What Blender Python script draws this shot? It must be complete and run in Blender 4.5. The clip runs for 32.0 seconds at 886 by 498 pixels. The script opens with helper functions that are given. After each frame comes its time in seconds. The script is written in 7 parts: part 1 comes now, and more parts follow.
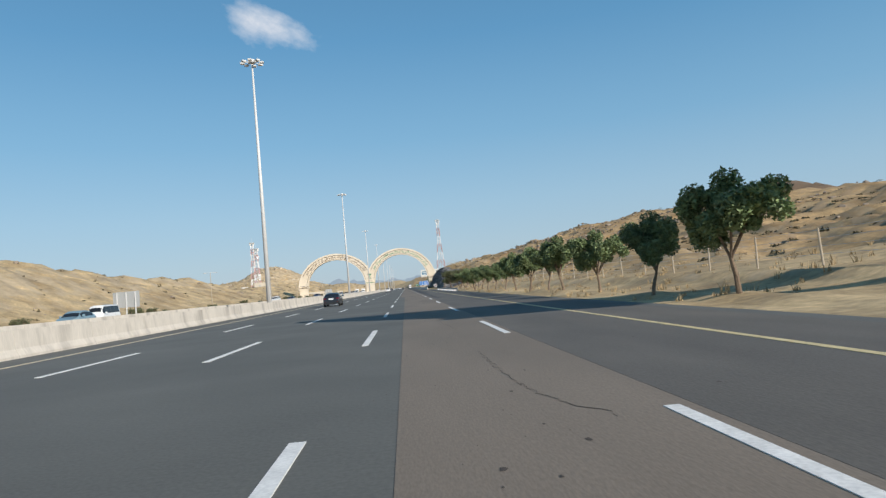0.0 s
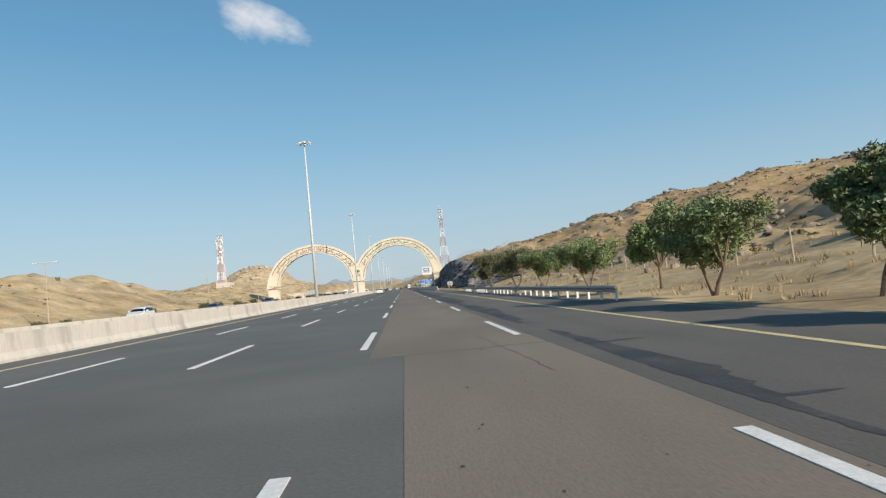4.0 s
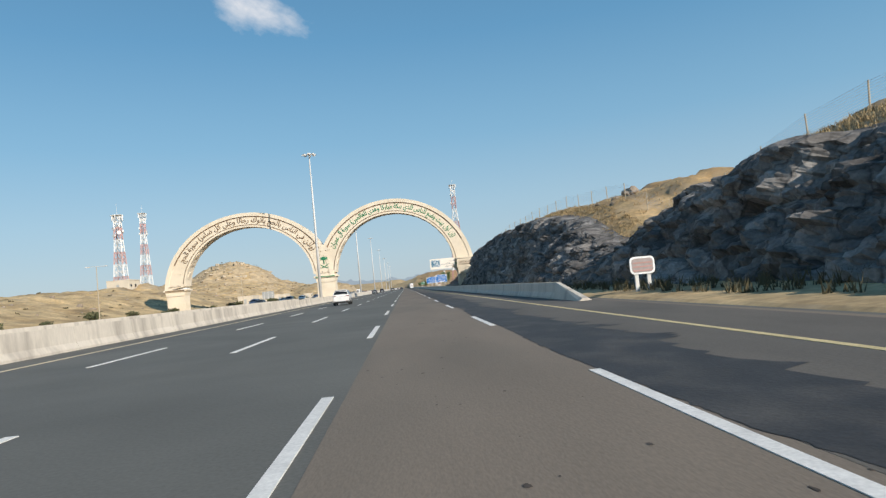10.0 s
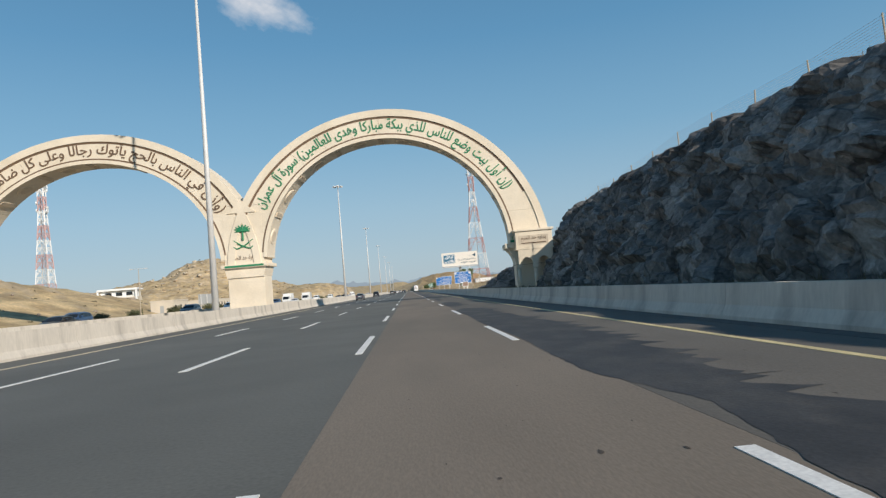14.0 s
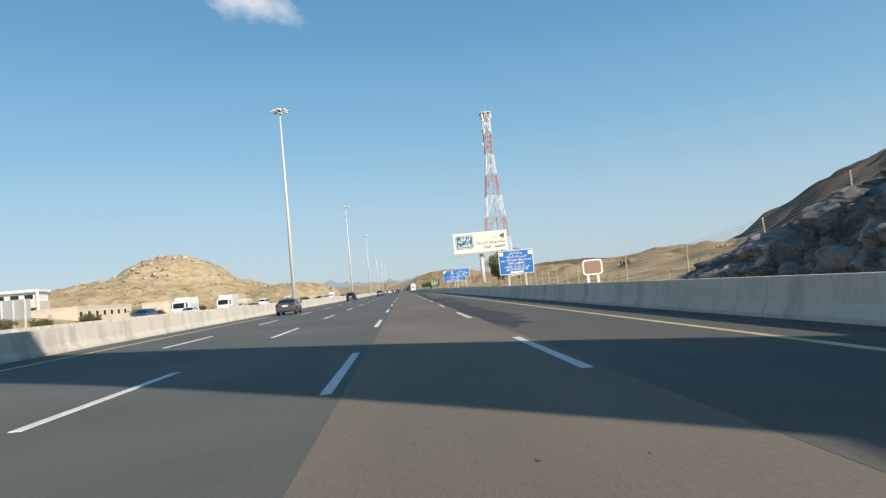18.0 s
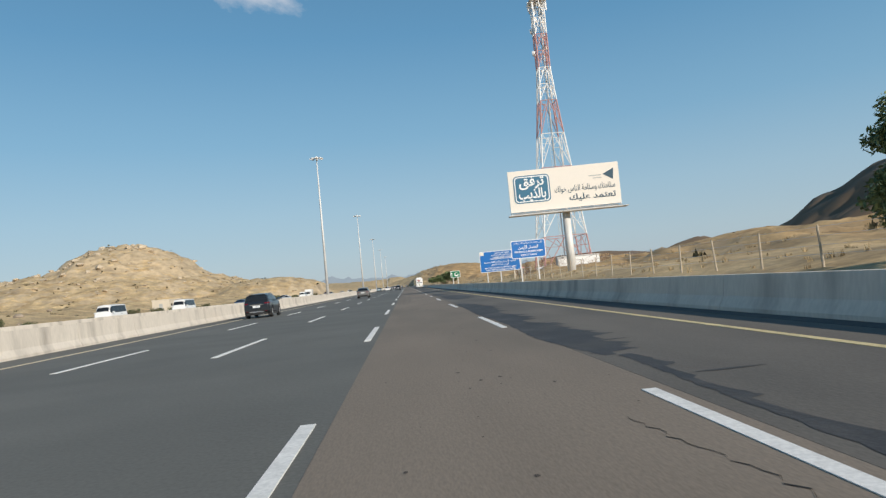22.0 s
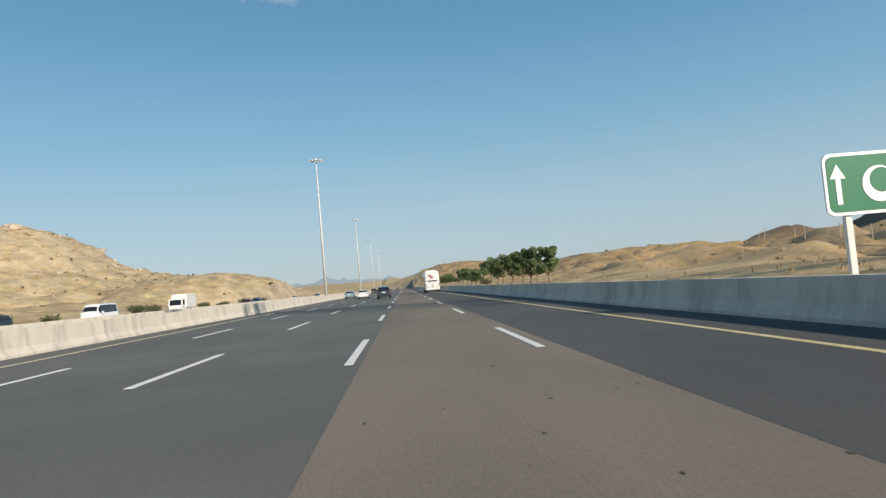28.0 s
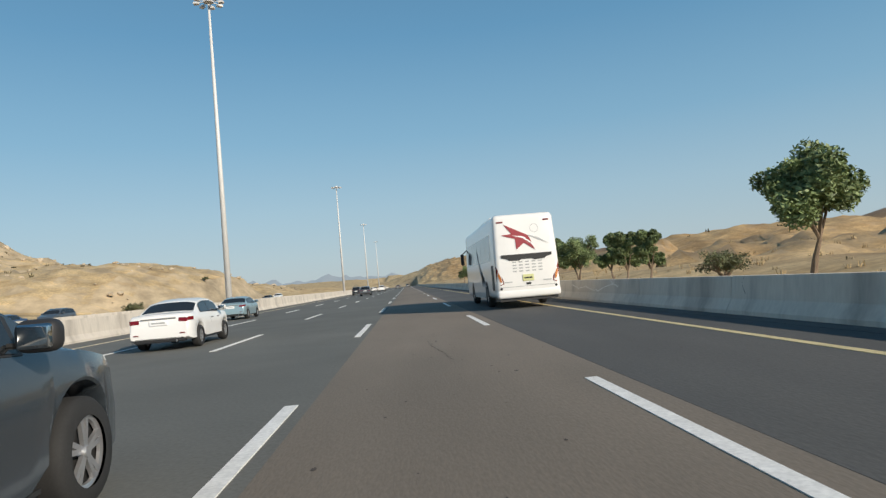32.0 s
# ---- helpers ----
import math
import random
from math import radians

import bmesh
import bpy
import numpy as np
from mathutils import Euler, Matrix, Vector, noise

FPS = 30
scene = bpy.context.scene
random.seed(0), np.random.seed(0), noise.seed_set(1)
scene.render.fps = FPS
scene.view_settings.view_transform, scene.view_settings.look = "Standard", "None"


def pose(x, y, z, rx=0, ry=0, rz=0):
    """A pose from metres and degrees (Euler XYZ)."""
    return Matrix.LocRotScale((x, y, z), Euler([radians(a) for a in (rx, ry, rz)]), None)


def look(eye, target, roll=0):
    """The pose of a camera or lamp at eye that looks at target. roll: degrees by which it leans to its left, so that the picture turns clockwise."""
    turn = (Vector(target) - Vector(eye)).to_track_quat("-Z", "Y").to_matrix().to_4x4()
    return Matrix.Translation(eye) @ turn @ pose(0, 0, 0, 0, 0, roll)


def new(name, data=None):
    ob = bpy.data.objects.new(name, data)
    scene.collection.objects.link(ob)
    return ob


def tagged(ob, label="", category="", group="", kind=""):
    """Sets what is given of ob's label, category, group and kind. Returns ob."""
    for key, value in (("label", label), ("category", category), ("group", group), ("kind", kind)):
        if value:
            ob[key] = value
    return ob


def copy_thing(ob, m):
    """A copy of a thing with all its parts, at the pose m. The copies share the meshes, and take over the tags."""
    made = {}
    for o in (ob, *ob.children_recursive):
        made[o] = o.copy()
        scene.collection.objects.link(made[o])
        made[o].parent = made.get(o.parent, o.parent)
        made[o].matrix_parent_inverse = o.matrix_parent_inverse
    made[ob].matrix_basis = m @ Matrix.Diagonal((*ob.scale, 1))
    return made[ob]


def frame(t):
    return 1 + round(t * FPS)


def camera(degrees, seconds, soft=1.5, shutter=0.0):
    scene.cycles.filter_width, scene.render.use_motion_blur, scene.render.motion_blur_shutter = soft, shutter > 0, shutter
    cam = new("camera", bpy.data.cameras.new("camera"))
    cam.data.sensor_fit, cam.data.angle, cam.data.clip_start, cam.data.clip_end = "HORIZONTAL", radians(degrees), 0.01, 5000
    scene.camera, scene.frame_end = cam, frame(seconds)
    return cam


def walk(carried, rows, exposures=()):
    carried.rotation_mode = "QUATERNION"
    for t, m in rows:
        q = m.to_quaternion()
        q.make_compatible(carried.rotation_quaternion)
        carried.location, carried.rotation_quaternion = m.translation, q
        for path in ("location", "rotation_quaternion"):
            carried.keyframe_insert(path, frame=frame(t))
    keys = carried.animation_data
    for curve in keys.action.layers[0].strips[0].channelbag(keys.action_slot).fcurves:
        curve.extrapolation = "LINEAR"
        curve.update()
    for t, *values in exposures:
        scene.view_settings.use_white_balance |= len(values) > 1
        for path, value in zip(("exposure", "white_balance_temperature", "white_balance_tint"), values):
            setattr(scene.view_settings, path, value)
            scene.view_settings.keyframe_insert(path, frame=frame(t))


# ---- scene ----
cam = camera(68.0, 32.0, soft=1.35)
PATH = [
    (0, (-0.090, -1.190, 1.359), (0.529, 8.776, 1.894), -4.99),
    (0.5, (-0.111, 8.886, 1.348), (0.514, 18.851, 1.896), -4.88),
    (1, (-0.124, 18.989, 1.336), (0.476, 28.956, 1.885), -5.41),
    (1.5, (-0.208, 28.973, 1.342), (0.411, 38.939, 1.880), -4.46),
    (2, (-0.283, 38.977, 1.349), (0.349, 48.944, 1.864), -4.92),
    (2.5, (-0.258, 49.218, 1.346), (0.419, 59.178, 1.924), -4.53),
    (4.5, (-0.115, 90.380, 1.335), (0.524, 100.347, 1.853), -5.55),
    (5, (-0.073, 100.724, 1.332), (0.560, 110.689, 1.879), -5.53),
    (5.5, (-0.111, 110.871, 1.347), (0.527, 120.837, 1.867), -5.43),
    (6, (-0.149, 121.048, 1.361), (0.483, 131.013, 1.905), -5.19),
    (6.5, (-0.149, 131.412, 1.347), (0.466, 141.379, 1.881), -4.85),
    (7, (-0.152, 141.809, 1.332), (0.478, 151.773, 1.887), -5.33),
    (7.5, (-0.110, 152.344, 1.357), (0.534, 162.309, 1.877), -5.41),
    (8, (-0.068, 162.897, 1.382), (0.558, 172.865, 1.870), -5.56),
    (8.5, (-0.071, 173.157, 1.388), (0.548, 183.122, 1.939), -5.08),
    (9, (-0.073, 183.421, 1.394), (0.536, 193.391, 1.885), -4.99),
    (9.5, (-0.071, 193.857, 1.371), (0.583, 203.824, 1.862), -5.33),
    (10, (-0.067, 204.297, 1.349), (0.561, 214.264, 1.874), -5.50),
    (10.5, (-0.054, 214.525, 1.384), (0.570, 224.493, 1.885), -5.34),
    (11, (-0.039, 224.763, 1.419), (0.591, 234.732, 1.903), -5.14),
    (11.5, (-0.016, 235.210, 1.402), (0.629, 245.177, 1.893), -5.22),
    (12, (0.005, 245.683, 1.386), (0.659, 255.648, 1.907), -5.01),
    (12.5, (0.029, 256.426, 1.366), (0.655, 266.391, 1.908), -5.07),
    (13, (0.048, 267.216, 1.347), (0.645, 277.185, 1.848), -4.98),
    (13.5, (0.037, 277.784, 1.346), (0.604, 287.754, 1.886), -4.85),
    (15.5, (-0.022, 320.339, 1.343), (0.626, 330.300, 1.948), -4.97),
    (16, (-0.039, 331.042, 1.342), (0.558, 341.011, 1.859), -5.49),
    (16.5, (-0.100, 341.711, 1.330), (0.476, 351.679, 1.884), -5.34),
    (17, (-0.161, 352.407, 1.318), (0.473, 362.372, 1.874), -4.86),
    (17.5, (-0.106, 363.369, 1.310), (0.561, 373.332, 1.840), -4.87),
    (18, (-0.050, 374.346, 1.302), (0.604, 384.309, 1.862), -5.32),
    (18.5, (-0.058, 385.243, 1.315), (0.614, 395.206, 1.856), -5.00),
    (19, (-0.065, 396.156, 1.328), (0.584, 406.121, 1.856), -5.14),
    (19.5, (-0.052, 407.074, 1.322), (0.584, 417.040, 1.843), -4.83),
    (20, (-0.040, 418.010, 1.316), (0.580, 427.976, 1.861), -5.13),
    (20.5, (-0.031, 429.139, 1.322), (0.567, 439.107, 1.851), -5.22),
    (21, (-0.024, 440.288, 1.329), (0.571, 450.256, 1.858), -5.33),
    (21.5, (-0.053, 451.238, 1.331), (0.551, 461.206, 1.840), -5.24),
    (22, (-0.083, 462.205, 1.334), (0.526, 472.174, 1.836), -5.41),
    (22.5, (-0.105, 473.388, 1.336), (0.506, 483.355, 1.861), -5.40),
    (23, (-0.124, 484.581, 1.338), (0.471, 494.551, 1.848), -5.36),
    (23.5, (-0.132, 495.468, 1.347), (0.462, 505.438, 1.849), -5.30),
    (24, (-0.135, 506.361, 1.357), (0.453, 516.332, 1.857), -5.31),
    (24.5, (-0.175, 517.550, 1.358), (0.445, 527.520, 1.827), -5.02),
    (25, (-0.207, 528.755, 1.360), (0.385, 538.727, 1.830), -5.21),
    (25.5, (-0.231, 539.654, 1.323), (0.374, 549.620, 1.875), -5.14),
    (26, (-0.248, 550.581, 1.286), (0.401, 560.547, 1.798), -4.76),
    (28.5, (-0.026, 606.268, 1.351), (0.617, 616.233, 1.880), -5.04),
    (29, (0.020, 617.477, 1.364), (0.669, 627.443, 1.864), -4.99),
    (30, (0.077, 640.106, 1.335), (0.715, 650.072, 1.846), -4.86),
    (31, (0.165, 662.547, 1.347), (0.825, 672.513, 1.841), -4.75),
    (32, (0.258, 685.216, 1.306), (0.848, 695.186, 1.800), -4.94),
]
walk(cam, [(t, look(eye, target, roll)) for t, eye, target, roll in PATH],
     [(0, -0.05, 6400, 11), (1, 0.06, 6450, 11), (2, 0.05, 7000, 11), (5, 0.012, 6700, 11), (6, 0, 6700, 11), (9, 0.03, 6700, 11), (11, -0.035, 6600, 11), (13, -0.1, 6600, 11), (16, -0.22, 6550, 11), (17, -0.08, 6500, 11), (18, 0.13, 6750, 11), (19, 0.05, 6850, 11), (21, 0, 6700, 11), (22, -0.1, 6700, 11), (23, -0.08, 6700, 11), (24, -0.32, 6750, 11), (25, -0.05, 6900, 11), (26, 0.03, 6900, 11), (29, -0.03, 7000, 11), (30, 0.13, 7200, 11), (31, 0.02, 7000, 11), (32, -0.08, 6900, 11)])

# ---- daylight ----
SUN = Vector((1.38, -1.62, 1.0)).normalized()
world = bpy.data.worlds.new("sky")
scene.world = world
world.use_nodes = True
wn = world.node_tree.nodes
sky = wn.new("ShaderNodeTexSky")
sky.sky_type = "NISHITA"
sky.sun_disc = False
sky.sun_elevation = math.asin(SUN.z)
sky.sun_rotation = math.atan2(SUN.x, SUN.y)
sky.air_density, sky.dust_density, sky.ozone_density = 1.1, 0.25, 1.0
wn["Background"].inputs["Strength"].default_value = 0.14
# haze takes some of the glare out of the air near the horizon, all the way round
wl = world.node_tree.links
wtc, wsep, wr, wm = wn.new("ShaderNodeTexCoord"), wn.new("ShaderNodeSeparateXYZ"), wn.new("ShaderNodeMapRange"), wn.new("ShaderNodeMix")
wl.new(wtc.outputs["Generated"], wsep.inputs[0])
wl.new(wsep.outputs["Z"], wr.inputs[0])
wr.interpolation_type = "SMOOTHSTEP"
wr.inputs[1].default_value, wr.inputs[2].default_value = -0.02, 0.28
wm.data_type, wm.blend_type = "RGBA", "MULTIPLY"
wm.inputs[0].default_value = 1.0
wl.new(sky.outputs[0], wm.inputs[6])
wc = wn.new("ShaderNodeMix")
wc.data_type = "RGBA"
wc.inputs[6].default_value, wc.inputs[7].default_value = (0.43, 0.475, 0.63, 1), (0.70, 0.86, 0.87, 1)
wl.new(wr.outputs[0], wc.inputs[0])
wl.new(wc.outputs[2], wm.inputs[7])
# the hazy air scatters light evenly round the compass and pales towards the horizon
wz = wn.new("ShaderNodeValToRGB")
wz.color_ramp.elements[0].position, wz.color_ramp.elements[0].color = 0.0, (0.460, 0.595, 0.70, 1)
wz.color_ramp.elements[1].position, wz.color_ramp.elements[1].color = 1.0, (0.025, 0.105, 0.23, 1)
for p, c in ((0.05, (0.435, 0.60, 0.72, 1)), (0.12, (0.36, 0.56, 0.72, 1)), (0.22, (0.218, 0.45, 0.67, 1)), (0.36, (0.116, 0.332, 0.575, 1)), (0.62, (0.055, 0.18, 0.35, 1))):
    wz.color_ramp.elements.new(p).color = c
wl.new(wsep.outputs["Z"], wz.inputs[0])
wg, wb = wn.new("ShaderNodeVectorMath"), wn.new("ShaderNodeMix")
wg.operation = "SCALE"
wg.inputs["Scale"].default_value = 1 / 0.14
wl.new(wz.outputs[0], wg.inputs[0])
wb.data_type = "RGBA"
wb.inputs[0].default_value = 0.78
wl.new(wm.outputs[2], wb.inputs[6])
wl.new(wg.outputs[0], wb.inputs[7])
wl.new(wb.outputs[2], wn["Background"].inputs[0])
sun = new("sun", bpy.data.lights.new("sun", "SUN"))
sun.data.energy, sun.data.angle, sun.data.color = 5.0, radians(0.6), (1.0, 0.93, 0.82)
sun.matrix_world = look((0, 0, 0), -SUN)
scene.view_settings.exposure = 0.0

# ---- materials ----
def mat(name, color, rough=0.8, metal=0.0, spread=0.12, scale=6.0, fine=60.0, bump=0.0, second=None, second_scale=0.5,
        second_lo=0.45, second_hi=0.62, per_object=0.0, spec=0.5, stretch=(1, 1, 1)):
    """A procedural surface: base colour, broad stains towards a second colour, fine grain and relief."""
    m = bpy.data.materials.new(name)
    m.use_nodes = True
    nt = m.node_tree
    n, l = nt.nodes, nt.links
    b = n["Principled BSDF"]
    b.inputs["Roughness"].default_value = rough
    b.inputs["Metallic"].default_value = metal
    b.inputs["Specular IOR Level"].default_value = spec
    tc = n.new("ShaderNodeTexCoord")
    mp = n.new("ShaderNodeMapping")
    mp.inputs["Scale"].default_value = stretch
    geo = n.new("ShaderNodeNewGeometry")
    l.new(geo.outputs["Position"], mp.inputs[0])
    def tex(s, detail=4.0):
        t = n.new("ShaderNodeTexNoise")
        t.inputs["Scale"].default_value = s
        t.inputs["Detail"].default_value = detail
        l.new(mp.outputs[0], t.inputs["Vector"])
        return t.outputs["Fac"]
    def ramp(src, lo, hi, a, c):
        r = n.new("ShaderNodeMapRange")
        r.inputs[1].default_value, r.inputs[2].default_value, r.inputs[3].default_value, r.inputs[4].default_value = lo, hi, a, c
        l.new(src, r.inputs[0])
        return r.outputs[0]
    def mix(fac, a, c, kind="MIX"):
        x = n.new("ShaderNodeMix")
        x.data_type, x.blend_type = "RGBA", kind
        for i, v in ((0, fac), (6, a), (7, c)):
            if isinstance(v, (int, float)):
                x.inputs[i].default_value = v
            elif isinstance(v, tuple):
                x.inputs[i].default_value = (*v, 1)
            else:
                l.new(v, x.inputs[i])
        return x.outputs[2]
    out = mix(0.0, color, color)
    if second:
        out = mix(ramp(tex(second_scale, 6.0), second_lo, second_hi, 0.0, 1.0), color, second)
    def scaled(v):
        c = n.new("ShaderNodeCombineColor")
        for i in range(3):
            l.new(v, c.inputs[i])
        return c.outputs[0]
    if spread:
        out = mix(1.0, out, scaled(ramp(tex(scale), 0.3, 0.7, 1 - spread, 1 + spread)), "MULTIPLY")
        out = mix(1.0, out, scaled(ramp(tex(fine, 2.0), 0.3, 0.7, 1 - spread, 1 + spread)), "MULTIPLY")
    if per_object:
        oi = n.new("ShaderNodeObjectInfo")
        out = mix(1.0, out, scaled(ramp(oi.outputs["Random"], 0, 1, 1 - per_object, 1 + per_object)), "MULTIPLY")
    l.new(out, b.inputs["Base Color"])
    if bump:
        bp = n.new("ShaderNodeBump")
        bp.inputs["Strength"].default_value = bump
        bp.inputs["Distance"].default_value = 0.05
        l.new(tex(fine * 0.5, 4.0), bp.inputs["Height"])
        l.new(bp.outputs[0], b.inputs["Normal"])
    return m


ASPHALT = mat("asphalt", (0.122, 0.121, 0.108), 0.88, spread=0.11, scale=0.35, fine=22, bump=0.12, second=(0.142, 0.140, 0.124), second_scale=0.12)
ASPHALT_OLD = mat("worn_asphalt", (0.208, 0.168, 0.130), 0.9, spread=0.10, scale=0.5, fine=55, bump=0.10, second=(0.176, 0.145, 0.113), second_scale=0.2, stretch=(1, 0.25, 1))
PAINT_WHITE = mat("road_paint_white", (0.78, 0.76, 0.72), 0.7, spread=0.10, scale=3, fine=25)
PAINT_CREAM = mat("road_paint_faded", (0.60, 0.50, 0.35), 0.7, spread=0.15, scale=1.5, fine=20)
PAINT_YELLOW = mat("road_paint_yellow", (0.66, 0.53, 0.28), 0.7, spread=0.15, scale=1.5, fine=20)
CONCRETE = mat("concrete", (0.63, 0.57, 0.49), 0.9, spread=0.06, scale=0.6, fine=12, bump=0.05, second=(0.36, 0.32, 0.275), second_scale=1.0, second_lo=0.50, second_hi=0.76, stretch=(1, 1, 0.22))
CREAM = mat("cream_stone_cladding", (0.78, 0.68, 0.54), 0.75, spread=0.05, scale=0.5, fine=8, second=(0.72, 0.62, 0.48), second_scale=0.2)
GALV = mat("galvanised_steel", (0.66, 0.65, 0.63), 0.55, metal=0.08, spread=0.06, scale=1, fine=12)
RED = mat("red_steel_paint", (0.55, 0.10, 0.08), 0.55, spread=0.08)
WHITE = mat("white_paint", (0.80, 0.80, 0.79), 0.5, spread=0.04)
ASPHALT_MID = mat("grey_asphalt", (0.116, 0.105, 0.091), 0.88, spread=0.12, scale=0.6, fine=50, bump=0.10, second=(0.138, 0.122, 0.102), second_scale=0.15, stretch=(1, 0.3, 1))
FRESH = mat("fresh_asphalt", (0.078, 0.075, 0.070), 0.85, spread=0.12, scale=0.5, fine=50, bump=0.10, second=(0.096, 0.090, 0.082), second_scale=0.2, stretch=(1, 0.3, 1))
TAR = mat("tar_stain", (0.040, 0.039, 0.040), 0.75, spread=0.2, scale=1.6, fine=40, bump=0.12, second=(0.080, 0.073, 0.066), second_scale=1.1, second_lo=0.45, second_hi=0.72, stretch=(1.0, 0.6, 1))
SKID = mat("tyre_mark", (0.168, 0.136, 0.106), 0.85, spread=0.15, scale=2, second=(0.18, 0.146, 0.112), second_scale=0.9, second_lo=0.4, second_hi=0.65)
TAR_DARK = mat("crack_shadow", (0.02, 0.018, 0.016), 0.95, spread=0.1)
SCRAPED = mat("scraped_concrete", (0.80, 0.76, 0.70), 0.9, spread=0.1, scale=2, fine=20)
CONCRETE_DARK = mat("shade_toned_concrete", (0.10, 0.095, 0.09), 0.9, spread=0.2, scale=0.8, fine=10)
MEDIAN = mat("pale_gravel", (0.42, 0.37, 0.31), 0.95, spread=0.12, scale=0.4, fine=6, bump=0.3)
ROCK = mat("blasted_rock", (0.190, 0.176, 0.162), 0.9, spread=0.22, scale=0.9, fine=7, bump=0.5, second=(0.120, 0.110, 0.102), second_scale=0.25, second_lo=0.4, second_hi=0.6)
BOULDER = mat("weathered_boulder", (0.27, 0.22, 0.17), 0.9, spread=0.2, scale=0.7, fine=6, bump=0.4, per_object=0.2)
BLUE_SIGN = mat("blue_sign_sheeting", (0.015, 0.16, 0.50), 0.45, spread=0.03)
GREEN_SIGN = mat("green_sign_sheeting", (0.01, 0.17, 0.08), 0.45, spread=0.03)
SIGN_WHITE = mat("white_sign_sheeting", (0.85, 0.85, 0.85), 0.45, spread=0.02)
GREEN = mat("green_inscription", (0.02, 0.22, 0.10), 0.6, spread=0.05)
BROWN = mat("brown_inscription", (0.16, 0.10, 0.06), 0.7, spread=0.05)
TEAL = mat("teal_print", (0.05, 0.17, 0.27), 0.5, spread=0.02)
TEAL_DARK = mat("dark_print", (0.04, 0.09, 0.13), 0.5, spread=0.02)
BOARD = mat("cream_billboard_vinyl", (0.82, 0.76, 0.68), 0.6, spread=0.02)
WOODPOST = mat("pale_fence_post", (0.45, 0.38, 0.29), 0.85, spread=0.12)
BARK = mat("tree_bark", (0.20, 0.145, 0.10), 0.9, spread=0.2, scale=3, fine=20, bump=0.3)
LEAF = mat("tree_leaves", (0.155, 0.205, 0.085), 0.6, spread=0.3, scale=0.9, fine=4, per_object=0.15)
LEAF_DRY = mat("dusty_leaves", (0.115, 0.125, 0.06), 0.7, spread=0.25, scale=0.9, fine=4, per_object=0.15)
STRAW = mat("dry_grass", (0.38, 0.28, 0.15), 0.9, spread=0.25, scale=0.8, fine=5)
PLASTER = mat("pale_plaster", (0.62, 0.55, 0.45), 0.85, spread=0.06, scale=0.4)
GREY_METAL = mat("grey_sign_back", (0.42, 0.43, 0.43), 0.55, metal=0.2, spread=0.05)


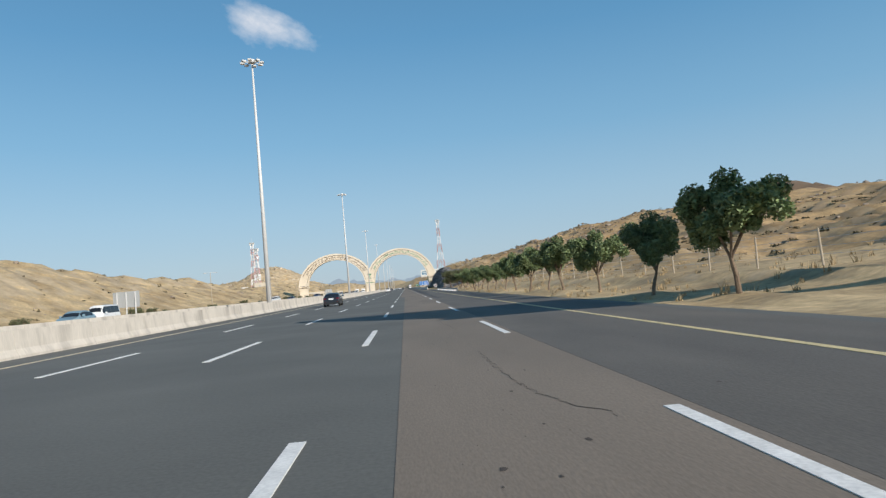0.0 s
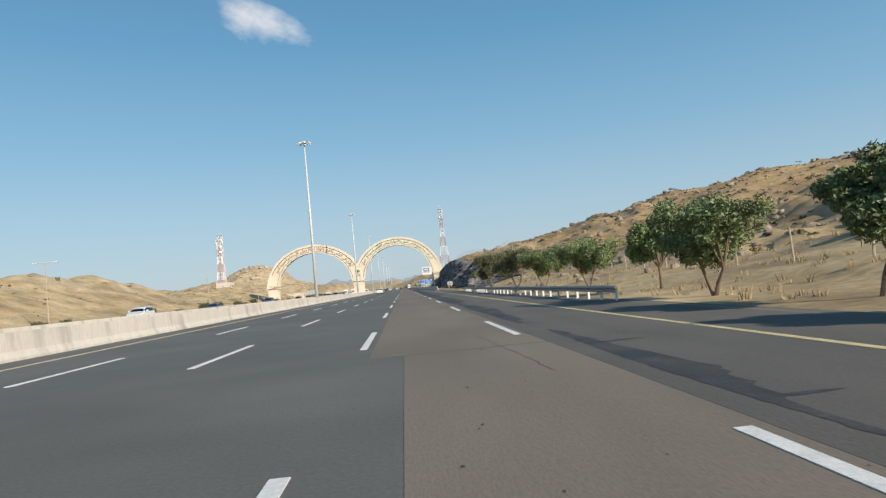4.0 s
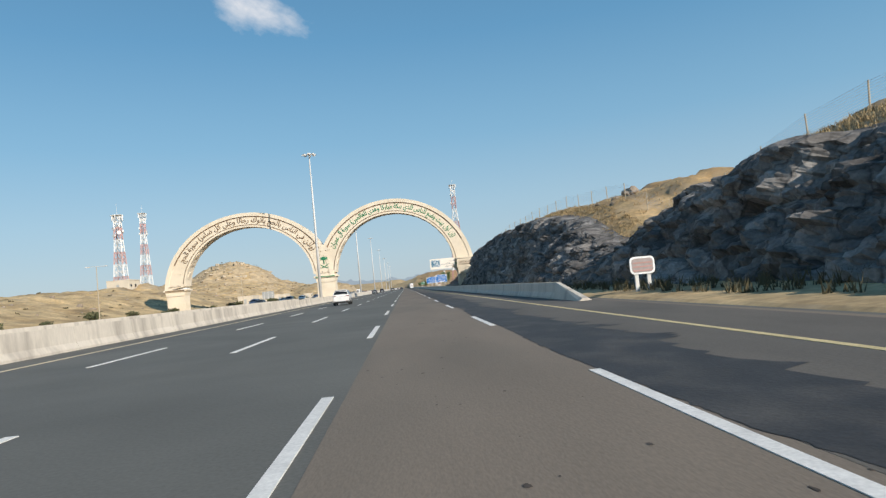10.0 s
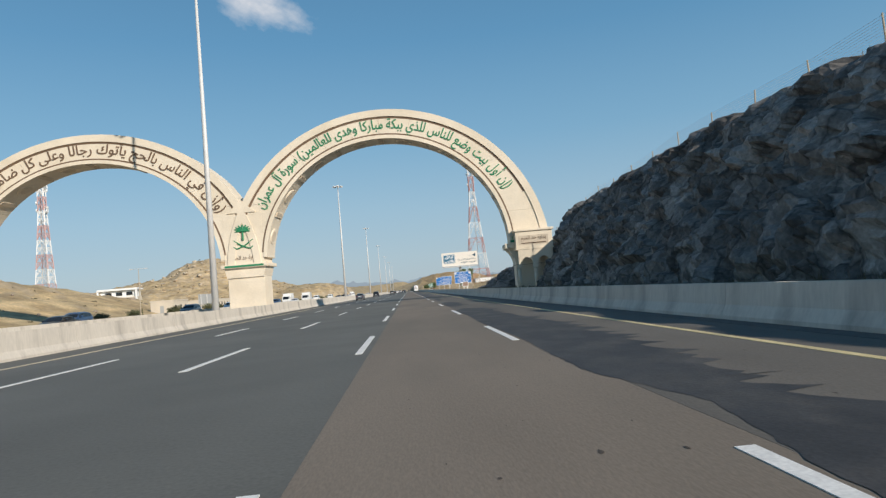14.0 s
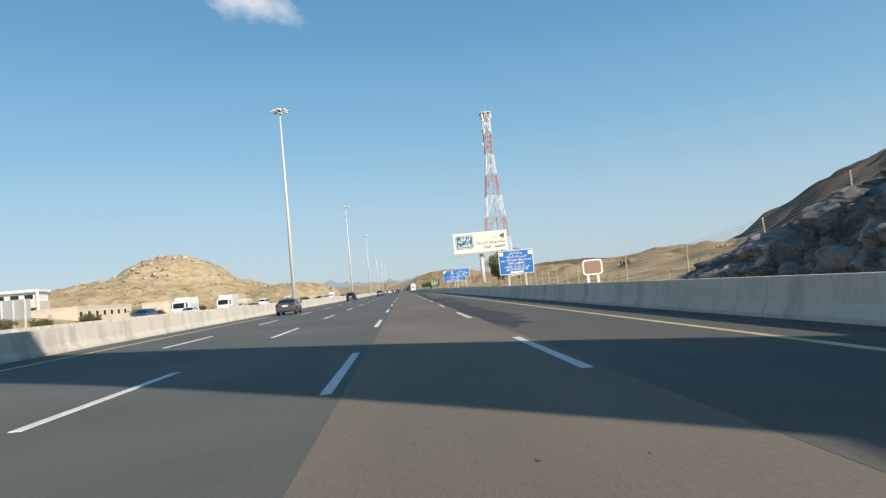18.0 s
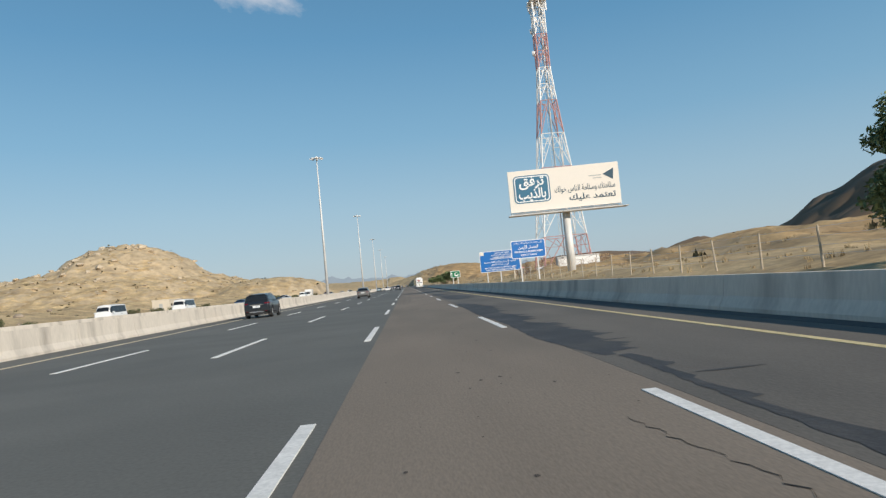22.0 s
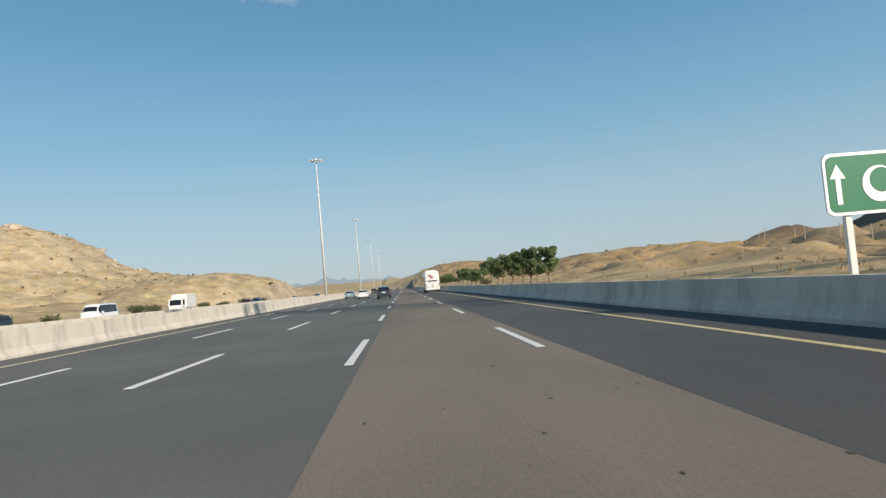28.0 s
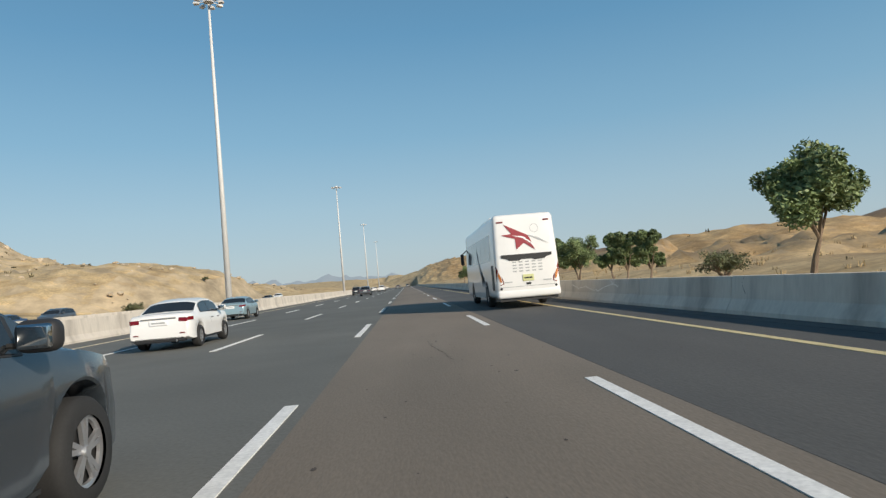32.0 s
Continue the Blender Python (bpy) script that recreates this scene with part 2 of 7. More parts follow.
def ground_material():
    """Dry grass and sand on the gentle ground, bare rock where it is steep, darker stone on the high far peaks."""
    m = mat("dry_ground", (0.53, 0.39, 0.21), 0.95, spread=0.2, scale=0.3, fine=2.6, bump=0.9, second=(0.43, 0.30, 0.15), second_scale=0.12)
    nt = m.node_tree
    n, l = nt.nodes, nt.links
    b = n["Principled BSDF"]
    base = b.inputs["Base Color"].links[0].from_socket
    geo = n.new("ShaderNodeNewGeometry")
    sep = n.new("ShaderNodeSeparateXYZ")
    l.new(geo.outputs["True Normal"], sep.inputs[0])
    no = n.new("ShaderNodeTexNoise")
    no.inputs["Scale"].default_value, no.inputs["Detail"].default_value = 0.35, 6
    l.new(geo.outputs["Position"], no.inputs["Vector"])
    ad = n.new("ShaderNodeMath")
    ad.operation = "MULTIPLY_ADD"
    ad.inputs[1].default_value, ad.inputs[2].default_value = 0.5, -0.25
    l.new(no.outputs["Fac"], ad.inputs[0])
    su = n.new("ShaderNodeMath")
    su.operation = "ADD"
    l.new(sep.outputs["Z"], su.inputs[0])
    l.new(ad.outputs[0], su.inputs[1])
    mr = n.new("ShaderNodeMapRange")
    mr.inputs[1].default_value, mr.inputs[2].default_value, mr.inputs[3].default_value, mr.inputs[4].default_value = 0.93, 0.80, 0.0, 1.0
    l.new(su.outputs[0], mr.inputs[0])
    mx = n.new("ShaderNodeMix")
    mx.data_type = "RGBA"
    l.new(mr.outputs[0], mx.inputs[0])
    l.new(base, mx.inputs[6])
    mx.inputs[7].default_value = (0.47, 0.365, 0.235, 1)
    # thin level beds of stone show as streaks round the slopes
    mp = n.new("ShaderNodeMapping")
    mp.inputs["Scale"].default_value = (0.16, 0.12, 0.30)
    mp.inputs["Rotation"].default_value = (0.5, 0.35, 0.2)
    l.new(geo.outputs["Position"], mp.inputs[0])
    st = n.new("ShaderNodeTexNoise")
    st.inputs["Scale"].default_value, st.inputs["Detail"].default_value, st.inputs["Roughness"].default_value = 1.0, 8, 0.7
    l.new(mp.outputs[0], st.inputs["Vector"])
    sr = n.new("ShaderNodeMapRange")
    sr.inputs[1].default_value, sr.inputs[2].default_value, sr.inputs[3].default_value, sr.inputs[4].default_value = 0.32, 0.68, 0.60, 1.28
    l.new(st.outputs["Fac"], sr.inputs[0])
    sc = n.new("ShaderNodeVectorMath")
    sc.operation = "SCALE"
    l.new(mx.outputs[2], sc.inputs[0])
    l.new(sr.outputs[0], sc.inputs["Scale"])
    pos = n.new("ShaderNodeSeparateXYZ")
    l.new(geo.outputs["Position"], pos.inputs[0])
    far = n.new("ShaderNodeMapRange")
    far.inputs[1].default_value, far.inputs[2].default_value = 205, 240
    l.new(pos.outputs["X"], far.inputs[0])
    hi = n.new("ShaderNodeMapRange")
    hi.inputs[1].default_value, hi.inputs[2].default_value = 6, 15
    l.new(pos.outputs["Z"], hi.inputs[0])
    mu = n.new("ShaderNodeMath")
    mu.operation = "MULTIPLY"
    l.new(far.outputs[0], mu.inputs[0])
    l.new(hi.outputs[0], mu.inputs[1])
    m2 = n.new("ShaderNodeMix")
    m2.data_type = "RGBA"
    l.new(mu.outputs[0], m2.inputs[0])
    l.new(sc.outputs[0], m2.inputs[6])
    m2.inputs[7].default_value = (0.20, 0.15, 0.105, 1)
    # the soil east of the road is redder and darker
    east = n.new("ShaderNodeMapRange")
    east.inputs[1].default_value, east.inputs[2].default_value = 14, 34
    l.new(pos.outputs["X"], east.inputs[0])
    tint = n.new("ShaderNodeMix")
    tint.data_type, tint.blend_type = "RGBA", "MULTIPLY"
    l.new(east.outputs[0], tint.inputs[0])
    l.new(m2.outputs[2], tint.inputs[6])
    tint.inputs[7].default_value = (0.88, 0.79, 0.69, 1)
    l.new(tint.outputs[2], b.inputs["Base Color"])
    return m


def faceted(m):
    """Broken rock: each block of the face takes its own tone, with dark seams between the blocks."""
    n, l = m.node_tree.nodes, m.node_tree.links
    b = n["Principled BSDF"]
    base = b.inputs["Base Color"].links[0].from_socket
    geo, wob, add = n.new("ShaderNodeNewGeometry"), n.new("ShaderNodeTexNoise"), n.new("ShaderNodeVectorMath")
    wob.inputs["Scale"].default_value, wob.inputs["Detail"].default_value = 0.9, 3
    l.new(geo.outputs["Position"], wob.inputs["Vector"])
    add.operation = "MULTIPLY_ADD"
    add.inputs[1].default_value = (1.5, 1.5, 1.5)
    l.new(wob.outputs["Color"], add.inputs[0])
    l.new(geo.outputs["Position"], add.inputs[2])
    out = base
    for scale, lo, hi in ((0.55, 0.62, 1.5), (1.9, 0.7, 1.4)):
        vo, mr, sc = n.new("ShaderNodeTexVoronoi"), n.new("ShaderNodeMapRange"), n.new("ShaderNodeVectorMath")
        vo.inputs["Scale"].default_value = scale
        l.new(add.outputs[0], vo.inputs["Vector"])
        sep = n.new("ShaderNodeSeparateColor")
        l.new(vo.outputs["Color"], sep.inputs[0])
        mr.inputs[3].default_value, mr.inputs[4].default_value = lo, hi
        l.new(sep.outputs[0], mr.inputs[0])
        sc.operation = "SCALE"
        l.new(out, sc.inputs[0])
        l.new(mr.outputs[0], sc.inputs["Scale"])
        out = sc.outputs[0]
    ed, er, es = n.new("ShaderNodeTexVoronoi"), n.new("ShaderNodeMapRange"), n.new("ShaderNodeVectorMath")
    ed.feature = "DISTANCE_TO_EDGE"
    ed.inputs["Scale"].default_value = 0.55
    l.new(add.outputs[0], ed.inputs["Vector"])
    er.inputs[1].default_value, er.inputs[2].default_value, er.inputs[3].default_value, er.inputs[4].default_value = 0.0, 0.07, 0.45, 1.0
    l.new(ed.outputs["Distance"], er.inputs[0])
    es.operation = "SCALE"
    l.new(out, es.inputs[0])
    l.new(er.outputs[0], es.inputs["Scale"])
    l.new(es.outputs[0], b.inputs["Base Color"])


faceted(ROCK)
SAND = ground_material()
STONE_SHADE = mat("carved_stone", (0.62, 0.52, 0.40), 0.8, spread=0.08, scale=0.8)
RED_FADED = mat("faded_red_paint", (0.50, 0.27, 0.25), 0.6, spread=0.12, scale=0.8)
PINK = mat("faded_pink_plate", (0.62, 0.32, 0.28), 0.6, spread=0.05)
RUST = mat("rusty_steel", (0.20, 0.13, 0.09), 0.8, spread=0.2, scale=2)
DARK_GLASS = mat("dark_window_glass", (0.02, 0.022, 0.025), 0.12, spread=0.0)
BUS_GLASS = mat("light_tinted_glass", (0.16, 0.18, 0.20), 0.08, spread=0.02)
PLATE_YELLOW = mat("pale_plate", (0.62, 0.62, 0.30), 0.5, spread=0.03)
STAR_RED = mat("dark_red_print", (0.30, 0.03, 0.04), 0.4, spread=0.05)
SCRUB = mat("dark_scrub", (0.10, 0.085, 0.045), 0.9, spread=0.3, scale=0.6, fine=3)
PALE_ROCK = mat("pale_outcrop_rock", (0.46, 0.38, 0.28), 0.9, spread=0.2, scale=0.3, fine=3, bump=0.4, per_object=0.15)
BROWN_BOARD = mat("brown_board", (0.30, 0.20, 0.15), 0.7, spread=0.1)
GREY_PINK = mat("weathered_board", (0.36, 0.31, 0.30), 0.7, spread=0.1)
PALE_RED = mat("bleached_red_paint", (0.55, 0.34, 0.32), 0.6, spread=0.1, scale=0.8)
FLECK = mat("asphalt_blemish", (0.07, 0.055, 0.045), 0.9, spread=0.2)
# darker than the galvanised steel to paint in the rail's shaded road side
RAIL = mat("shade_toned_rail_steel", (0.30, 0.31, 0.32), 0.5, metal=0.5, spread=0.1, scale=1, fine=12)

# ---- building helpers ----
def mesh_of(bm, name, material=None, smooth=False):
    me = bpy.data.meshes.new(name)
    bm.to_mesh(me)
    bm.free()
    if material:
        me.materials.append(material)
    if smooth:
        me.shade_smooth()
    return me


def part(name, bm, material, parent, label="", smooth=False):
    """Links a bmesh as one mesh object under a thing or a part."""
    ob = new(name, mesh_of(bm, name, material, smooth) if isinstance(bm, bmesh.types.BMesh) else bm)
    ob.parent = parent
    if label:
        ob["label"] = label
    return ob


def thing(name, m, label, category, group="", kind=""):
    e = new(name)
    e.matrix_world = m
    return tagged(e, label, category, group, kind)


def box(bm, x0, x1, y0, y1, z0, z1, bevel=0.0):
    r = bmesh.ops.create_cube(bm, size=1.0)
    vs = r["verts"]
    bmesh.ops.scale(bm, vec=(x1 - x0, y1 - y0, z1 - z0), verts=vs)
    bmesh.ops.translate(bm, vec=((x0 + x1) / 2, (y0 + y1) / 2, (z0 + z1) / 2), verts=vs)
    if bevel:
        bmesh.ops.bevel(bm, geom=list({e for v in vs for e in v.link_edges}), offset=bevel, segments=2, affect="EDGES")
    return vs


def bx(x0, x1, y0, y1, z0, z1, bevel=0.0):
    bm = bmesh.new()
    box(bm, x0, x1, y0, y1, z0, z1, bevel)
    return bm


def rounded(x0, x1, y0, y1, z0, z1, r):
    """A box whose edges and corners are rounded with radius r."""
    lo, hi = Vector((x0, y0, z0)), Vector((x1, y1, z1))
    cuts = []
    for a, b in ((x0, x1), (y0, y1), (z0, z1)):
        ends = [a + r * f for f in (0, 0.12, 0.35, 0.65, 1)]
        n = max(1, int((b - a - 2 * r) / 0.5))
        cuts.append(ends + [a + r + (b - a - 2 * r) * i / n for i in range(1, n)] + [a + b - v for v in ends[::-1]])
    bm = bmesh.new()
    known = {}

    def at(p):
        key = tuple(round(v, 5) for v in p)
        if key not in known:
            q = Vector(p)
            inner = Vector([min(max(q[k], lo[k] + r), hi[k] - r) for k in range(3)])
            known[key] = bm.verts.new(inner + (q - inner).normalized() * r)
        return known[key]

    for k in range(3):
        i, j = (k + 1) % 3, (k + 2) % 3
        for side in (lo[k], hi[k]):
            for a, b in zip(cuts[i], cuts[i][1:]):
                for c, d in zip(cuts[j], cuts[j][1:]):
                    corners = []
                    for u, v in ((a, c), (b, c), (b, d), (a, d)):
                        p = [0, 0, 0]
                        p[k], p[i], p[j] = side, u, v
                        corners.append(at(p))
                    bm.faces.new(corners).smooth = True
    bmesh.ops.recalc_face_normals(bm, faces=bm.faces[:])
    return bm


def rod(bm, a, b, r0, r1=None, seg=8):
    a, b = Vector(a), Vector(b)
    d = b - a
    res = bmesh.ops.create_cone(bm, cap_ends=True, segments=seg, radius1=r0, radius2=r0 if r1 is None else r1, depth=d.length)
    q = d.to_track_quat("Z", "Y").to_matrix().to_4x4()
    bmesh.ops.transform(bm, matrix=Matrix.Translation((a + b) / 2) @ q, verts=res["verts"])
    return res["verts"]


def prism(bm, outline, y0, y1):
    """Extrudes an outline of (x, z) along y."""
    a = [bm.verts.new((x, y0, z)) for x, z in outline]
    b = [bm.verts.new((x, y1, z)) for x, z in outline]
    n = len(a)
    bm.faces.new(a)
    bm.faces.new(b[::-1])
    for i in range(n):
        bm.faces.new((a[i], b[i], b[(i + 1) % n], a[(i + 1) % n]))
    bmesh.ops.recalc_face_normals(bm, faces=bm.faces[:])


# ---- the lie of the land ----
# the site beside the road is drawn in plan units of S metres across and up; the verge stands LIFT above the asphalt
S, LIFT = 0.879, 0.18


def site(m, tall=1.0):
    """A pose of the plan in metres: x and height brought to scale, the thing with them."""
    p = m.translation
    return Matrix.Translation((S * p.x, p.y, S * p.z + LIFT)) @ m.to_3x3().to_4x4() @ Matrix.Diagonal((S, S, S * tall, 1))


Y0, Y1 = -150.0, 1230.0


def sm(a, b, v):
    t = np.clip((v - a) / (b - a), 0, 1)
    return t * t * (3 - 2 * t)


def lump(x, y, cx, cy, rx, ry, h, p=1.0):
    d = np.sqrt(((x - cx) / rx) ** 2 + ((y - cy) / ry) ** 2)
    return h * np.clip(1 - d, 0, 1) ** p * (2 - np.clip(1 - d, 0, 1) ** p)


def knoll(x, y, cx, cy, rx, ry, h, p, rough):
    """A hill with rough ground on it."""
    k = lump(x, y, cx, cy, rx, ry, h, p)
    return k + rough * sm(0, 6, k)


def fbm(x, y, s, seed, octaves=4):
    rng = np.random.RandomState(seed)
    out, amp = 0 * x, 1.0
    for _ in range(octaves):
        for _ in range(3):
            a, ph = rng.rand() * 6.283, rng.rand() * 6.283
            out = out + amp * np.sin((x * math.cos(a) + y * math.sin(a)) / s * 6.283 + ph + 1.7 * np.sin((y * math.cos(a) - x * math.sin(a)) / s * 4.1 + ph * 2)) / 3
        s, amp = s / 2.1, amp / 2
    return out


# height of the right-hand slope 22 m from the carriageway's middle, its steepness beyond, and the crest on the far side, along the road
RY = [0, 75, 122, 172, 184, 190, 200, 209, 218, 234, 242, 248, 254, 259, 264, 268, 272, 280, 289, 305, 320, 334, 351, 364, 372, 382, 389, 398, 404, 412, 450, 560, 610, 700, 1100]
R22 = [0.9, 0.9, 1.0, 1.4, 1.5, 2.0, 3.2, 4.3, 5.6, 7.1, 6.6, 5.0, 3.3, 3.2, 4.6, 6.0, 7.4, 8.8, 9.8, 10.4, 10.7, 10.8, 10.2, 9.4, 8.8, 6.4, 5.8, 4.2, 2.4, 0.8, 1.0, 1.1, 0.75, 0.75, 1.2]
RS = [0.1, 0.13, 0.175, 0.22, 0.23, 0.235, 0.24, 0.25, 0.25, 0.25, 0.24, 0.22, 0.2, 0.19, 0.18, 0.17, 0.16, 0.14, 0.12, 0.1, 0.1, 0.1, 0.1, 0.1, 0.1, 0.12, 0.12, 0.12, 0.12, 0.1, 0.075, 0.065, 0.02, 0.015, 0.03]
LY = [-200, 0, 139, 200, 283, 300, 340, 400, 440, 480, 520, 700, 1100]
LH = [22, 21, 19, 15, 14.5, 10, 8, 10, 12, 8, 3, 4, 6]


def cutting(y):
    """1 where the road runs in a rock cutting."""
    return sm(185, 204, y) * sm(406, 398, y)


def niche(y):
    """How far the rock is cut back round the gateway's pier."""
    return 3.6 * sm(354, 358, y) * sm(386, 380, y)


def face(x, z22):
    return 0.07 * (x - 9) + (z22 - 0.4) * np.clip((x - 15.0) / 6.2, 0, 1) ** 0.85


def relief(x, y):
    z22, s = np.interp(y, RY, R22), np.interp(y, RY, RS)
    rough = 1.3 * fbm(x, y, 26, 3) + 0.35 * fbm(x, y, 6, 9, 3)
    bend = np.interp(y, [0, 250, 285, 400, 430], [110, 110, 66, 66, 110])
    right = z22 + s * np.minimum(x - 22, 44) + np.minimum(s, 0.16) * (np.clip(x, 66, np.maximum(66, bend)) - 66) + (0.04 - 0.032 * sm(550, 640, y)) * np.clip(x - bend, 0, 400) + rough * sm(22, 34, x)
    right = right + sm(560, 630, y) * sm(20, 48, x) * (2.4 * np.clip(fbm(x, y, 46, 81, 3), 0, 2) + 1.1 * np.abs(fbm(x, y, 15, 82, 3)) - 0.3)
    c = cutting(y)
    right = right + 1.15 * c * sm(21.4, 26.5, x)
    foot = (1 - c) * z22 * sm(12, 23, x) + c * np.where(x < 15, np.minimum(0.07 * (x - 9), 0.42), np.minimum(face(x - 2.2 - niche(y), z22), z22))
    mound = 0.30 * np.exp(-((x - 12.6) / 0.9) ** 2) * (0.6 + 0.6 * fbm(x, y, 9, 21, 2)) * sm(105, 90, y) + 0.35 * np.exp(-((x - 17.5) / 0.6) ** 2) * sm(115, 95, y)
    right = np.where(x < 22 + niche(y), foot + mound * sm(10.5, 11.5, x), right)
    right = np.maximum(right, knoll(x, y, 690, 1010, 330, 330, 134, 1.3, 6 * fbm(x, y, 90, 12)))
    right = np.maximum(right, knoll(x, y, 75, 1330, 95, 200, 27, 1.0, rough))
    right = np.maximum(right, knoll(x, y, 281, 1004, 62, 70, 22, 1.7, 1.2 * rough))
    right = np.maximum(right, knoll(x, y, 182, 742, 108, 105, 13.6, 2.0, 0.4 * rough))
    right = np.maximum(right, knoll(x, y, 118, 872, 72, 80, 10.5, 0.9, rough))
    right = np.maximum(right, knoll(x, y, 330, 1500, 220, 160, 30, 1.1, rough))
    lh = np.interp(y, LY, LH)
    left = lh * sm(-60, -104, x) * (1 - 0.35 * sm(-110, -220, x)) + rough * sm(-66, -100, x)
    left = np.maximum(left, knoll(x, y, -228, 915, 150, 165, 34, 1.0, 1.2 * rough))
    left = np.maximum(left, knoll(x, y, -203, 902, 76, 95, 50, 1.0, 1.0 * rough + 1.6 * fbm(x, y, 14, 31)))
    left = np.maximum(left, knoll(x, y, -150, 1120, 70, 150, 14, 0.7, 0.8 * rough))
    left = np.maximum(left, knoll(x, y, -96, 885, 42, 80, 16, 0.6, 0.7 * rough + 0.8 * fbm(x, y, 17, 63)))
    left = left - (1.1 * np.abs(fbm(x, y, 38, 61, 4)) + 0.5 * np.abs(fbm(x, y, 11, 62, 3))) * sm(4, 11, left)
    left = np.maximum(left, knoll(x, y, -300, 700, 140, 120, 24, 1.0, rough))
    far = 26 * sm(1500, 2600, y) * (0.6 + 0.5 * fbm(x, y, 700, 44)) + 20 * sm(2300, 3600, y) * (0.8 + 0.5 * fbm(x, y, 1100, 45))
    middle = np.maximum(knoll(x, y, 75, 1330, 95, 200, 27, 1.0, rough), knoll(x, y, -150, 1120, 70, 150, 14, 0.7, rough)) * sm(1232, 1290, y) + 6 * sm(1232, 1330, y)
    z = np.where(x > 8.7, right, np.where(x < -60, left, middle))
    return z + np.clip(far, 0, 400)


def land(x, y):
    k = S * (0.95 + 0.05 * sm(330, 420, y))
    z = k * relief(x / S, y) + LIFT * np.maximum(sm(12, 20, x), sm(-40, -52, x))
    return np.where((x > -15.2) & (x < 8.75) & (y < 1235), -0.08, np.where((x > -53) & (x < 8.75) & (y < 1235), -0.03, z))


def axis(stops):
    out = []
    for a, b, step in stops:
        out += list(np.arange(a, b, step))
    return np.array(out + [stops[-1][1]])


GX = axis([(-3500, -700, 200), (-700, -300, 20), (-300, -64, 3.5), (-64, -14.1, 5), (-14.1, 8.7, 22.8), (8.7, 9.1, 0.4), (9.1, 60, 0.8), (60, 160, 4), (160, 600, 15), (600, 3500, 200)])
GY = axis([(-600, -150, 50), (-150, 0, 6), (0, 420, 1.2), (420, 1000, 3), (1000, 1500, 6), (1500, 4500, 100)])
gx, gy = np.meshgrid(GX, GY)
gz = land(gx, gy)


def sheet(name, gx, gy, gz, material):
    ny, nx = gx.shape
    me = bpy.data.meshes.new(name)
    i = np.arange(ny * nx).reshape(ny, nx)
    quads = np.stack([i[:-1, :-1], i[:-1, 1:], i[1:, 1:], i[1:, :-1]], -1).reshape(-1, 4)
    me.from_pydata(np.stack([gx, gy, gz], -1).reshape(-1, 3).tolist(), [], quads.tolist())
    me.materials.append(material)
    me.shade_smooth()
    return new(name, me)


tagged(sheet("ground", gx, gy, gz, SAND), "dry sandy ground rising into golden grassy hills beside the motorway", "ground", kind="structure")


def distant_range():
    """Bluish mountains a long way off, their haze painted in as a glow."""
    m = bpy.data.materials.new("painted_haze_mountain")
    m.use_nodes = True
    n, l = m.node_tree.nodes, m.node_tree.links
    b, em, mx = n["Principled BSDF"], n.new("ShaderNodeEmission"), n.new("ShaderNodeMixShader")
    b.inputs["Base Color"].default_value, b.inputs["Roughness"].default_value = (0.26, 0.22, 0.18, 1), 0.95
    # the haze is an even blue-grey emission mixed over the rock colour
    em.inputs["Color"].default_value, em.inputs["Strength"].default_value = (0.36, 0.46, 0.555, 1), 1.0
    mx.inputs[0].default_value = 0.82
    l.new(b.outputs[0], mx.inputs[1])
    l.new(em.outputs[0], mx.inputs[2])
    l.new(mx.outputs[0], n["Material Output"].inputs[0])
    x, v = np.meshgrid(np.arange(-2900, 2901, 20.0), np.linspace(0, 1, 14))
    crest = 60 + 30 * fbm(x, 0 * x, 900, 71, 3) + 11 * fbm(x, 0 * x, 160, 72, 4)
    z = crest * (1 - (1 - v) ** 1.5) + 9 * fbm(x, 600 * v, 120, 73, 3) * v
    return tagged(sheet("backdrop", x, 4050 + 420 * v, z - 12 * (1 - v), m), "far mountain range on the horizon washed in painted blue-grey haze", "mountains", kind="structure")


distant_range()


def worley(p, seed, n):
    """Distance to the nearest and second nearest of scattered seeds, and the nearest one's random number."""
    rng = np.random.RandomState(seed)
    lo, hi = p.min(0) - 1, p.max(0) + 1
    q = rng.rand(n, 2) * (hi - lo) + lo
    v = rng.rand(n)
    f1, f2, idx = np.full(len(p), 1e9), np.full(len(p), 1e9), np.zeros(len(p), int)
    for i in range(n):
        d = np.hypot(*(p - q[i]).T)
        near = d < f1
        f2 = np.where(near, f1, np.minimum(f2, d))
        idx = np.where(near, i, idx)
        f1 = np.where(near, d, f1)
    return f1, f2, v[idx]


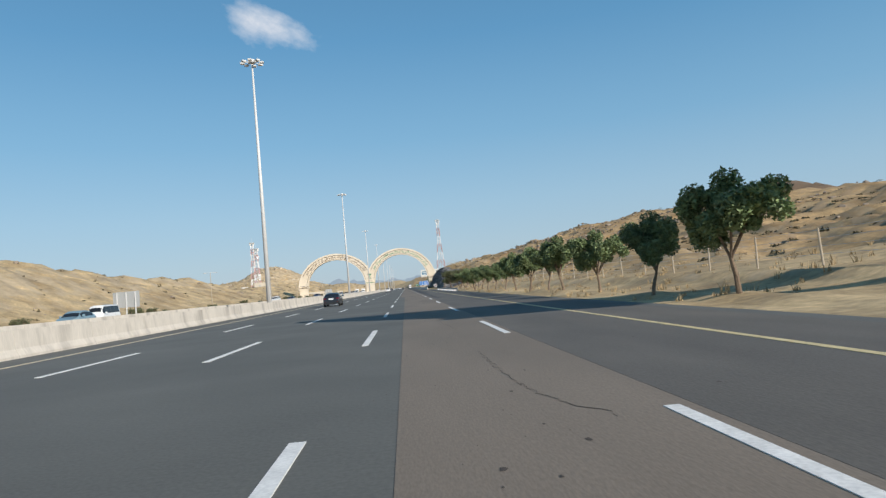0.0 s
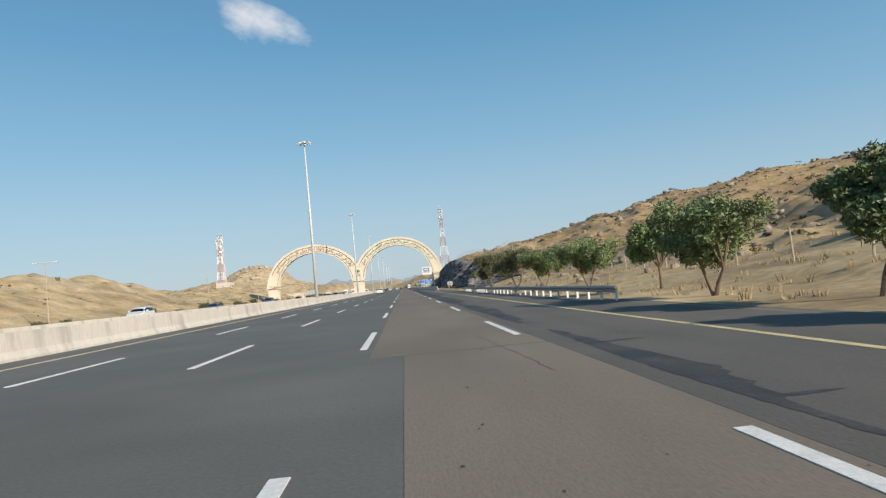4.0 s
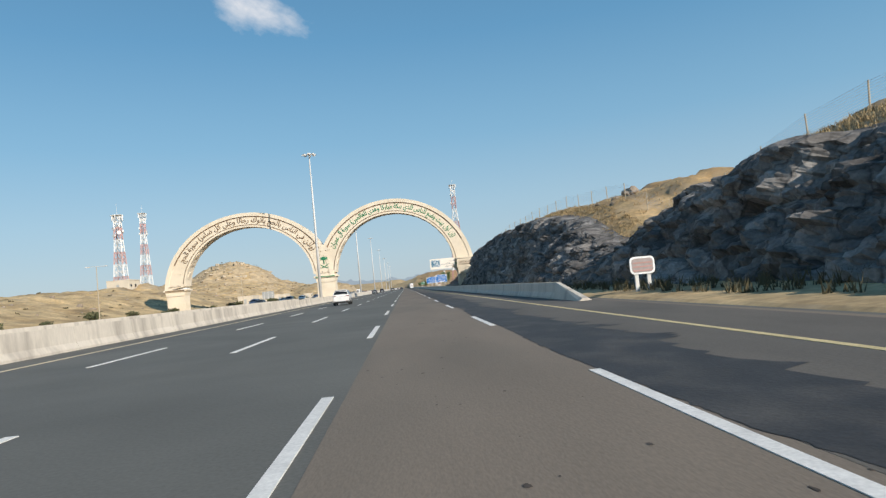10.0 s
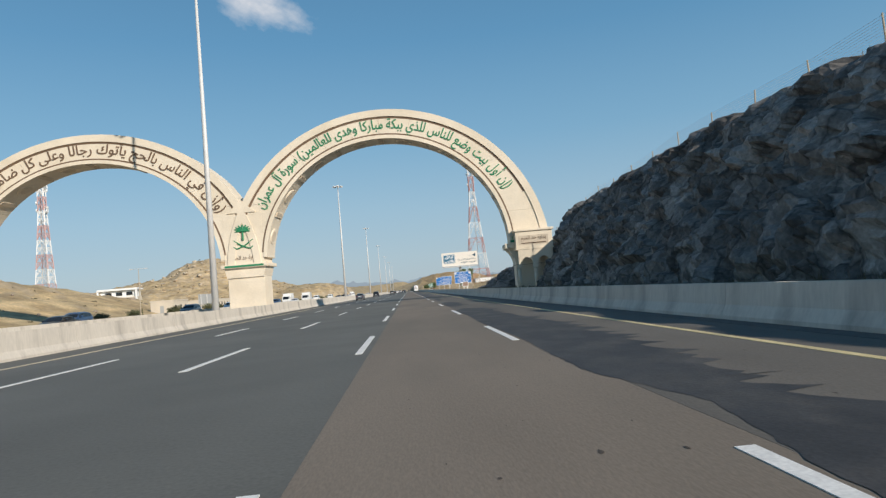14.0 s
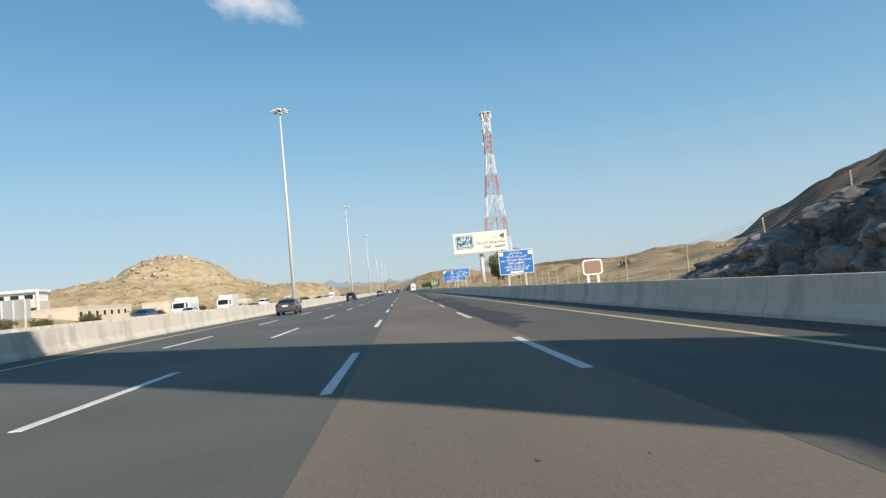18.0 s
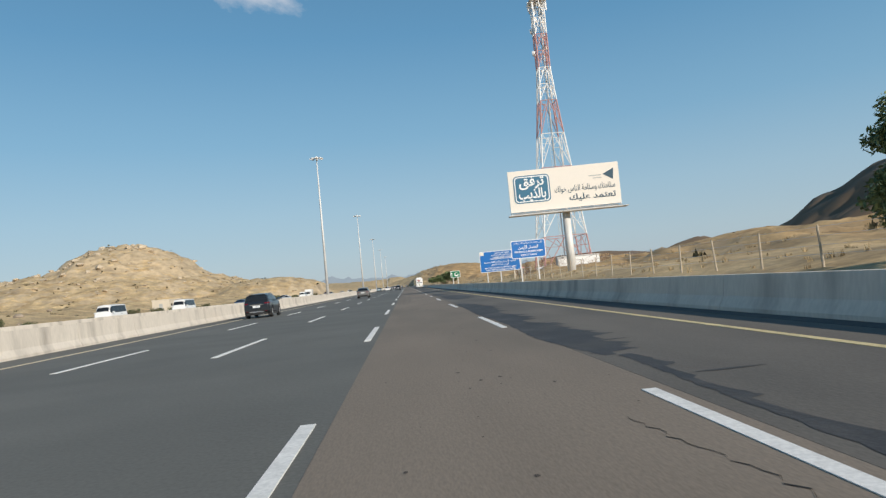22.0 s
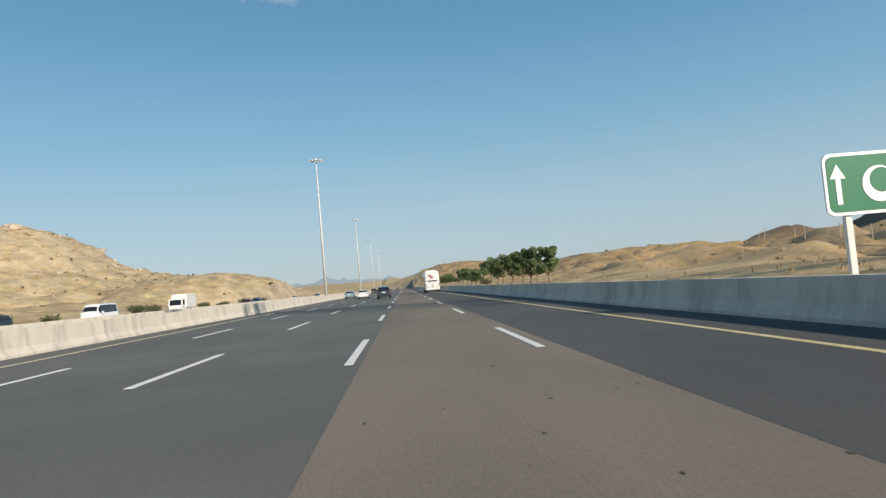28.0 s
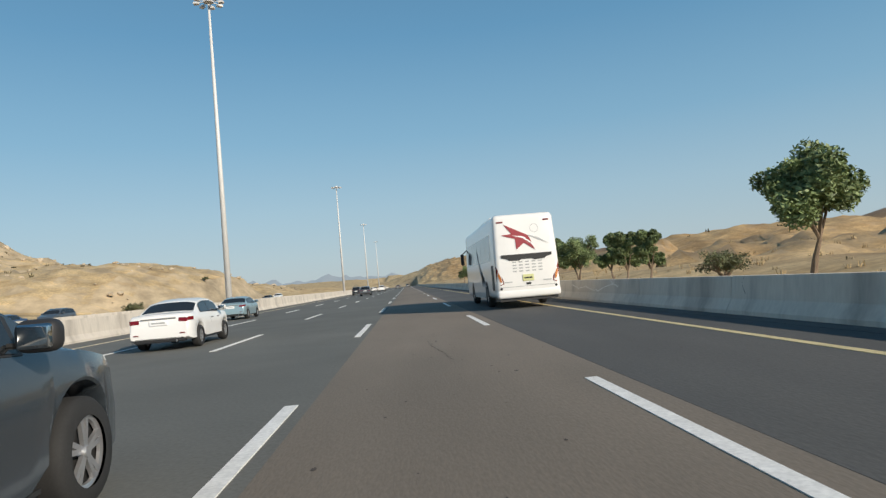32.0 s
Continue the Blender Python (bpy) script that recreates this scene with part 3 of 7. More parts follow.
def rock_face(y0, y1, seed, label):
    """The blasted rock of a cutting: a fine sheet broken into blocks and ledges."""
    ys, ts = np.arange(y0, y1, 0.24), np.linspace(-0.04, 1.12, 58)
    v, u = np.meshgrid(ts, ys)
    z22 = np.interp(u, RY, R22)
    x = 14.9 + 6.4 * v
    z = np.where(v < 1, np.minimum(face(x, z22), z22 + 0.2), z22 + 0.2 + (x - 21.3) * 0.3)
    x = x + niche(u)
    z = np.where(v < 0, 0.3 + v * 8, z)
    p = np.stack([u.ravel() * 0.8, (z + 0.5 * x).ravel()], -1)
    a1, a2, ra = worley(p, seed, int((y1 - y0) * 1.1))
    b1, b2, rb = worley(p * 1.0, seed + 1, int((y1 - y0) * 5))
    block = (1.15 * (ra - 0.5) + 0.7 * (rb - 0.5) - 0.55 * np.exp(-(a2 - a1) / 0.25) - 0.22 * np.exp(-(b2 - b1) / 0.12)).reshape(u.shape)
    c1, c2, rc = worley(p, seed + 2, int((y1 - y0) * 16))
    block = block + 0.34 * (rc - 0.5).reshape(u.shape) - 0.1 * np.exp(-(c2 - c1) / 0.08).reshape(u.shape)
    block = block + 0.25 * fbm(u, z * 1.3, 2.3, seed + 3, 3)
    block = block + 1.5 * sm(196.8, 198.0, u) * sm(222.8, 204.8, u) * sm(1.0, 0.75, v)
    ends = sm(y0, y0 + 4, u) * sm(y1, y1 - 4, u) * sm(1.10, 0.84, v)
    out = (0.55 + block) * ends - 0.8 * (1 - ends)
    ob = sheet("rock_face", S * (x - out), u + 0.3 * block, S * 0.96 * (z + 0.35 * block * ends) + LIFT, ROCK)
    ob.data.shade_flat()
    return tagged(ob, label, "rock face", kind="structure")


rock_face(186, 408, 8, "dark grey blasted rock face of the long road cutting")

# ---- carriageway ----
road = tagged(new("road", mesh_of(bx(-14.6, 8.9, Y0, Y1, -0.4, 0.0), "road", ASPHALT)), "wide asphalt motorway carriageway with five lanes", "road", kind="structure")
part("worn_strip", bx(-0.97, 8.6, 93.2, Y1, -0.2, 0.004), ASPHALT_OLD, road, "older brownish asphalt strip")
part("worn_strip", bx(-0.28, 8.2, Y0, 93.0, -0.2, 0.004), ASPHALT_OLD, road, "older brownish asphalt strip")
part("shoulder_strip", bx(5.75, 8.3, Y0, 598, -0.2, 0.007), ASPHALT_MID, road, "grey asphalt hard shoulder")
part("shoulder_strip", bx(5.752, 8.3, 598.05, Y1, -0.2, 0.007), FRESH, road, "fresh dark asphalt hard shoulder")
part("repaved_lane", bx(2.6, 5.75, Y0, 598, -0.2, 0.006), ASPHALT_MID, road, "grey patched right lane")
part("repaved_lane", bx(2.75, 5.75, 598.05, Y1, -0.2, 0.006), FRESH, road, "fresh dark asphalt of the right lane")
def tar(x0, x1, y0, y1, seed, lift):
    """A broad dark tar stain: worn straight along the lane line, torn into teeth on its other side, with loose slivers."""
    rng = random.Random(seed)
    bm = bmesh.new()
    y, rows, edge = y0, [], 0.0
    while y < y1:
        e = min(1.0, (y - y0) / 3.5, (y1 - y) / 3.5)
        drift = 0.16 * math.sin(y * 0.31 + seed) + 0.10 * math.sin(y * 0.9 + 2 * seed)
        if rng.random() < 0.16:
            edge = rng.uniform(0.2, 0.75) * min(1, x1 - x0)
        a = x0 + 0.06 * math.sin(y * 0.5 + seed) + rng.uniform(0, 0.05) + (1 - e) * (x1 - x0) * 0.3
        c = x1 + drift + edge - (1 - e) * (x1 - x0) * 0.6
        rows.append((bm.verts.new((a, y, lift)), bm.verts.new((max(a + 0.05, c), y + rng.uniform(-0.05, 0.05), lift))))
        edge *= 0.72
        y += rng.uniform(0.10, 0.24)
    for p, q in zip(rows, rows[1:]):
        bm.faces.new((p[0], p[1], q[1], q[0]))
    for k in range(int((y1 - y0) / 5)):
        y, x, l, w = rng.uniform(y0 - 3, y1 + 3), x1 + rng.uniform(-0.2, 0.6), rng.uniform(0.15, 0.5), rng.uniform(0.04, 0.14)
        vs = [bm.verts.new((x + l * u, y + w * v, 0.0106 + 0.0002 * k)) for u, v in ((-1, 0), (-0.4, -0.7), (0.3, -0.5), (1, 0.1), (0.2, 0.6), (-0.5, 0.5))]
        bm.faces.new(vs)
    return part("tar_stain", bm, TAR, road, "dark ragged tar stain along the lane")


for i, (y0, y1, x0, x1) in enumerate([(66, 96, 3.0, 3.3), (99, 121, 2.9, 3.5), (122, 146, 2.7, 3.7), (147, 176, 2.42, 3.75), (177, 206, 2.42, 3.95), (206, 238, 2.42, 4.05), (237, 264, 2.42, 4.1),
                                      (262, 296, 2.46, 4.35), (294, 327, 2.46, 4.2), (331, 346, 2.6, 3.7), (354, 371, 2.95, 3.32), (392, 428, 2.6, 3.6), (429, 446, 2.5, 4.4), (446, 472, 2.8, 3.15), (472, 500, 2.5, 3.4), (509, 526, 2.9, 4.7), (528, 541, 2.7, 3.9)]):
    tar(x0, x1, y0, y1, 11 + i, 0.009 + 0.0008 * (i % 2))
for x, y0, y1 in ((-0.32, 508, 546), (0.10, 511, 549)):
    bm = bmesh.new()
    rows = [(bm.verts.new((x - w + 0.05 * math.sin(y * 0.06), y, 0.0085)), bm.verts.new((x + w + 0.05 * math.sin(y * 0.06), y, 0.0085))) for y, w in ((y0 + (y1 - y0) * i / 24, 0.13 * min(1, i / 5 + 0.05, (24 - i) / 5 + 0.05)) for i in range(25))]
    for p, q in zip(rows, rows[1:]):
        bm.faces.new((p[0], p[1], q[1], q[0]))
    part("tyre_mark", bm, SKID, road, "faint dark tyre track")
def crack(pts, w, seed):
    rng = random.Random(seed)
    line = []
    for (ax, ay), (cx, cy) in zip(pts, pts[1:]):
        n = max(2, int(math.hypot(cx - ax, cy - ay) / 0.12))
        line += [(ax + (cx - ax) * i / n + rng.uniform(-0.045, 0.045), ay + (cy - ay) * i / n) for i in range(n)]
    bm = bmesh.new()
    rows = [(bm.verts.new((x - w * rng.uniform(0.2, 1), y, 0.0085)), bm.verts.new((x + w * rng.uniform(0.2, 1), y + 0.02, 0.0085))) for x, y in line]
    for p, q in zip(rows, rows[1:]):
        bm.faces.new((p[0], p[1], q[1], q[0]))
    part("crack", bm, TAR_DARK, road, "jagged crack in the asphalt")


crack([(1.21, 11.6), (1.22, 9.1), (1.30, 6.7), (1.5, 5.6), (1.76, 5.1), (1.75, 4.6)], 0.006, 1)
for i, (x, y, l) in enumerate([(1.15, 190.5, 4.5), (1.3, 148, 6), (1.5, 96, 7), (0.2, 229, 2), (1.2, 230, 3), (1.6, 424, 4), (1.75, 468, 3), (1.2, 488, 1.0), (1.5, 556, 0.8), (0.6, 700, 4), (1.0, 24, 6), (0.9, 336, 3)]):
    crack([(x, y), (x + 0.1, y - l * 0.4), (x + 0.25, y - l * 0.7), (x + 0.3, y - l)], 0.006, 20 + i)
rng = random.Random(91)
verts, faces = [], []
for _ in range(2600):
    x, y, r = rng.uniform(-0.9, 5.6) if rng.random() < 0.4 else rng.gauss(0.9, 0.55), rng.uniform(0, 760), 0.008 + 0.026 * rng.random() ** 3
    i = len(verts)
    verts += [(x + r * rng.uniform(0.5, 1.3) * math.cos(a), y + 2.2 * r * rng.uniform(0.5, 1.3) * math.sin(a), 0.0082) for a in (0.3, 1.4, 2.5, 3.7, 4.6, 5.6)]
    faces.append(tuple(range(i, i + 6)))
flecks = bpy.data.meshes.new("blemishes")
flecks.from_pydata(verts, [], faces)
flecks.materials.append(FLECK)
tagged(part("blemishes", flecks, None, road, "small dark pits in the worn asphalt"), kind="stuff")
dash_mesh = mesh_of(bx(-0.08, 0.08, -5.8, 0, 0.0, 0.012), "lane_dash", PAINT_WHITE)
for k in range(-3, 70):
    for x, dy in ((-8.83, -0.45), (-4.96, -0.45), (-1.21, 0), (2.37, 0)):
        part("lane_dash", dash_mesh, None, road).location = (x, 16.0 * k - 10.9 + dy, 0)
for x in (-12.2, 5.82):
    part("edge_line", bx(x - 0.08, x + 0.08, Y0, Y1, 0.0, 0.013), PAINT_YELLOW if x > 0 else PAINT_CREAM, road, "yellow edge line" if x > 0 else "faded cream edge line")

# ---- barriers ----
def barrier(name, x, z, y0, y1, tall, label):
    t = thing(name, pose(x, 0, z), label, "barrier", kind="structure")
    prof = [(-0.30, 0), (0.30, 0), (0.30, 0.10), (0.16, 0.35), (0.10, tall), (-0.10, tall), (-0.16, 0.35), (-0.30, 0.10)]
    n = int((y1 - y0) / 6)
    bm = bmesh.new()
    prism(bm, prof, 0.012, 5.988)
    me = mesh_of(bm, "barrier_segment", CONCRETE)
    for i in range(n):
        s = part("barrier_segment", me, None, t)
        s.location = (0, y0 + 6 * i, 0)
    return t


barrier("barrier_median", -14.7, 0, -120, 1220, 1.05, "pale concrete median barrier wall beside the fast lane")
barrier("barrier_opposite", -27.7, 0.2, -60, 1200, 0.9, "low concrete wall along the opposite carriageway")
rail_wall = barrier("barrier_roadside", 7.82, 0, 238, 1220, 0.86, "grey concrete barrier wall along the hard shoulder")


def scrape(pts, w, seed, material, name, label):
    """A jagged mark on the road side of the roadside barrier, through points of distance and height."""
    rng = random.Random(seed)
    line = []
    for (ya, za), (yb, zb) in zip(pts, pts[1:]):
        n = max(3, int(math.hypot(yb - ya, zb - za) / 0.10))
        line += [(ya + (yb - ya) * i / n + rng.uniform(-0.02, 0.02), za + (zb - za) * i / n + rng.uniform(-0.02, 0.02)) for i in range(n + 1)]
    bm = bmesh.new()
    rows = []
    for y, z in line:
        k = w * rng.uniform(0.25, 1)
        rows.append([bm.verts.new((-0.16 + 0.06 * (q - 0.35) / 0.51 - 0.004, y + k * 0.7 * e, q)) for q, e in ((z - k, 0.5), (z + k, -0.5))])
    for p, q in zip(rows, rows[1:]):
        bm.faces.new((p[0], p[1], q[1], q[0]))
    bmesh.ops.recalc_face_normals(bm, faces=bm.faces[:])
    part(name, bm, material, rail_wall, label)


scrape([(714.6, 0.66), (713.4, 0.50), (712.5, 0.60), (711.5, 0.48), (710.5, 0.44), (709.6, 0.60), (708.7, 0.70), (708.1, 0.60)], 0.035, 3, SCRAPED, "scrape", "pale jagged scrape where the concrete is chipped")
scrape([(708.7, 0.70), (709.0, 0.80)], 0.03, 4, SCRAPED, "scrape", "pale jagged scrape where the concrete is chipped")
for i, (y, z0, z1) in enumerate(((688.3, 0.84, 0.40), (689.0, 0.62, 0.38), (640.5, 0.84, 0.5), (655.2, 0.8, 0.42), (668.6, 0.84, 0.6), (681.8, 0.84, 0.38), (699.4, 0.84, 0.45), (626.4, 0.84, 0.4), (560.7, 0.84, 0.5), (520.2, 0.84, 0.42))):
    scrape([(y, z0), (y + 0.1, (z0 + z1) / 2), (y - 0.05, z1)], 0.012, 30 + i, TAR_DARK, "crack", "dark crack in the concrete")
ramp = thing("barrier_end", pose(7.82, 238, 0), "sloping concrete end piece of the roadside barrier", "barrier", kind="structure")
bm = bmesh.new()
a = [bm.verts.new(p) for p in ((-0.3, 0, 0), (0.3, 0, 0), (0.1, 0, 0.86), (-0.1, 0, 0.86))]
b = [bm.verts.new(p) for p in ((-0.3, -5, 0), (0.3, -5, 0), (0.14, -5, 0.12), (-0.14, -5, 0.12))]
bm.faces.new(a[::-1]), bm.faces.new(b)
for i in range(4):
    bm.faces.new((a[i], a[(i + 1) % 4], b[(i + 1) % 4], b[i]))
bmesh.ops.recalc_face_normals(bm, faces=bm.faces[:])
part("ramp", bm, CONCRETE, ramp)
# the gutter's dark tone paints in the shade at the barrier's foot
part("gutter", bx(7.05, 7.5, 233, 1220, -0.1, 0.012), CONCRETE_DARK, road, "gutter at the barrier's foot, toned dark for the shade there")
median = tagged(new("median", mesh_of(bx(-27.4, -15.0, -150, 1230, -0.3, 0.25), "median", MEDIAN)), "pale gravel median between the carriageways", "median", kind="structure")
tagged(new("road_opposite", mesh_of(bx(-47.5, -28, -150, 1230, -0.3, 0.2), "road_opposite", ASPHALT_MID)), "grey asphalt opposite carriageway", "road", kind="structure")

# ---- light masts in the median ----
def mast(m, h):
    t = thing("light_mast", m, "tall tapered galvanised high-mast street light standing in the median", "street lamp", "high-mast street lights")
    bm = bmesh.new()
    rod(bm, (0, 0, 0), (0, 0, h), 0.36, 0.12, 12)
    part("pole", bm, GALV, t, smooth=True)
    part("base_plate", bx(-0.7, 0.7, -0.7, 0.7, 0, 0.3, 0.05), CONCRETE, t)
    bm = bmesh.new()
    bmesh.ops.create_cone(bm, cap_ends=True, segments=16, radius1=0.55, radius2=0.35, depth=0.45, matrix=Matrix.Translation((0, 0, h)))
    part("head_ring", bm, GALV, t)
    for i in range(8):
        a = i * math.pi / 4
        bm = bmesh.new()
        rod(bm, (0.4 * math.cos(a), 0.4 * math.sin(a), h - 0.1), (1.1 * math.cos(a), 1.1 * math.sin(a), h - 0.15), 0.05)
        vs = box(bm, -0.3, 0.3, -0.25, 0.25, -0.12, 0.12, 0.03)
        bmesh.ops.transform(bm, matrix=pose(1.35 * math.cos(a), 1.35 * math.sin(a), h - 0.25, 0, 0, math.degrees(a)), verts=list({v for v in bm.verts if v.co.length < 2}))
        part("floodlight", bm, GALV, t)
    return t


for i, (y, h) in enumerate([(92.1, 35.1), (225, 35.0), (354.9, 33.6), (491.1, 34.9), (623.6, 34.4), (758.2, 34.5), (889.6, 33.2), (1016, 33.2), (1146, 33)]):
    mast(pose(-19.16, y, 0.25), h)



# ---- lettering ----
FORMS = {}
code = 0xFE8D
for ch, k in zip("ابةتثجحخدذرزسشصضطظعغفقكلمنهوىي", (2, 4, 2, 4, 4, 4, 4, 4, 2, 2, 2, 2, 4, 4, 4, 4, 4, 4, 4, 4, 4, 4, 4, 4, 4, 4, 4, 2, 2, 4)):
    FORMS[ch] = (code, k)
    code += k
FORMS.update({"أ": (0xFE83, 2), "إ": (0xFE87, 2), "ؤ": (0xFE85, 2), "ئ": (0xFE89, 4), "آ": (0xFE81, 2)})


def joined(text):
    """Arabic text as joined letter forms, in the order in which they stand from left to right."""
    out = []
    for word in text.split(" "):
        w = ""
        for i, ch in enumerate(word):
            if ch not in FORMS:
                w += {"(": ")", ")": "("}.get(ch, ch)
                continue
            c, k = FORMS[ch]
            before = i > 0 and word[i - 1] in FORMS and FORMS[word[i - 1]][1] == 4
            after = k == 4 and i + 1 < len(word) and word[i + 1] in FORMS
            w += chr(c + (3 if before and after else 2 if after else 1 if before else 0))
        out.append(w[::-1])
    return " ".join(out[::-1])


def letters(text, size, depth=0.02, width=None, arabic=False, bold=0.0):
    """Lettering as a mesh in the xz plane, centred on its origin, facing -y."""
    cu = bpy.data.curves.new("lettering", "FONT")
    cu.body = joined(text) if arabic else text
    cu.size, cu.extrude, cu.resolution_u = size, depth, 2
    cu.offset = bold
    cu.align_x, cu.align_y = "CENTER", "CENTER"
    ob = bpy.data.objects.new("lettering", cu)
    scene.collection.objects.link(ob)
    dg = bpy.context.evaluated_depsgraph_get()
    me = bpy.data.meshes.new_from_object(ob.evaluated_get(dg))
    bpy.data.objects.remove(ob)
    bpy.data.curves.remove(cu)
    co = np.empty(len(me.vertices) * 3)
    me.vertices.foreach_get("co", co)
    co = co.reshape(-1, 3)
    if len(co):
        co[:, 0] -= (co[:, 0].min() + co[:, 0].max()) / 2
        co[:, 1] -= (co[:, 1].min() + co[:, 1].max()) / 2
        if width:
            co[:, 0] *= width / max(1e-6, np.ptp(co[:, 0]))
    co = np.stack([co[:, 0], -co[:, 2], co[:, 1]], -1)
    me.vertices.foreach_set("co", co.ravel())
    me.update()
    return me, co


def lettering(parent, text, x, y, z, size, material, width=None, arabic=False, name="lettering", bold=0.0):
    me, _ = letters(text, size, 0.012, width, arabic, bold)
    me.materials.clear()
    me.materials.append(material)
    ob = part(name, me, None, parent)
    ob.location = (x, y, z)
    return ob


def plate(bm, x0, x1, z0, z1, y0, y1, r=0.15):
    """An upright panel with rounded corners."""
    pts = []
    for cx, cz, a in ((x1 - r, z1 - r, 0), (x0 + r, z1 - r, 90), (x0 + r, z0 + r, 180), (x1 - r, z0 + r, 270)):
        for i in range(5):
            t = radians(a + i * 22.5)
            pts.append((cx + r * math.cos(t), cz + r * math.sin(t)))
    prism(bm, pts, y0, y1)
    return bm


# ---- twin arch gateway ----
def ring(cx, z0a, ra, z0b, rb, y0, y1, a0, a1, n=56):
    """A round band between an inner and an outer arc, from angle a0 to a1."""
    bm = bmesh.new()
    rows = []
    for i in range(n + 1):
        a = a0 + (a1 - a0) * i / n
        c, s = math.cos(a), math.sin(a)
        rows.append([bm.verts.new(p) for p in ((cx + ra * c, y0, z0a + ra * s), (cx + rb * c, y0, z0b + rb * s), (cx + rb * c, y1, z0b + rb * s), (cx + ra * c, y1, z0a + ra * s))])
    for p, q in zip(rows, rows[1:]):
        for j in range(4):
            bm.faces.new((p[j], p[(j + 1) % 4], q[(j + 1) % 4], q[j]))
    bm.faces.new(rows[0])
    bm.faces.new(rows[-1][::-1])
    bmesh.ops.recalc_face_normals(bm, faces=bm.faces[:])
    return bm


GY = 369.5
gate = thing("gateway", site(pose(-22.25, GY, 0, 0, 0, -3.8), 0.957) @ pose(22.6, 0, 0), "cream stone twin arch gateway with green Arabic inscriptions spanning both carriageways", "gateway", kind="structure")
ZI, RI, ZO, RO, DEEP = 6.9, 16.9, 5.6, 22.3, 4.2
for cx, words in ((-2.6, "(إن أول بيت وضع للناس للذي ببكة مباركا وهدى للعالمين) سورة آل عمران"), (-42.6, "(وأذن في الناس بالحج يأتوك رجالا وعلى كل ضامر) سورة الحج")):
    a0 = math.asin(0.06)
    F = 0.0 if cx > -20 else 0.008
    n = 14
    for i in range(n):
        b0, b1 = a0 + (math.pi - 2 * a0) * i / n, a0 + (math.pi - 2 * a0) * (i + 1) / n
        part("arch_segment", ring(cx, ZI, RI, ZO, RO, F, DEEP - F, b0 + 0.0006, b1 - 0.0006, 5), CREAM, gate)
    part("outer_moulding", ring(cx, ZO - 0.02, RO - 0.9, ZO, RO + 0.12, -0.16 + F, DEEP + 0.1 - F, a0, math.pi - a0), CREAM, gate)
    part("inner_moulding", ring(cx, ZI, RI - 0.06, ZI, RI + 0.45, -0.12, 0.3, a0, math.pi - a0), CREAM, gate)
    part("outer_groove", ring(cx, ZO, RO - 1.22, ZO, RO - 0.92, -0.03, 0.1, 0.42, math.pi - 0.42), BROWN, gate, "brown groove line")
    part("inner_groove", ring(cx, ZI, RI + 0.47, ZI, RI + 0.68, -0.03, 0.1, 0.1, math.pi - 0.1), BROWN, gate, "brown groove line")
    me, co = letters(words, 2.1, 0.03, None, True, 0.02)
    zm, rm = (ZI + ZO) / 2, (RI + RO) / 2 - 0.15
    span = 2.2
    sc = span * rm / np.ptp(co[:, 0])
    th = math.pi / 2 - co[:, 0] * sc / rm
    rr = rm + co[:, 2] * 0.95
    bent = np.stack([cx + rr * np.cos(th), co[:, 1] - 0.05, zm + rr * np.sin(th)], -1)
    me.vertices.foreach_set("co", bent.ravel())
    me.update()
    me.materials.clear()
    me.materials.append(GREEN if cx > -20 else BROWN)
    part("inscription", me, None, gate, "raised Arabic inscription along the arch")
    # framed roundels on the soffit
    for i in range(15):
        a = radians(14 + 152 * i / 14)
        m = Matrix.Translation((cx + (RI - 0.03) * math.cos(a), DEEP / 2, ZI + (RI - 0.03) * math.sin(a))) @ Matrix.Rotation(-a - math.pi / 2, 4, "Y")
        bm = bmesh.new()
        if i % 2 == 0:
            bmesh.ops.create_cone(bm, cap_ends=True, segments=20, radius1=1.25, radius2=1.1, depth=0.22, matrix=m)
            part("roundel", bm, CREAM, gate)
            bm = bmesh.new()
            bmesh.ops.create_cone(bm, cap_ends=True, segments=18, radius1=0.8, radius2=0.8, depth=0.27, matrix=m)
            part("roundel_centre", bm, STONE_SHADE, gate)
        else:
            box(bm, -0.35, 0.35, -1.5, 1.5, -0.1, 0.1, 0.03)
            bmesh.ops.transform(bm, matrix=m, verts=bm.verts[:])
            part("soffit_panel", bm, STONE_SHADE, gate)


def pillar(x0, x1, name="pillar"):
    xm = (x0 + x1) / 2
    p = part(name, bx(x0 + 0.45, x1 - 0.45, 0.25, DEEP - 0.25, 0, 6.0, 0.05), CREAM, gate)
    bm = bmesh.new()
    prism(bm, [(x0 + 0.45, 5.2), (x1 - 0.45, 5.2), (x1 - 0.1, 6.6), (x0 + 0.1, 6.6)], 0.05, DEEP - 0.05)
    part("flare", bm, CREAM, p)
    part("capital", bx(x0 - 0.25, x1 + 0.25, -0.35, DEEP + 0.3, 6.6, 7.15, 0.06), CREAM, p)
    part("capital_band", bx(x0 + 0.3, x1 - 0.3, -0.39, -0.345, 6.72, 7.0), GREEN if x0 > -30 else BROWN, p)
    part("plinth", bx(x0 + 0.2, x1 - 0.2, -0.1, DEEP + 0.1, 0, 0.6, 0.05), CREAM, p)
    return p


pillar(-25.6, -19.6)
pillar(-65.1, -59.5)
part("spandrel", bx(-25.3, -19.9, -0.02, DEEP + 0.02, 7.0, 14.6), CREAM, gate)
bm = bmesh.new()
prism(bm, [(-24.6, 14.6), (-20.6, 14.6), (-22.6, 16.4)], -0.175, DEEP + 0.12)
part("spandrel_peak", bm, CREAM, gate)
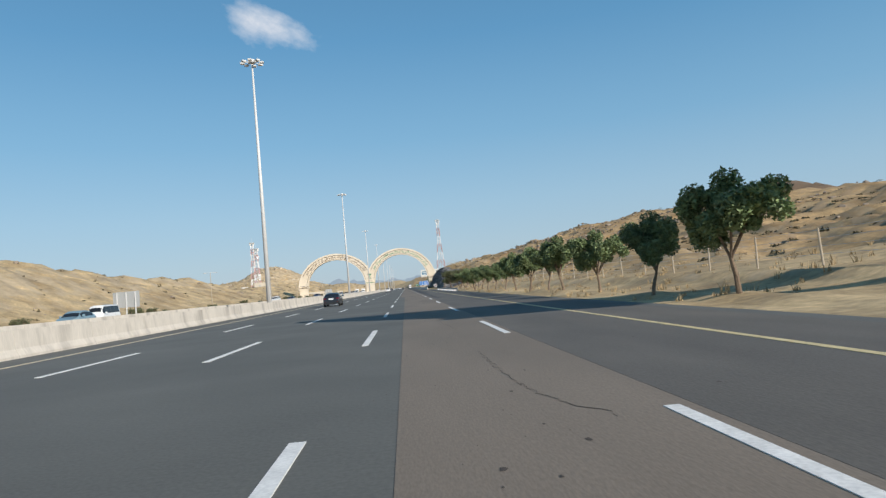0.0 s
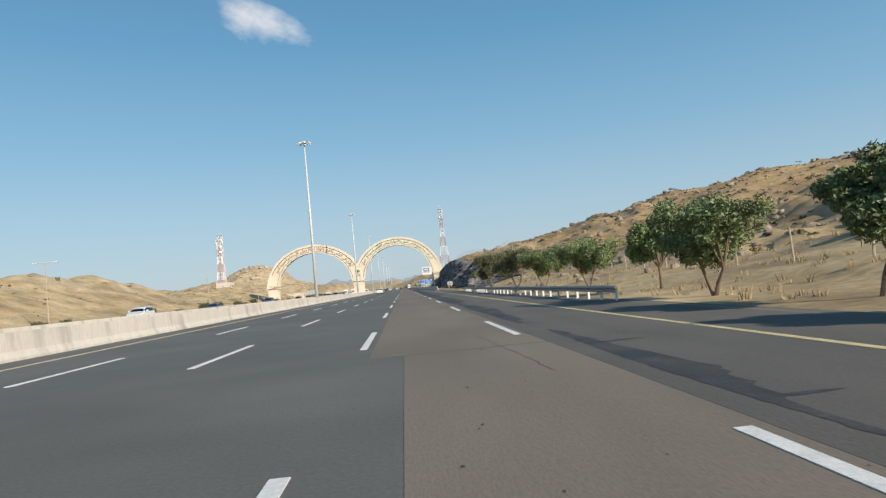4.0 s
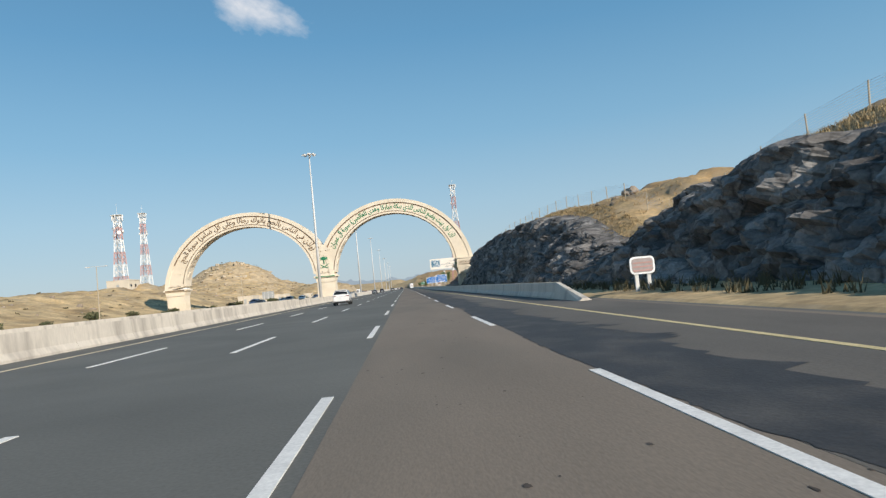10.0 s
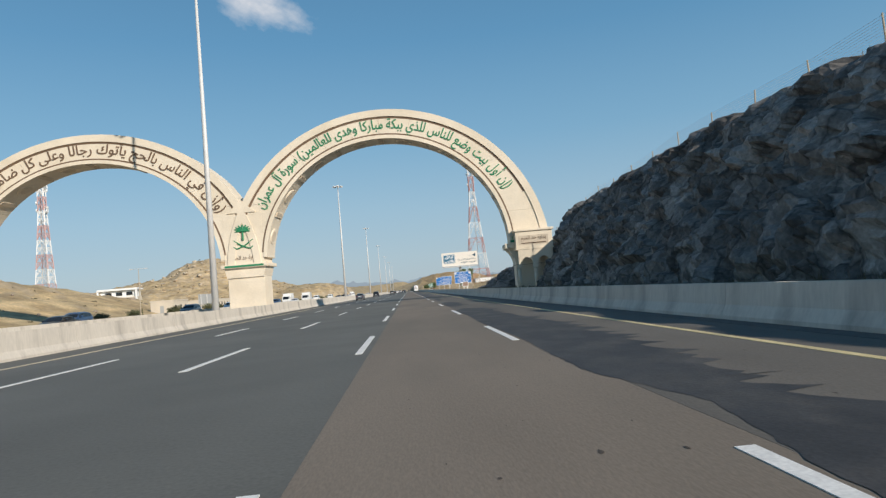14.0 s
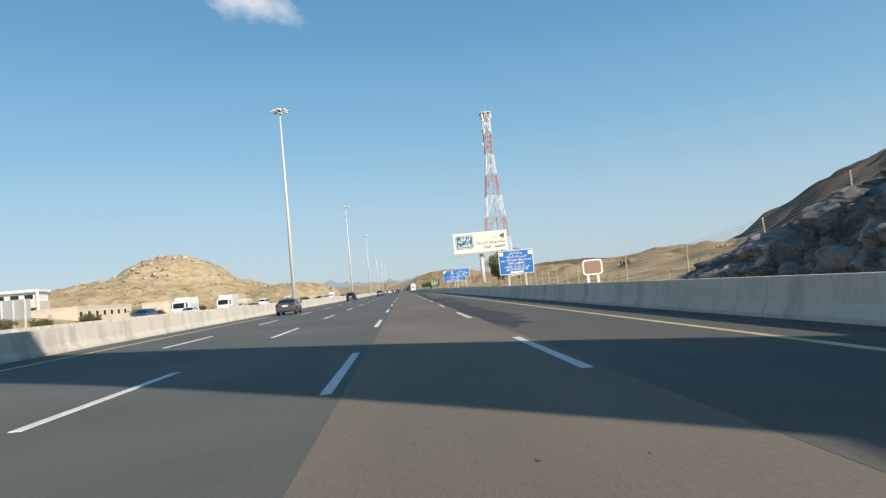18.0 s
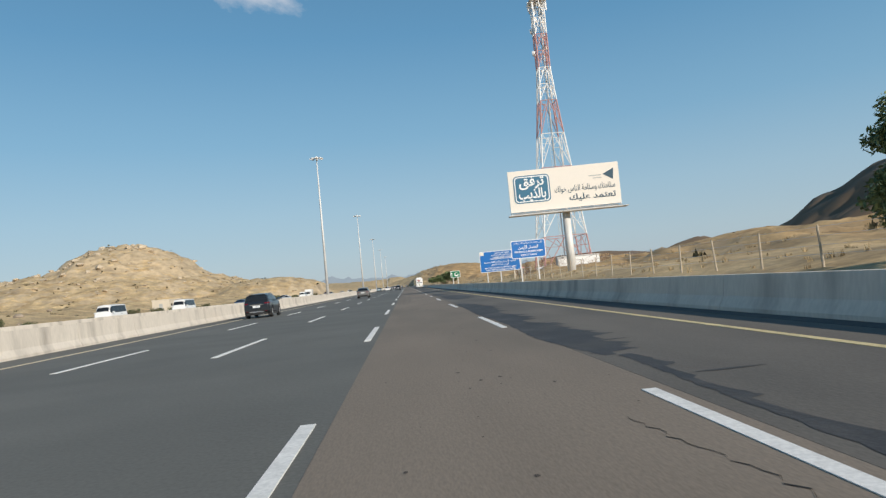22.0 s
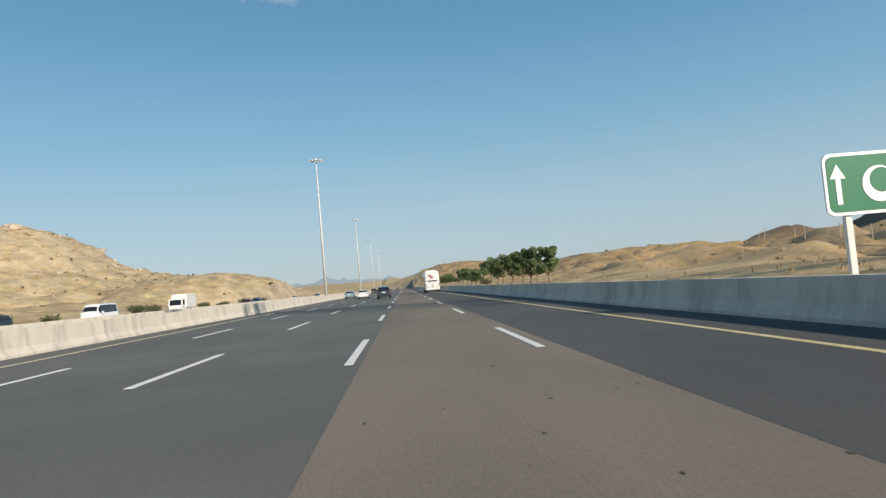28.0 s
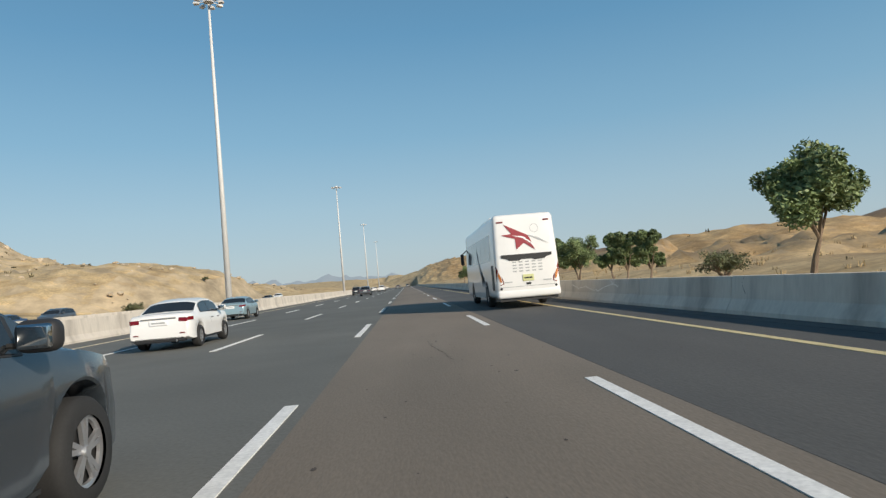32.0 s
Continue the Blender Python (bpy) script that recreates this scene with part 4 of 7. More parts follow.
# palm and crossed swords emblem, as plain shapes
bm = bmesh.new()
rod(bm, (-22.6, -0.12, 10.6), (-22.6, -0.12, 12.0), 0.16, 0.12)
for i in range(9):
    a = radians(-20 + i * 27.5)
    rod(bm, (-22.6, -0.12, 12.0), (-22.6 + 1.15 * math.cos(a), -0.12, 12.1 + 0.75 * math.sin(a)), 0.24, 0.10, 6)
part("palm_emblem", bm, GREEN, gate)
bm = bmesh.new()
for s in (-1, 1):
    pts = [(-22.6 + s * (-1.35 + 2.7 * i / 8), -0.1, 9.35 + 1.3 * (i / 8) ** 1.8 + (0.35 if i == 0 else 0)) for i in range(9)]
    for p, q in zip(pts, pts[1:]):
        rod(bm, p, q, 0.10, 0.09, 6)
part("sword_emblem", bm, GREEN, gate)
lettering(gate, "بداية حد الحرم", -22.6, -0.06, 7.95, 0.85, BROWN, 3.4, True, "inscription")
lettering(gate, "بداية حد الحرم", -62.3, -0.06, 7.95, 0.85, BROWN, 3.4, True, "inscription")

# right pier with its balcony on columns
X0, X1 = 13.9, 19.7
part("pier", bx(14.85, X1, 0.3, DEEP - 0.3, 0, 3.7, 0.05), CREAM, gate)
bm = bmesh.new()
prism(bm, [(14.83, 3.7), (X1, 3.7), (X1, 6.12), (13.75, 6.12)] + [(14.83 - 1.08 * u ** 2.2, 3.7 + 2.42 * u) for u in (0.85, 0.7, 0.5, 0.3)], 0.15, DEEP - 0.15)
part("pier_flare", bm, CREAM, gate)
part("pier_groove", bx(14.79, X1, 0.26, DEEP - 0.26, 3.66, 3.72), BROWN, gate)
part("pier_capital", bx(13.5, X1, -0.3, DEEP + 0.3, 6.12, 6.85, 0.06), CREAM, gate)
part("pier_band", bx(14.3, 17.2, -0.335, -0.295, 6.95, 7.3), GREEN, gate, "green inscribed band")
part("pier_block", bx(14.28, X1, 0.03, DEEP - 0.03, 6.8, 8.6), CREAM, gate)
lettering(gate, "بداية حد الحرم", 15.9, -0.04, 7.75, 0.7, GREEN, 2.6, True, "inscription")
X0 = 14.75
bal = part("balcony", bx(X0 + 0.1, X1 + 0.2, -1.5, 0.42, 5.9, 8.3, 0.06), CREAM, gate)
part("balcony_cornice", bx(X0 - 0.1, X1 + 0.4, -1.7, 0.42, 8.3, 8.65, 0.05), CREAM, bal)
part("balcony_band", bx(X0 + 0.0, X1 + 0.3, -1.58, 0.42, 5.7, 5.95, 0.04), CREAM, bal)
part("balcony_panel", bx(X0 + 0.5, X1 - 0.4, -1.54, -1.5, 6.4, 7.7), STONE_SHADE, bal)
lettering(bal, "بداية حد الحرم", 17.3, -1.57, 7.25, 0.8, BROWN, 3.4, True, "inscription")
part("inscription_bar", bx(15.6, 19.0, -1.58, -1.545, 6.55, 6.68), BROWN, bal)
for x in (X0 + 0.35, (X0 + X1) / 2 + 0.1, X1 - 0.05):
    col = bmesh.new()
    rod(col, (x, -1.25, 0), (x, -1.25, 3.1), 0.27, 0.25, 14)
    c = part("column", col, CREAM, gate, smooth=True)
    part("column_capital", bx(x - 0.42, x + 0.42, -1.67, -0.83, 3.1, 3.6, 0.08), CREAM, c)
    part("column_base", bx(x - 0.4, x + 0.4, -1.65, -0.85, 0, 0.4, 0.05), CREAM, c)
for xa, xb in ((X0 + 0.35, (X0 + X1) / 2 + 0.1), ((X0 + X1) / 2 + 0.1, X1 - 0.05)):
    w = (xb - xa) / 2 - 0.3
    xm = (xa + xb) / 2
    arc = [(xm + w * math.cos(radians(a)), 3.6 + w * 1.25 * math.sin(radians(a))) for a in range(0, 181, 15)]
    bm = bmesh.new()
    outline = [(xb, 3.6), (xb, 5.9), (xa, 5.9), (xa, 3.6)] + arc[::-1]
    prism(bm, outline, -1.5, -1.0)
    part("niche_arch", bm, CREAM, gate)
part("side_wall", bx(X1 - 0.3, X1 + 0.15, -1.3, 0.42, 3.6, 5.9), CREAM, gate)


# the arch over the opposite carriageway is the wider one
for ob in gate.children_recursive:
    if ob.type != "MESH":
        continue
    if ob.location.x < -30:
        ob.location.x = -25.3 + (ob.location.x + 25.3) * 1.085
    elif abs(ob.location.x) < 0.01:
        for v in ob.data.vertices:
            if v.co.x < -25.3:
                v.co.x = -25.3 + (v.co.x + 25.3) * 1.085


# ---- lattice towers ----
def lattice(bm_legs, h0, h1, r0, r1, cells, thick):
    """Bracing of one four-sided bay, face by face."""
    faces = []
    c = [(-1, -1), (1, -1), (1, 1), (-1, 1)]
    for i in range(4):
        bm = bmesh.new()
        (ax, ay), (bx_, by) = c[i], c[(i + 1) % 4]
        for k in range(cells):
            z0, z1 = h0 + (h1 - h0) * k / cells, h0 + (h1 - h0) * (k + 1) / cells
            ra, rb = r0 + (r1 - r0) * k / cells, r0 + (r1 - r0) * (k + 1) / cells
            a0, b0, a1, b1 = (ax * ra, ay * ra, z0), (bx_ * ra, by * ra, z0), (ax * rb, ay * rb, z1), (bx_ * rb, by * rb, z1)
            mid0 = tuple((p + q) / 2 for p, q in zip(a0, b0))
            mid1 = tuple((p + q) / 2 for p, q in zip(a1, b1))
            rod(bm, a0, mid1, thick, seg=5)
            rod(bm, b0, mid1, thick, seg=5)
            rod(bm, a1, b1, thick, seg=5)
            for f in (0.35, 0.7):
                p = Vector(a0).lerp(Vector(mid1), f)
                rod(bm, p, Vector(a0).lerp(Vector(a1), f), thick * 0.6, seg=4)
                rod(bm, p, Vector(a0).lerp(Vector(a1), min(1, f + 0.3)), thick * 0.6, seg=4)
                p = Vector(b0).lerp(Vector(mid1), f)
                rod(bm, p, Vector(b0).lerp(Vector(b1), f), thick * 0.6, seg=4)
                rod(bm, p, Vector(b0).lerp(Vector(b1), min(1, f + 0.3)), thick * 0.6, seg=4)
        faces.append(bm)
    return faces


def telecom_tower(m, height, base, top, bands, label, dishes, thick=0.10, red=RED_FADED):
    t = thing("lattice_tower", m, label, "tower")
    c = [(-1, -1), (1, -1), (1, 1), (-1, 1)]
    # the taper ends in a straight shaft
    def half(z):
        return max(top, base + (top - base) * z / (height * 0.72))
    for k in range(bands):
        z0, z1 = height * k / bands, height * (k + 1) / bands
        m0 = red if k % 2 == 0 else WHITE
        for x, y in c:
            bm = bmesh.new()
            rod(bm, (x * half(z0), y * half(z0), z0), (x * half(z1), y * half(z1), z1), thick * 1.7, seg=8)
            part("leg", bm, m0, t)
        for bm in lattice(None, z0, z1, half(z0), half(z1), 1 if half(z0) > 2.5 else 2, thick):
            part("bracing", bm, m0, t)
    bm = bmesh.new()
    for x in (-0.25, 0.25):
        rod(bm, (x, 0, 0), (x, 0, height), 0.05, seg=5)
    for i in range(int(height / 1.2)):
        rod(bm, (-0.25, 0, i * 1.2), (0.25, 0, i * 1.2), 0.03, seg=4)
    rod(bm, (0.6, 0.2, 0), (0.6, 0.2, height), 0.16, seg=6)
    part("cable_ladder", bm, GALV, t)
    part("top_platform", bx(-top - 0.8, top + 0.8, -top - 0.8, top + 0.8, height - 0.1, height + 0.12), GALV, t)
    for i in range(8):
        a = i * math.pi / 4
        bm = bmesh.new()
        box(bm, -0.16, 0.16, -0.1, 0.1, -1.2, 1.2, 0.03)
        bmesh.ops.transform(bm, matrix=pose((top + 0.9) * math.cos(a), (top + 0.9) * math.sin(a), height - 1.0, 0, 0, math.degrees(a)), verts=bm.verts[:])
        part("panel_antenna", bm, WHITE, t)
    rng = random.Random(int(height))
    for i in range(dishes):
        z = height * rng.uniform(0.72, 0.97)
        a = rng.uniform(0, 6.28)
        bm = bmesh.new()
        bmesh.ops.create_cone(bm, cap_ends=True, segments=16, radius1=0.6, radius2=0.75, depth=0.5)
        bmesh.ops.transform(bm, matrix=Matrix.Translation(((top + 0.6) * math.cos(a), (top + 0.6) * math.sin(a), z)) @ Matrix.Rotation(a, 4, "Z") @ Matrix.Rotation(math.pi / 2, 4, "Y"), verts=bm.verts[:])
        part("dish_antenna", bm, WHITE, t)
    bm = bmesh.new()
    rod(bm, (0, 0, height), (0, 0, height + 5), 0.06, 0.02)
    part("lightning_rod", bm, GALV, t)
    return t


telecom_tower(site(pose(39.0, 603, 1.2), 0.97), 70, 5.9, 1.4, 8, "tall red and white steel lattice telecom tower beside the motorway", 6, 0.10)
telecom_tower(site(pose(-108, 432, 11.0), 0.95), 30, 2.2, 1.1, 6, "bleached red and white lattice telecom mast on a hillock", 8, 0.09, PALE_RED)
telecom_tower(site(pose(-128, 500, 9.0), 0.95), 44, 2.6, 1.0, 8, "slim bleached red and white lattice telecom mast on a hill", 5, 0.09, PALE_RED)

# ---- billboards ----
def billboard(m, label, lettered):
    """A 16 m wide advertising board on one column; its foot stands at the origin."""
    b = thing("billboard", m, label, "billboard")
    bm = bmesh.new()
    rod(bm, (0, 0.6, 0), (0, 0.6, 10.2), 0.62, 0.55, 20)
    part("column", bm, GALV, b, smooth=True)
    part("footing", bx(-1.1, 1.1, -0.5, 1.7, -0.3, 0.35, 0.05), CONCRETE, b)
    part("box_frame", bx(-7.85, 7.85, 0.02, 1.1, 10.75, 16.95), GREY_METAL, b)
    panel = part("panel", bx(-7.9, 7.9, -0.05, 0.0, 10.7, 17.0, 0.01), BOARD, b, "cream printed face")
    cat = part("catwalk", bx(-8.3, 8.6, -1.2, 0.9, 10.1, 10.18), GALV, b)
    bm = bmesh.new()
    for i in range(9):
        x = -7.8 + i * 1.95
        rod(bm, (x, -1.1, 10.14), (x, 0.1, 10.75), 0.05, seg=5)
        rod(bm, (x, 0.9, 10.14), (x, 0.4, 10.75), 0.06, seg=5)
    rod(bm, (-8.3, -1.2, 10.15), (8.6, -1.2, 10.15), 0.06, seg=5)
    part("bracket", bm, GALV, cat)
    part("beam", bx(-7.5, 7.5, 0.35, 0.85, 10.2, 10.6), GALV, b)
    if lettered:
        bm = bmesh.new()
        plate(bm, -7.2, -2.0, 12.0, 16.2, -0.09, -0.05, 0.6)
        part("logo_frame", bm, TEAL, panel)
        bm = bmesh.new()
        plate(bm, -7.05, -2.15, 12.15, 16.05, -0.10, -0.085, 0.5)
        part("logo_border", bm, SIGN_WHITE, panel)
        bm = bmesh.new()
        plate(bm, -6.9, -2.3, 12.3, 15.9, -0.115, -0.095, 0.4)
        part("logo_field", bm, TEAL, panel)
        lettering(panel, "ترفق", -4.6, -0.13, 15.05, 2.0, SIGN_WHITE, 3.6, True, bold=0.05)
        lettering(panel, "بالذيب", -4.6, -0.13, 13.2, 2.0, SIGN_WHITE, 3.9, True, bold=0.05)
        lettering(panel, "سلامتك وسلامة الناس حولك", 2.9, -0.07, 13.5, 1.25, TEAL_DARK, 8.6, True)
        lettering(panel, "تعتمد عليك", 3.9, -0.07, 12.15, 1.25, TEAL_DARK, 6.6, True, bold=0.02)
        bm = bmesh.new()
        prism(bm, [(5.6, 15.3), (7.2, 16.1), (7.0, 14.4)], -0.075, -0.05)
        part("logo_triangle", bm, TEAL_DARK, panel)
        part("small_print", bx(3.6, 5.4, -0.07, -0.05, 15.15, 15.27), GREY_METAL, panel)
        part("small_print", bx(4.2, 5.4, -0.07, -0.05, 14.75, 14.87), GREY_METAL, panel)
    return b


billboard(site(pose(23.7, 543.4, 0.1, 0, 0, -6), 0.945), "wide cream advertising billboard with teal Arabic lettering on a steel column", True)
billboard(site(pose(23.4, 10.0, 0.1, 0, 0, -6), 0.945), "wide cream advertising billboard on a steel column beside the trees", False)


# ---- road signs ----
def sign(m, w, z0, z1, material, label, posts, top_only=False, name="road_sign"):
    s = thing(name, m, label, "road sign")
    bm = bmesh.new()
    plate(bm, -w / 2, w / 2, z0, z1, 0, 0.06, 0.22)
    face = part("panel", bm, SIGN_WHITE, s)
    bm = bmesh.new()
    plate(bm, -w / 2 + 0.09, w / 2 - 0.09, z0 + 0.09, z1 - 0.09, -0.012, 0.002, 0.18)
    part("field", bm, material, face)
    for i in range(posts):
        x = -w / 2 + w * (i + 0.5) / posts * (1.0 if posts > 2 else 1.0)
        part("post", bx(x - 0.09, x + 0.09, 0.065, 0.2, -0.4, z1 - 0.2), GALV, s)
    for z in (z0 + 0.5, z1 - 0.5):
        part("rail", bx(-w / 2 + 0.2, w / 2 - 0.2, 0.062, 0.11, z - 0.05, z + 0.05), GALV, s)
    return s, face


W_ = SIGN_WHITE
s1, f1 = sign(site(pose(15.9, 454, 0.1, 0, 0, -3)), 4.8, 1.9, 5.25, BLUE_SIGN, "blue ministry road sign with white Arabic lettering on two posts", 2)
for txt, z, wd, sz in (("وزارة النقل", 4.83, 1.9, 0.45), ("تتمنى لكم السلامة", 4.3, 3.0, 0.45), ("وتدعوكم لزيارة موقعها الإلكتروني", 3.83, 4.2, 0.36), ("في حال وجود أي ملاحظات", 2.93, 3.5, 0.36), ("الإتصال بالهاتف المجاني", 2.53, 3.1, 0.36)):
    lettering(f1, txt, 0, -0.03, z, sz, W_, wd, True, bold=0.008)
lettering(f1, "www.mot.gov.sa", 0, -0.03, 3.37, 0.32, W_, 2.3, bold=0.006)
for z in (3.16, 3.56):
    part("line", bx(-1.35, 1.35, -0.024, -0.012, z, z + 0.03), W_, f1)
part("number_bar", bx(-0.9, 0.9, -0.024, -0.012, 2.06, 2.3), W_, f1)
for x in (-2.0, 2.0):
    part("emblem_panel", bx(x - 0.27, x + 0.27, -0.026, -0.012, 4.5, 5.05), BOARD, f1)
s3, f3 = sign(site(pose(16.9, 540.0, 0.1, 0, 0, -3)), 4.7, 3.4, 5.85, BLUE_SIGN, "blue lane sign for trucks and buses on two tall posts", 2)
lettering(f3, "على الشاحنات والحافلات إلزام", 0, -0.03, 5.45, 0.36, W_, 3.9, True)
lettering(f3, "المسار الأيمن", 0, -0.03, 4.9, 0.55, W_, 2.7, True, bold=0.01)
lettering(f3, "TRUCKS & BUSES KEEP", 0, -0.03, 4.3, 0.34, W_, 3.9, bold=0.008)
lettering(f3, "RIGHT LANE", 0, -0.03, 3.85, 0.34, W_, 2.2, bold=0.008)
s2, f2 = sign(site(pose(17.35, 567.0, 0.1, 0, 0, -6)), 7.3, 2.2, 6.0, BLUE_SIGN, "large blue welcome sign in Arabic and English on three posts", 3)
for txt, z, wd, sz in (("الرئاسة العامة لشؤون", 5.6, 2.7, 0.36), ("المسجد الحرام و المسجد النبوي", 5.2, 3.9, 0.36), ("ترحب بكم و ترجو لكم إقامة سعيدة", 3.95, 5.8, 0.46), ("في بيت الله الحرام", 3.45, 3.2, 0.46)):
    lettering(f2, txt, 0.4 if z > 5 else 0.0, -0.03, z, sz, W_, wd, True, bold=0.008)
for txt, z, wd in (("THE GENERAL PRESIDENCY FOR AFFAIRS OF", 4.82, 3.9), ("THE GRAND MOSQUE AND THE PROPHET'S MOSQUE", 4.55, 5.0), ("WELCOME YOU AND WE HOPE YOU HAVE A", 2.92, 5.8), ("HAPPY VISIT IN AL-MASJID AL-HARAM", 2.52, 5.4)):
    lettering(f2, txt, 0.8 if z > 4 else 0.0, -0.03, z, 0.3, W_, wd, bold=0.01)
for x in (-3.2, 3.2):
    part("emblem_panel", bx(x - 0.36, x + 0.36, -0.026, -0.012, 5.3, 5.9), BOARD, f2)
s4, f4 = sign(site(pose(12.7, 610, 0.2)), 2.5, 2.0, 3.7, GREEN_SIGN, "small green direction sign with a white arrow", 2)
bm = bmesh.new()
prism(bm, [(-0.95, 2.3), (-0.8, 2.3), (-0.8, 3.0), (-0.65, 3.0), (-0.875, 3.4), (-1.1, 3.0), (-0.95, 3.0)], -0.025, -0.012)
part("arrow", bm, W_, f4)
bm = bmesh.new()
bmesh.ops.create_cone(bm, cap_ends=True, segments=20, radius1=0.5, radius2=0.5, depth=0.015, matrix=Matrix.Translation((0.3, -0.02, 2.8)) @ Matrix.Rotation(math.pi / 2, 4, "X"))
part("symbol", bm, W_, f4)
bm = bmesh.new()
bmesh.ops.create_cone(bm, cap_ends=True, segments=20, radius1=0.34, radius2=0.34, depth=0.02, matrix=Matrix.Translation((0.36, -0.026, 2.9)) @ Matrix.Rotation(math.pi / 2, 4, "X"))
part("symbol_field", bm, GREEN_SIGN, f4)
s5, f5 = sign(site(pose(12.15, 233.4, -0.25)), 1.3, 1.1, 2.0, GREY_PINK, "small weathered board on two posts at the barrier's end", 2)
for z in (1.25, 1.45, 1.65):
    part("text_bar", bx(-0.5, 0.5, -0.026, -0.012, z, z + 0.06), RED_FADED, f5)
s6 = thing("marker_sign", site(pose(27.5, 596.5, 1.2)), "small pink marker plate on a thin post", "sign")
part("plate", bx(-0.35, 0.35, 0, 0.04, 1.6, 1.95, 0.01), PINK, s6)
part("post", bx(-0.04, 0.04, 0.041, 0.1, -0.2, 1.8), GALV, s6)
s7, f7 = sign(site(pose(12.2, 411.0, 0.1, 0, 0, 0)), 1.3, 1.0, 2.0, BROWN_BOARD, "small brown notice board on two posts beside the fence", 2)
for x, y in ((-38, 118), (-44, 470)):
    sb = thing("sign_back", site(pose(x - 18, y, 0.0)), "large grey road sign seen from behind beside the opposite carriageway", "road sign")
    part("panel", bx(-2.6, 2.6, 0, 0.08, 2.2, 5.4, 0.02), GREY_METAL, sb)
    for px in (-1.8, 0, 1.8):
        part("post", bx(px - 0.1, px + 0.1, -0.2, -0.001, -0.3, 5.3), GALV, sb)

# ---- telecom compound ----
def ground_z(x, y):
    return float(land(np.array([x], float), np.array([y], float))[0])


hut = thing("equipment_hut", pose(36.5, 599, ground_z(36.5, 599)), "white equipment cabin in the telecom compound", "cabin")
part("wall", bx(-3.4, 4.2, -1.5, 1.5, 0, 3.0, 0.04), WHITE, hut)
part("roof", bx(-3.6, 4.4, -1.7, 1.7, 3.0, 3.15, 0.03), GALV, hut)
part("door", bx(-3.46, -3.402, -0.5, 0.5, 0.1, 2.2), GREY_METAL, hut)
cab = thing("equipment_cabinet", pose(32.6, 598.4, ground_z(32.6, 598.4)), "tall grey equipment cabinet beside the tower", "cabinet")
part("body", bx(-0.8, 0.8, -0.8, 0.8, 0, 3.1, 0.04), GREY_METAL, cab)
part("door", bx(-0.5, 0.5, -0.84, -0.8, 0.2, 2.6), GALV, cab)
tank = thing("fuel_tank", pose(29.6, 602.5, ground_z(29.6, 602.5)), "white tank on legs in the telecom compound", "tank")
part("vessel", bx(-1.2, 1.2, -0.7, 0.7, 0.5, 1.9, 0.2), WHITE, tank)
for x in (-0.9, 0.9):
    part("leg", bx(x - 0.1, x + 0.1, -0.5, 0.5, 0, 0.55), GREY_METAL, tank)
fence = thing("compound_fence", pose(0, 0, 0), "rusty chain-link fence round the telecom compound", "fence")
corners = [(25.0, 594.5), (42, 594.5), (42, 612), (25.0, 612), (25.0, 594.5)]
for (xa, ya), (xb, yb) in zip(corners, corners[1:]):
    n = int(math.hypot(xb - xa, yb - ya) / 2.6)
    bm = bmesh.new()
    for i in range(n):
        p, q = (xa + (xb - xa) * i / n, ya + (yb - ya) * i / n), (xa + (xb - xa) * (i + 1) / n, ya + (yb - ya) * (i + 1) / n)
        zp, zq = ground_z(*p), ground_z(*q)
        post = bmesh.new()
        rod(post, (*p, zp - 0.2), (*p, zp + 2.3), 0.05, seg=6)
        part("post", post, RUST, fence)
        for h in (0.15, 1.1, 2.1):
            rod(bm, (*p, zp + h), (*q, zq + h), 0.02, seg=4)
        for k in range(10):
            f = k / 10
            a = (p[0] + (q[0] - p[0]) * f, p[1] + (q[1] - p[1]) * f, zp + 0.1)
            c = (p[0] + (q[0] - p[0]) * min(1, f + 0.5), p[1] + (q[1] - p[1]) * min(1, f + 0.5), zp + 2.1)
            rod(bm, a, c, 0.008, seg=3)
            rod(bm, (a[0], a[1], zp + 2.1), (c[0], c[1], zp + 0.1), 0.008, seg=3)
    part("mesh_panel", bm, RUST, fence)


# ---- wire fences along the road ----
def wire_fence(pts, gap, label, h=1.6, wires=4):
    f = thing("wire_fence", pose(0, 0, 0), label, "fence")
    post = bmesh.new()
    rod(post, (0, 0, -0.4), (0, 0, h), 0.055, 0.045, 7)
    me = mesh_of(post, "fence_post", WOODPOST)
    spots = []
    pts = [(S * x, y) for x, y in pts]
    for (xa, ya), (xb, yb) in zip(pts, pts[1:]):
        n = max(1, int(math.hypot(xb - xa, yb - ya) / gap))
        spots += [(xa + (xb - xa) * i / n, ya + (yb - ya) * i / n) for i in range(n)]
    rng = random.Random(len(spots))
    tops = []
    for x, y in spots:
        z = ground_z(x, y)
        p = part("fence_post", me, None, f)
        p.matrix_world = pose(x, y, z, rng.uniform(-3, 3), rng.uniform(-3, 3), 0)
        tops.append((x, y, z))
    bm = bmesh.new()
    for p, q in zip(tops, tops[1:]):
        for k in range(wires):
            dz = h * (0.3 + 0.65 * k / (wires - 1))
            rod(bm, (p[0], p[1], p[2] + dz), (q[0], q[1], q[2] + dz), 0.008, seg=3)
    part("wire", bm, GALV, f)
    return f


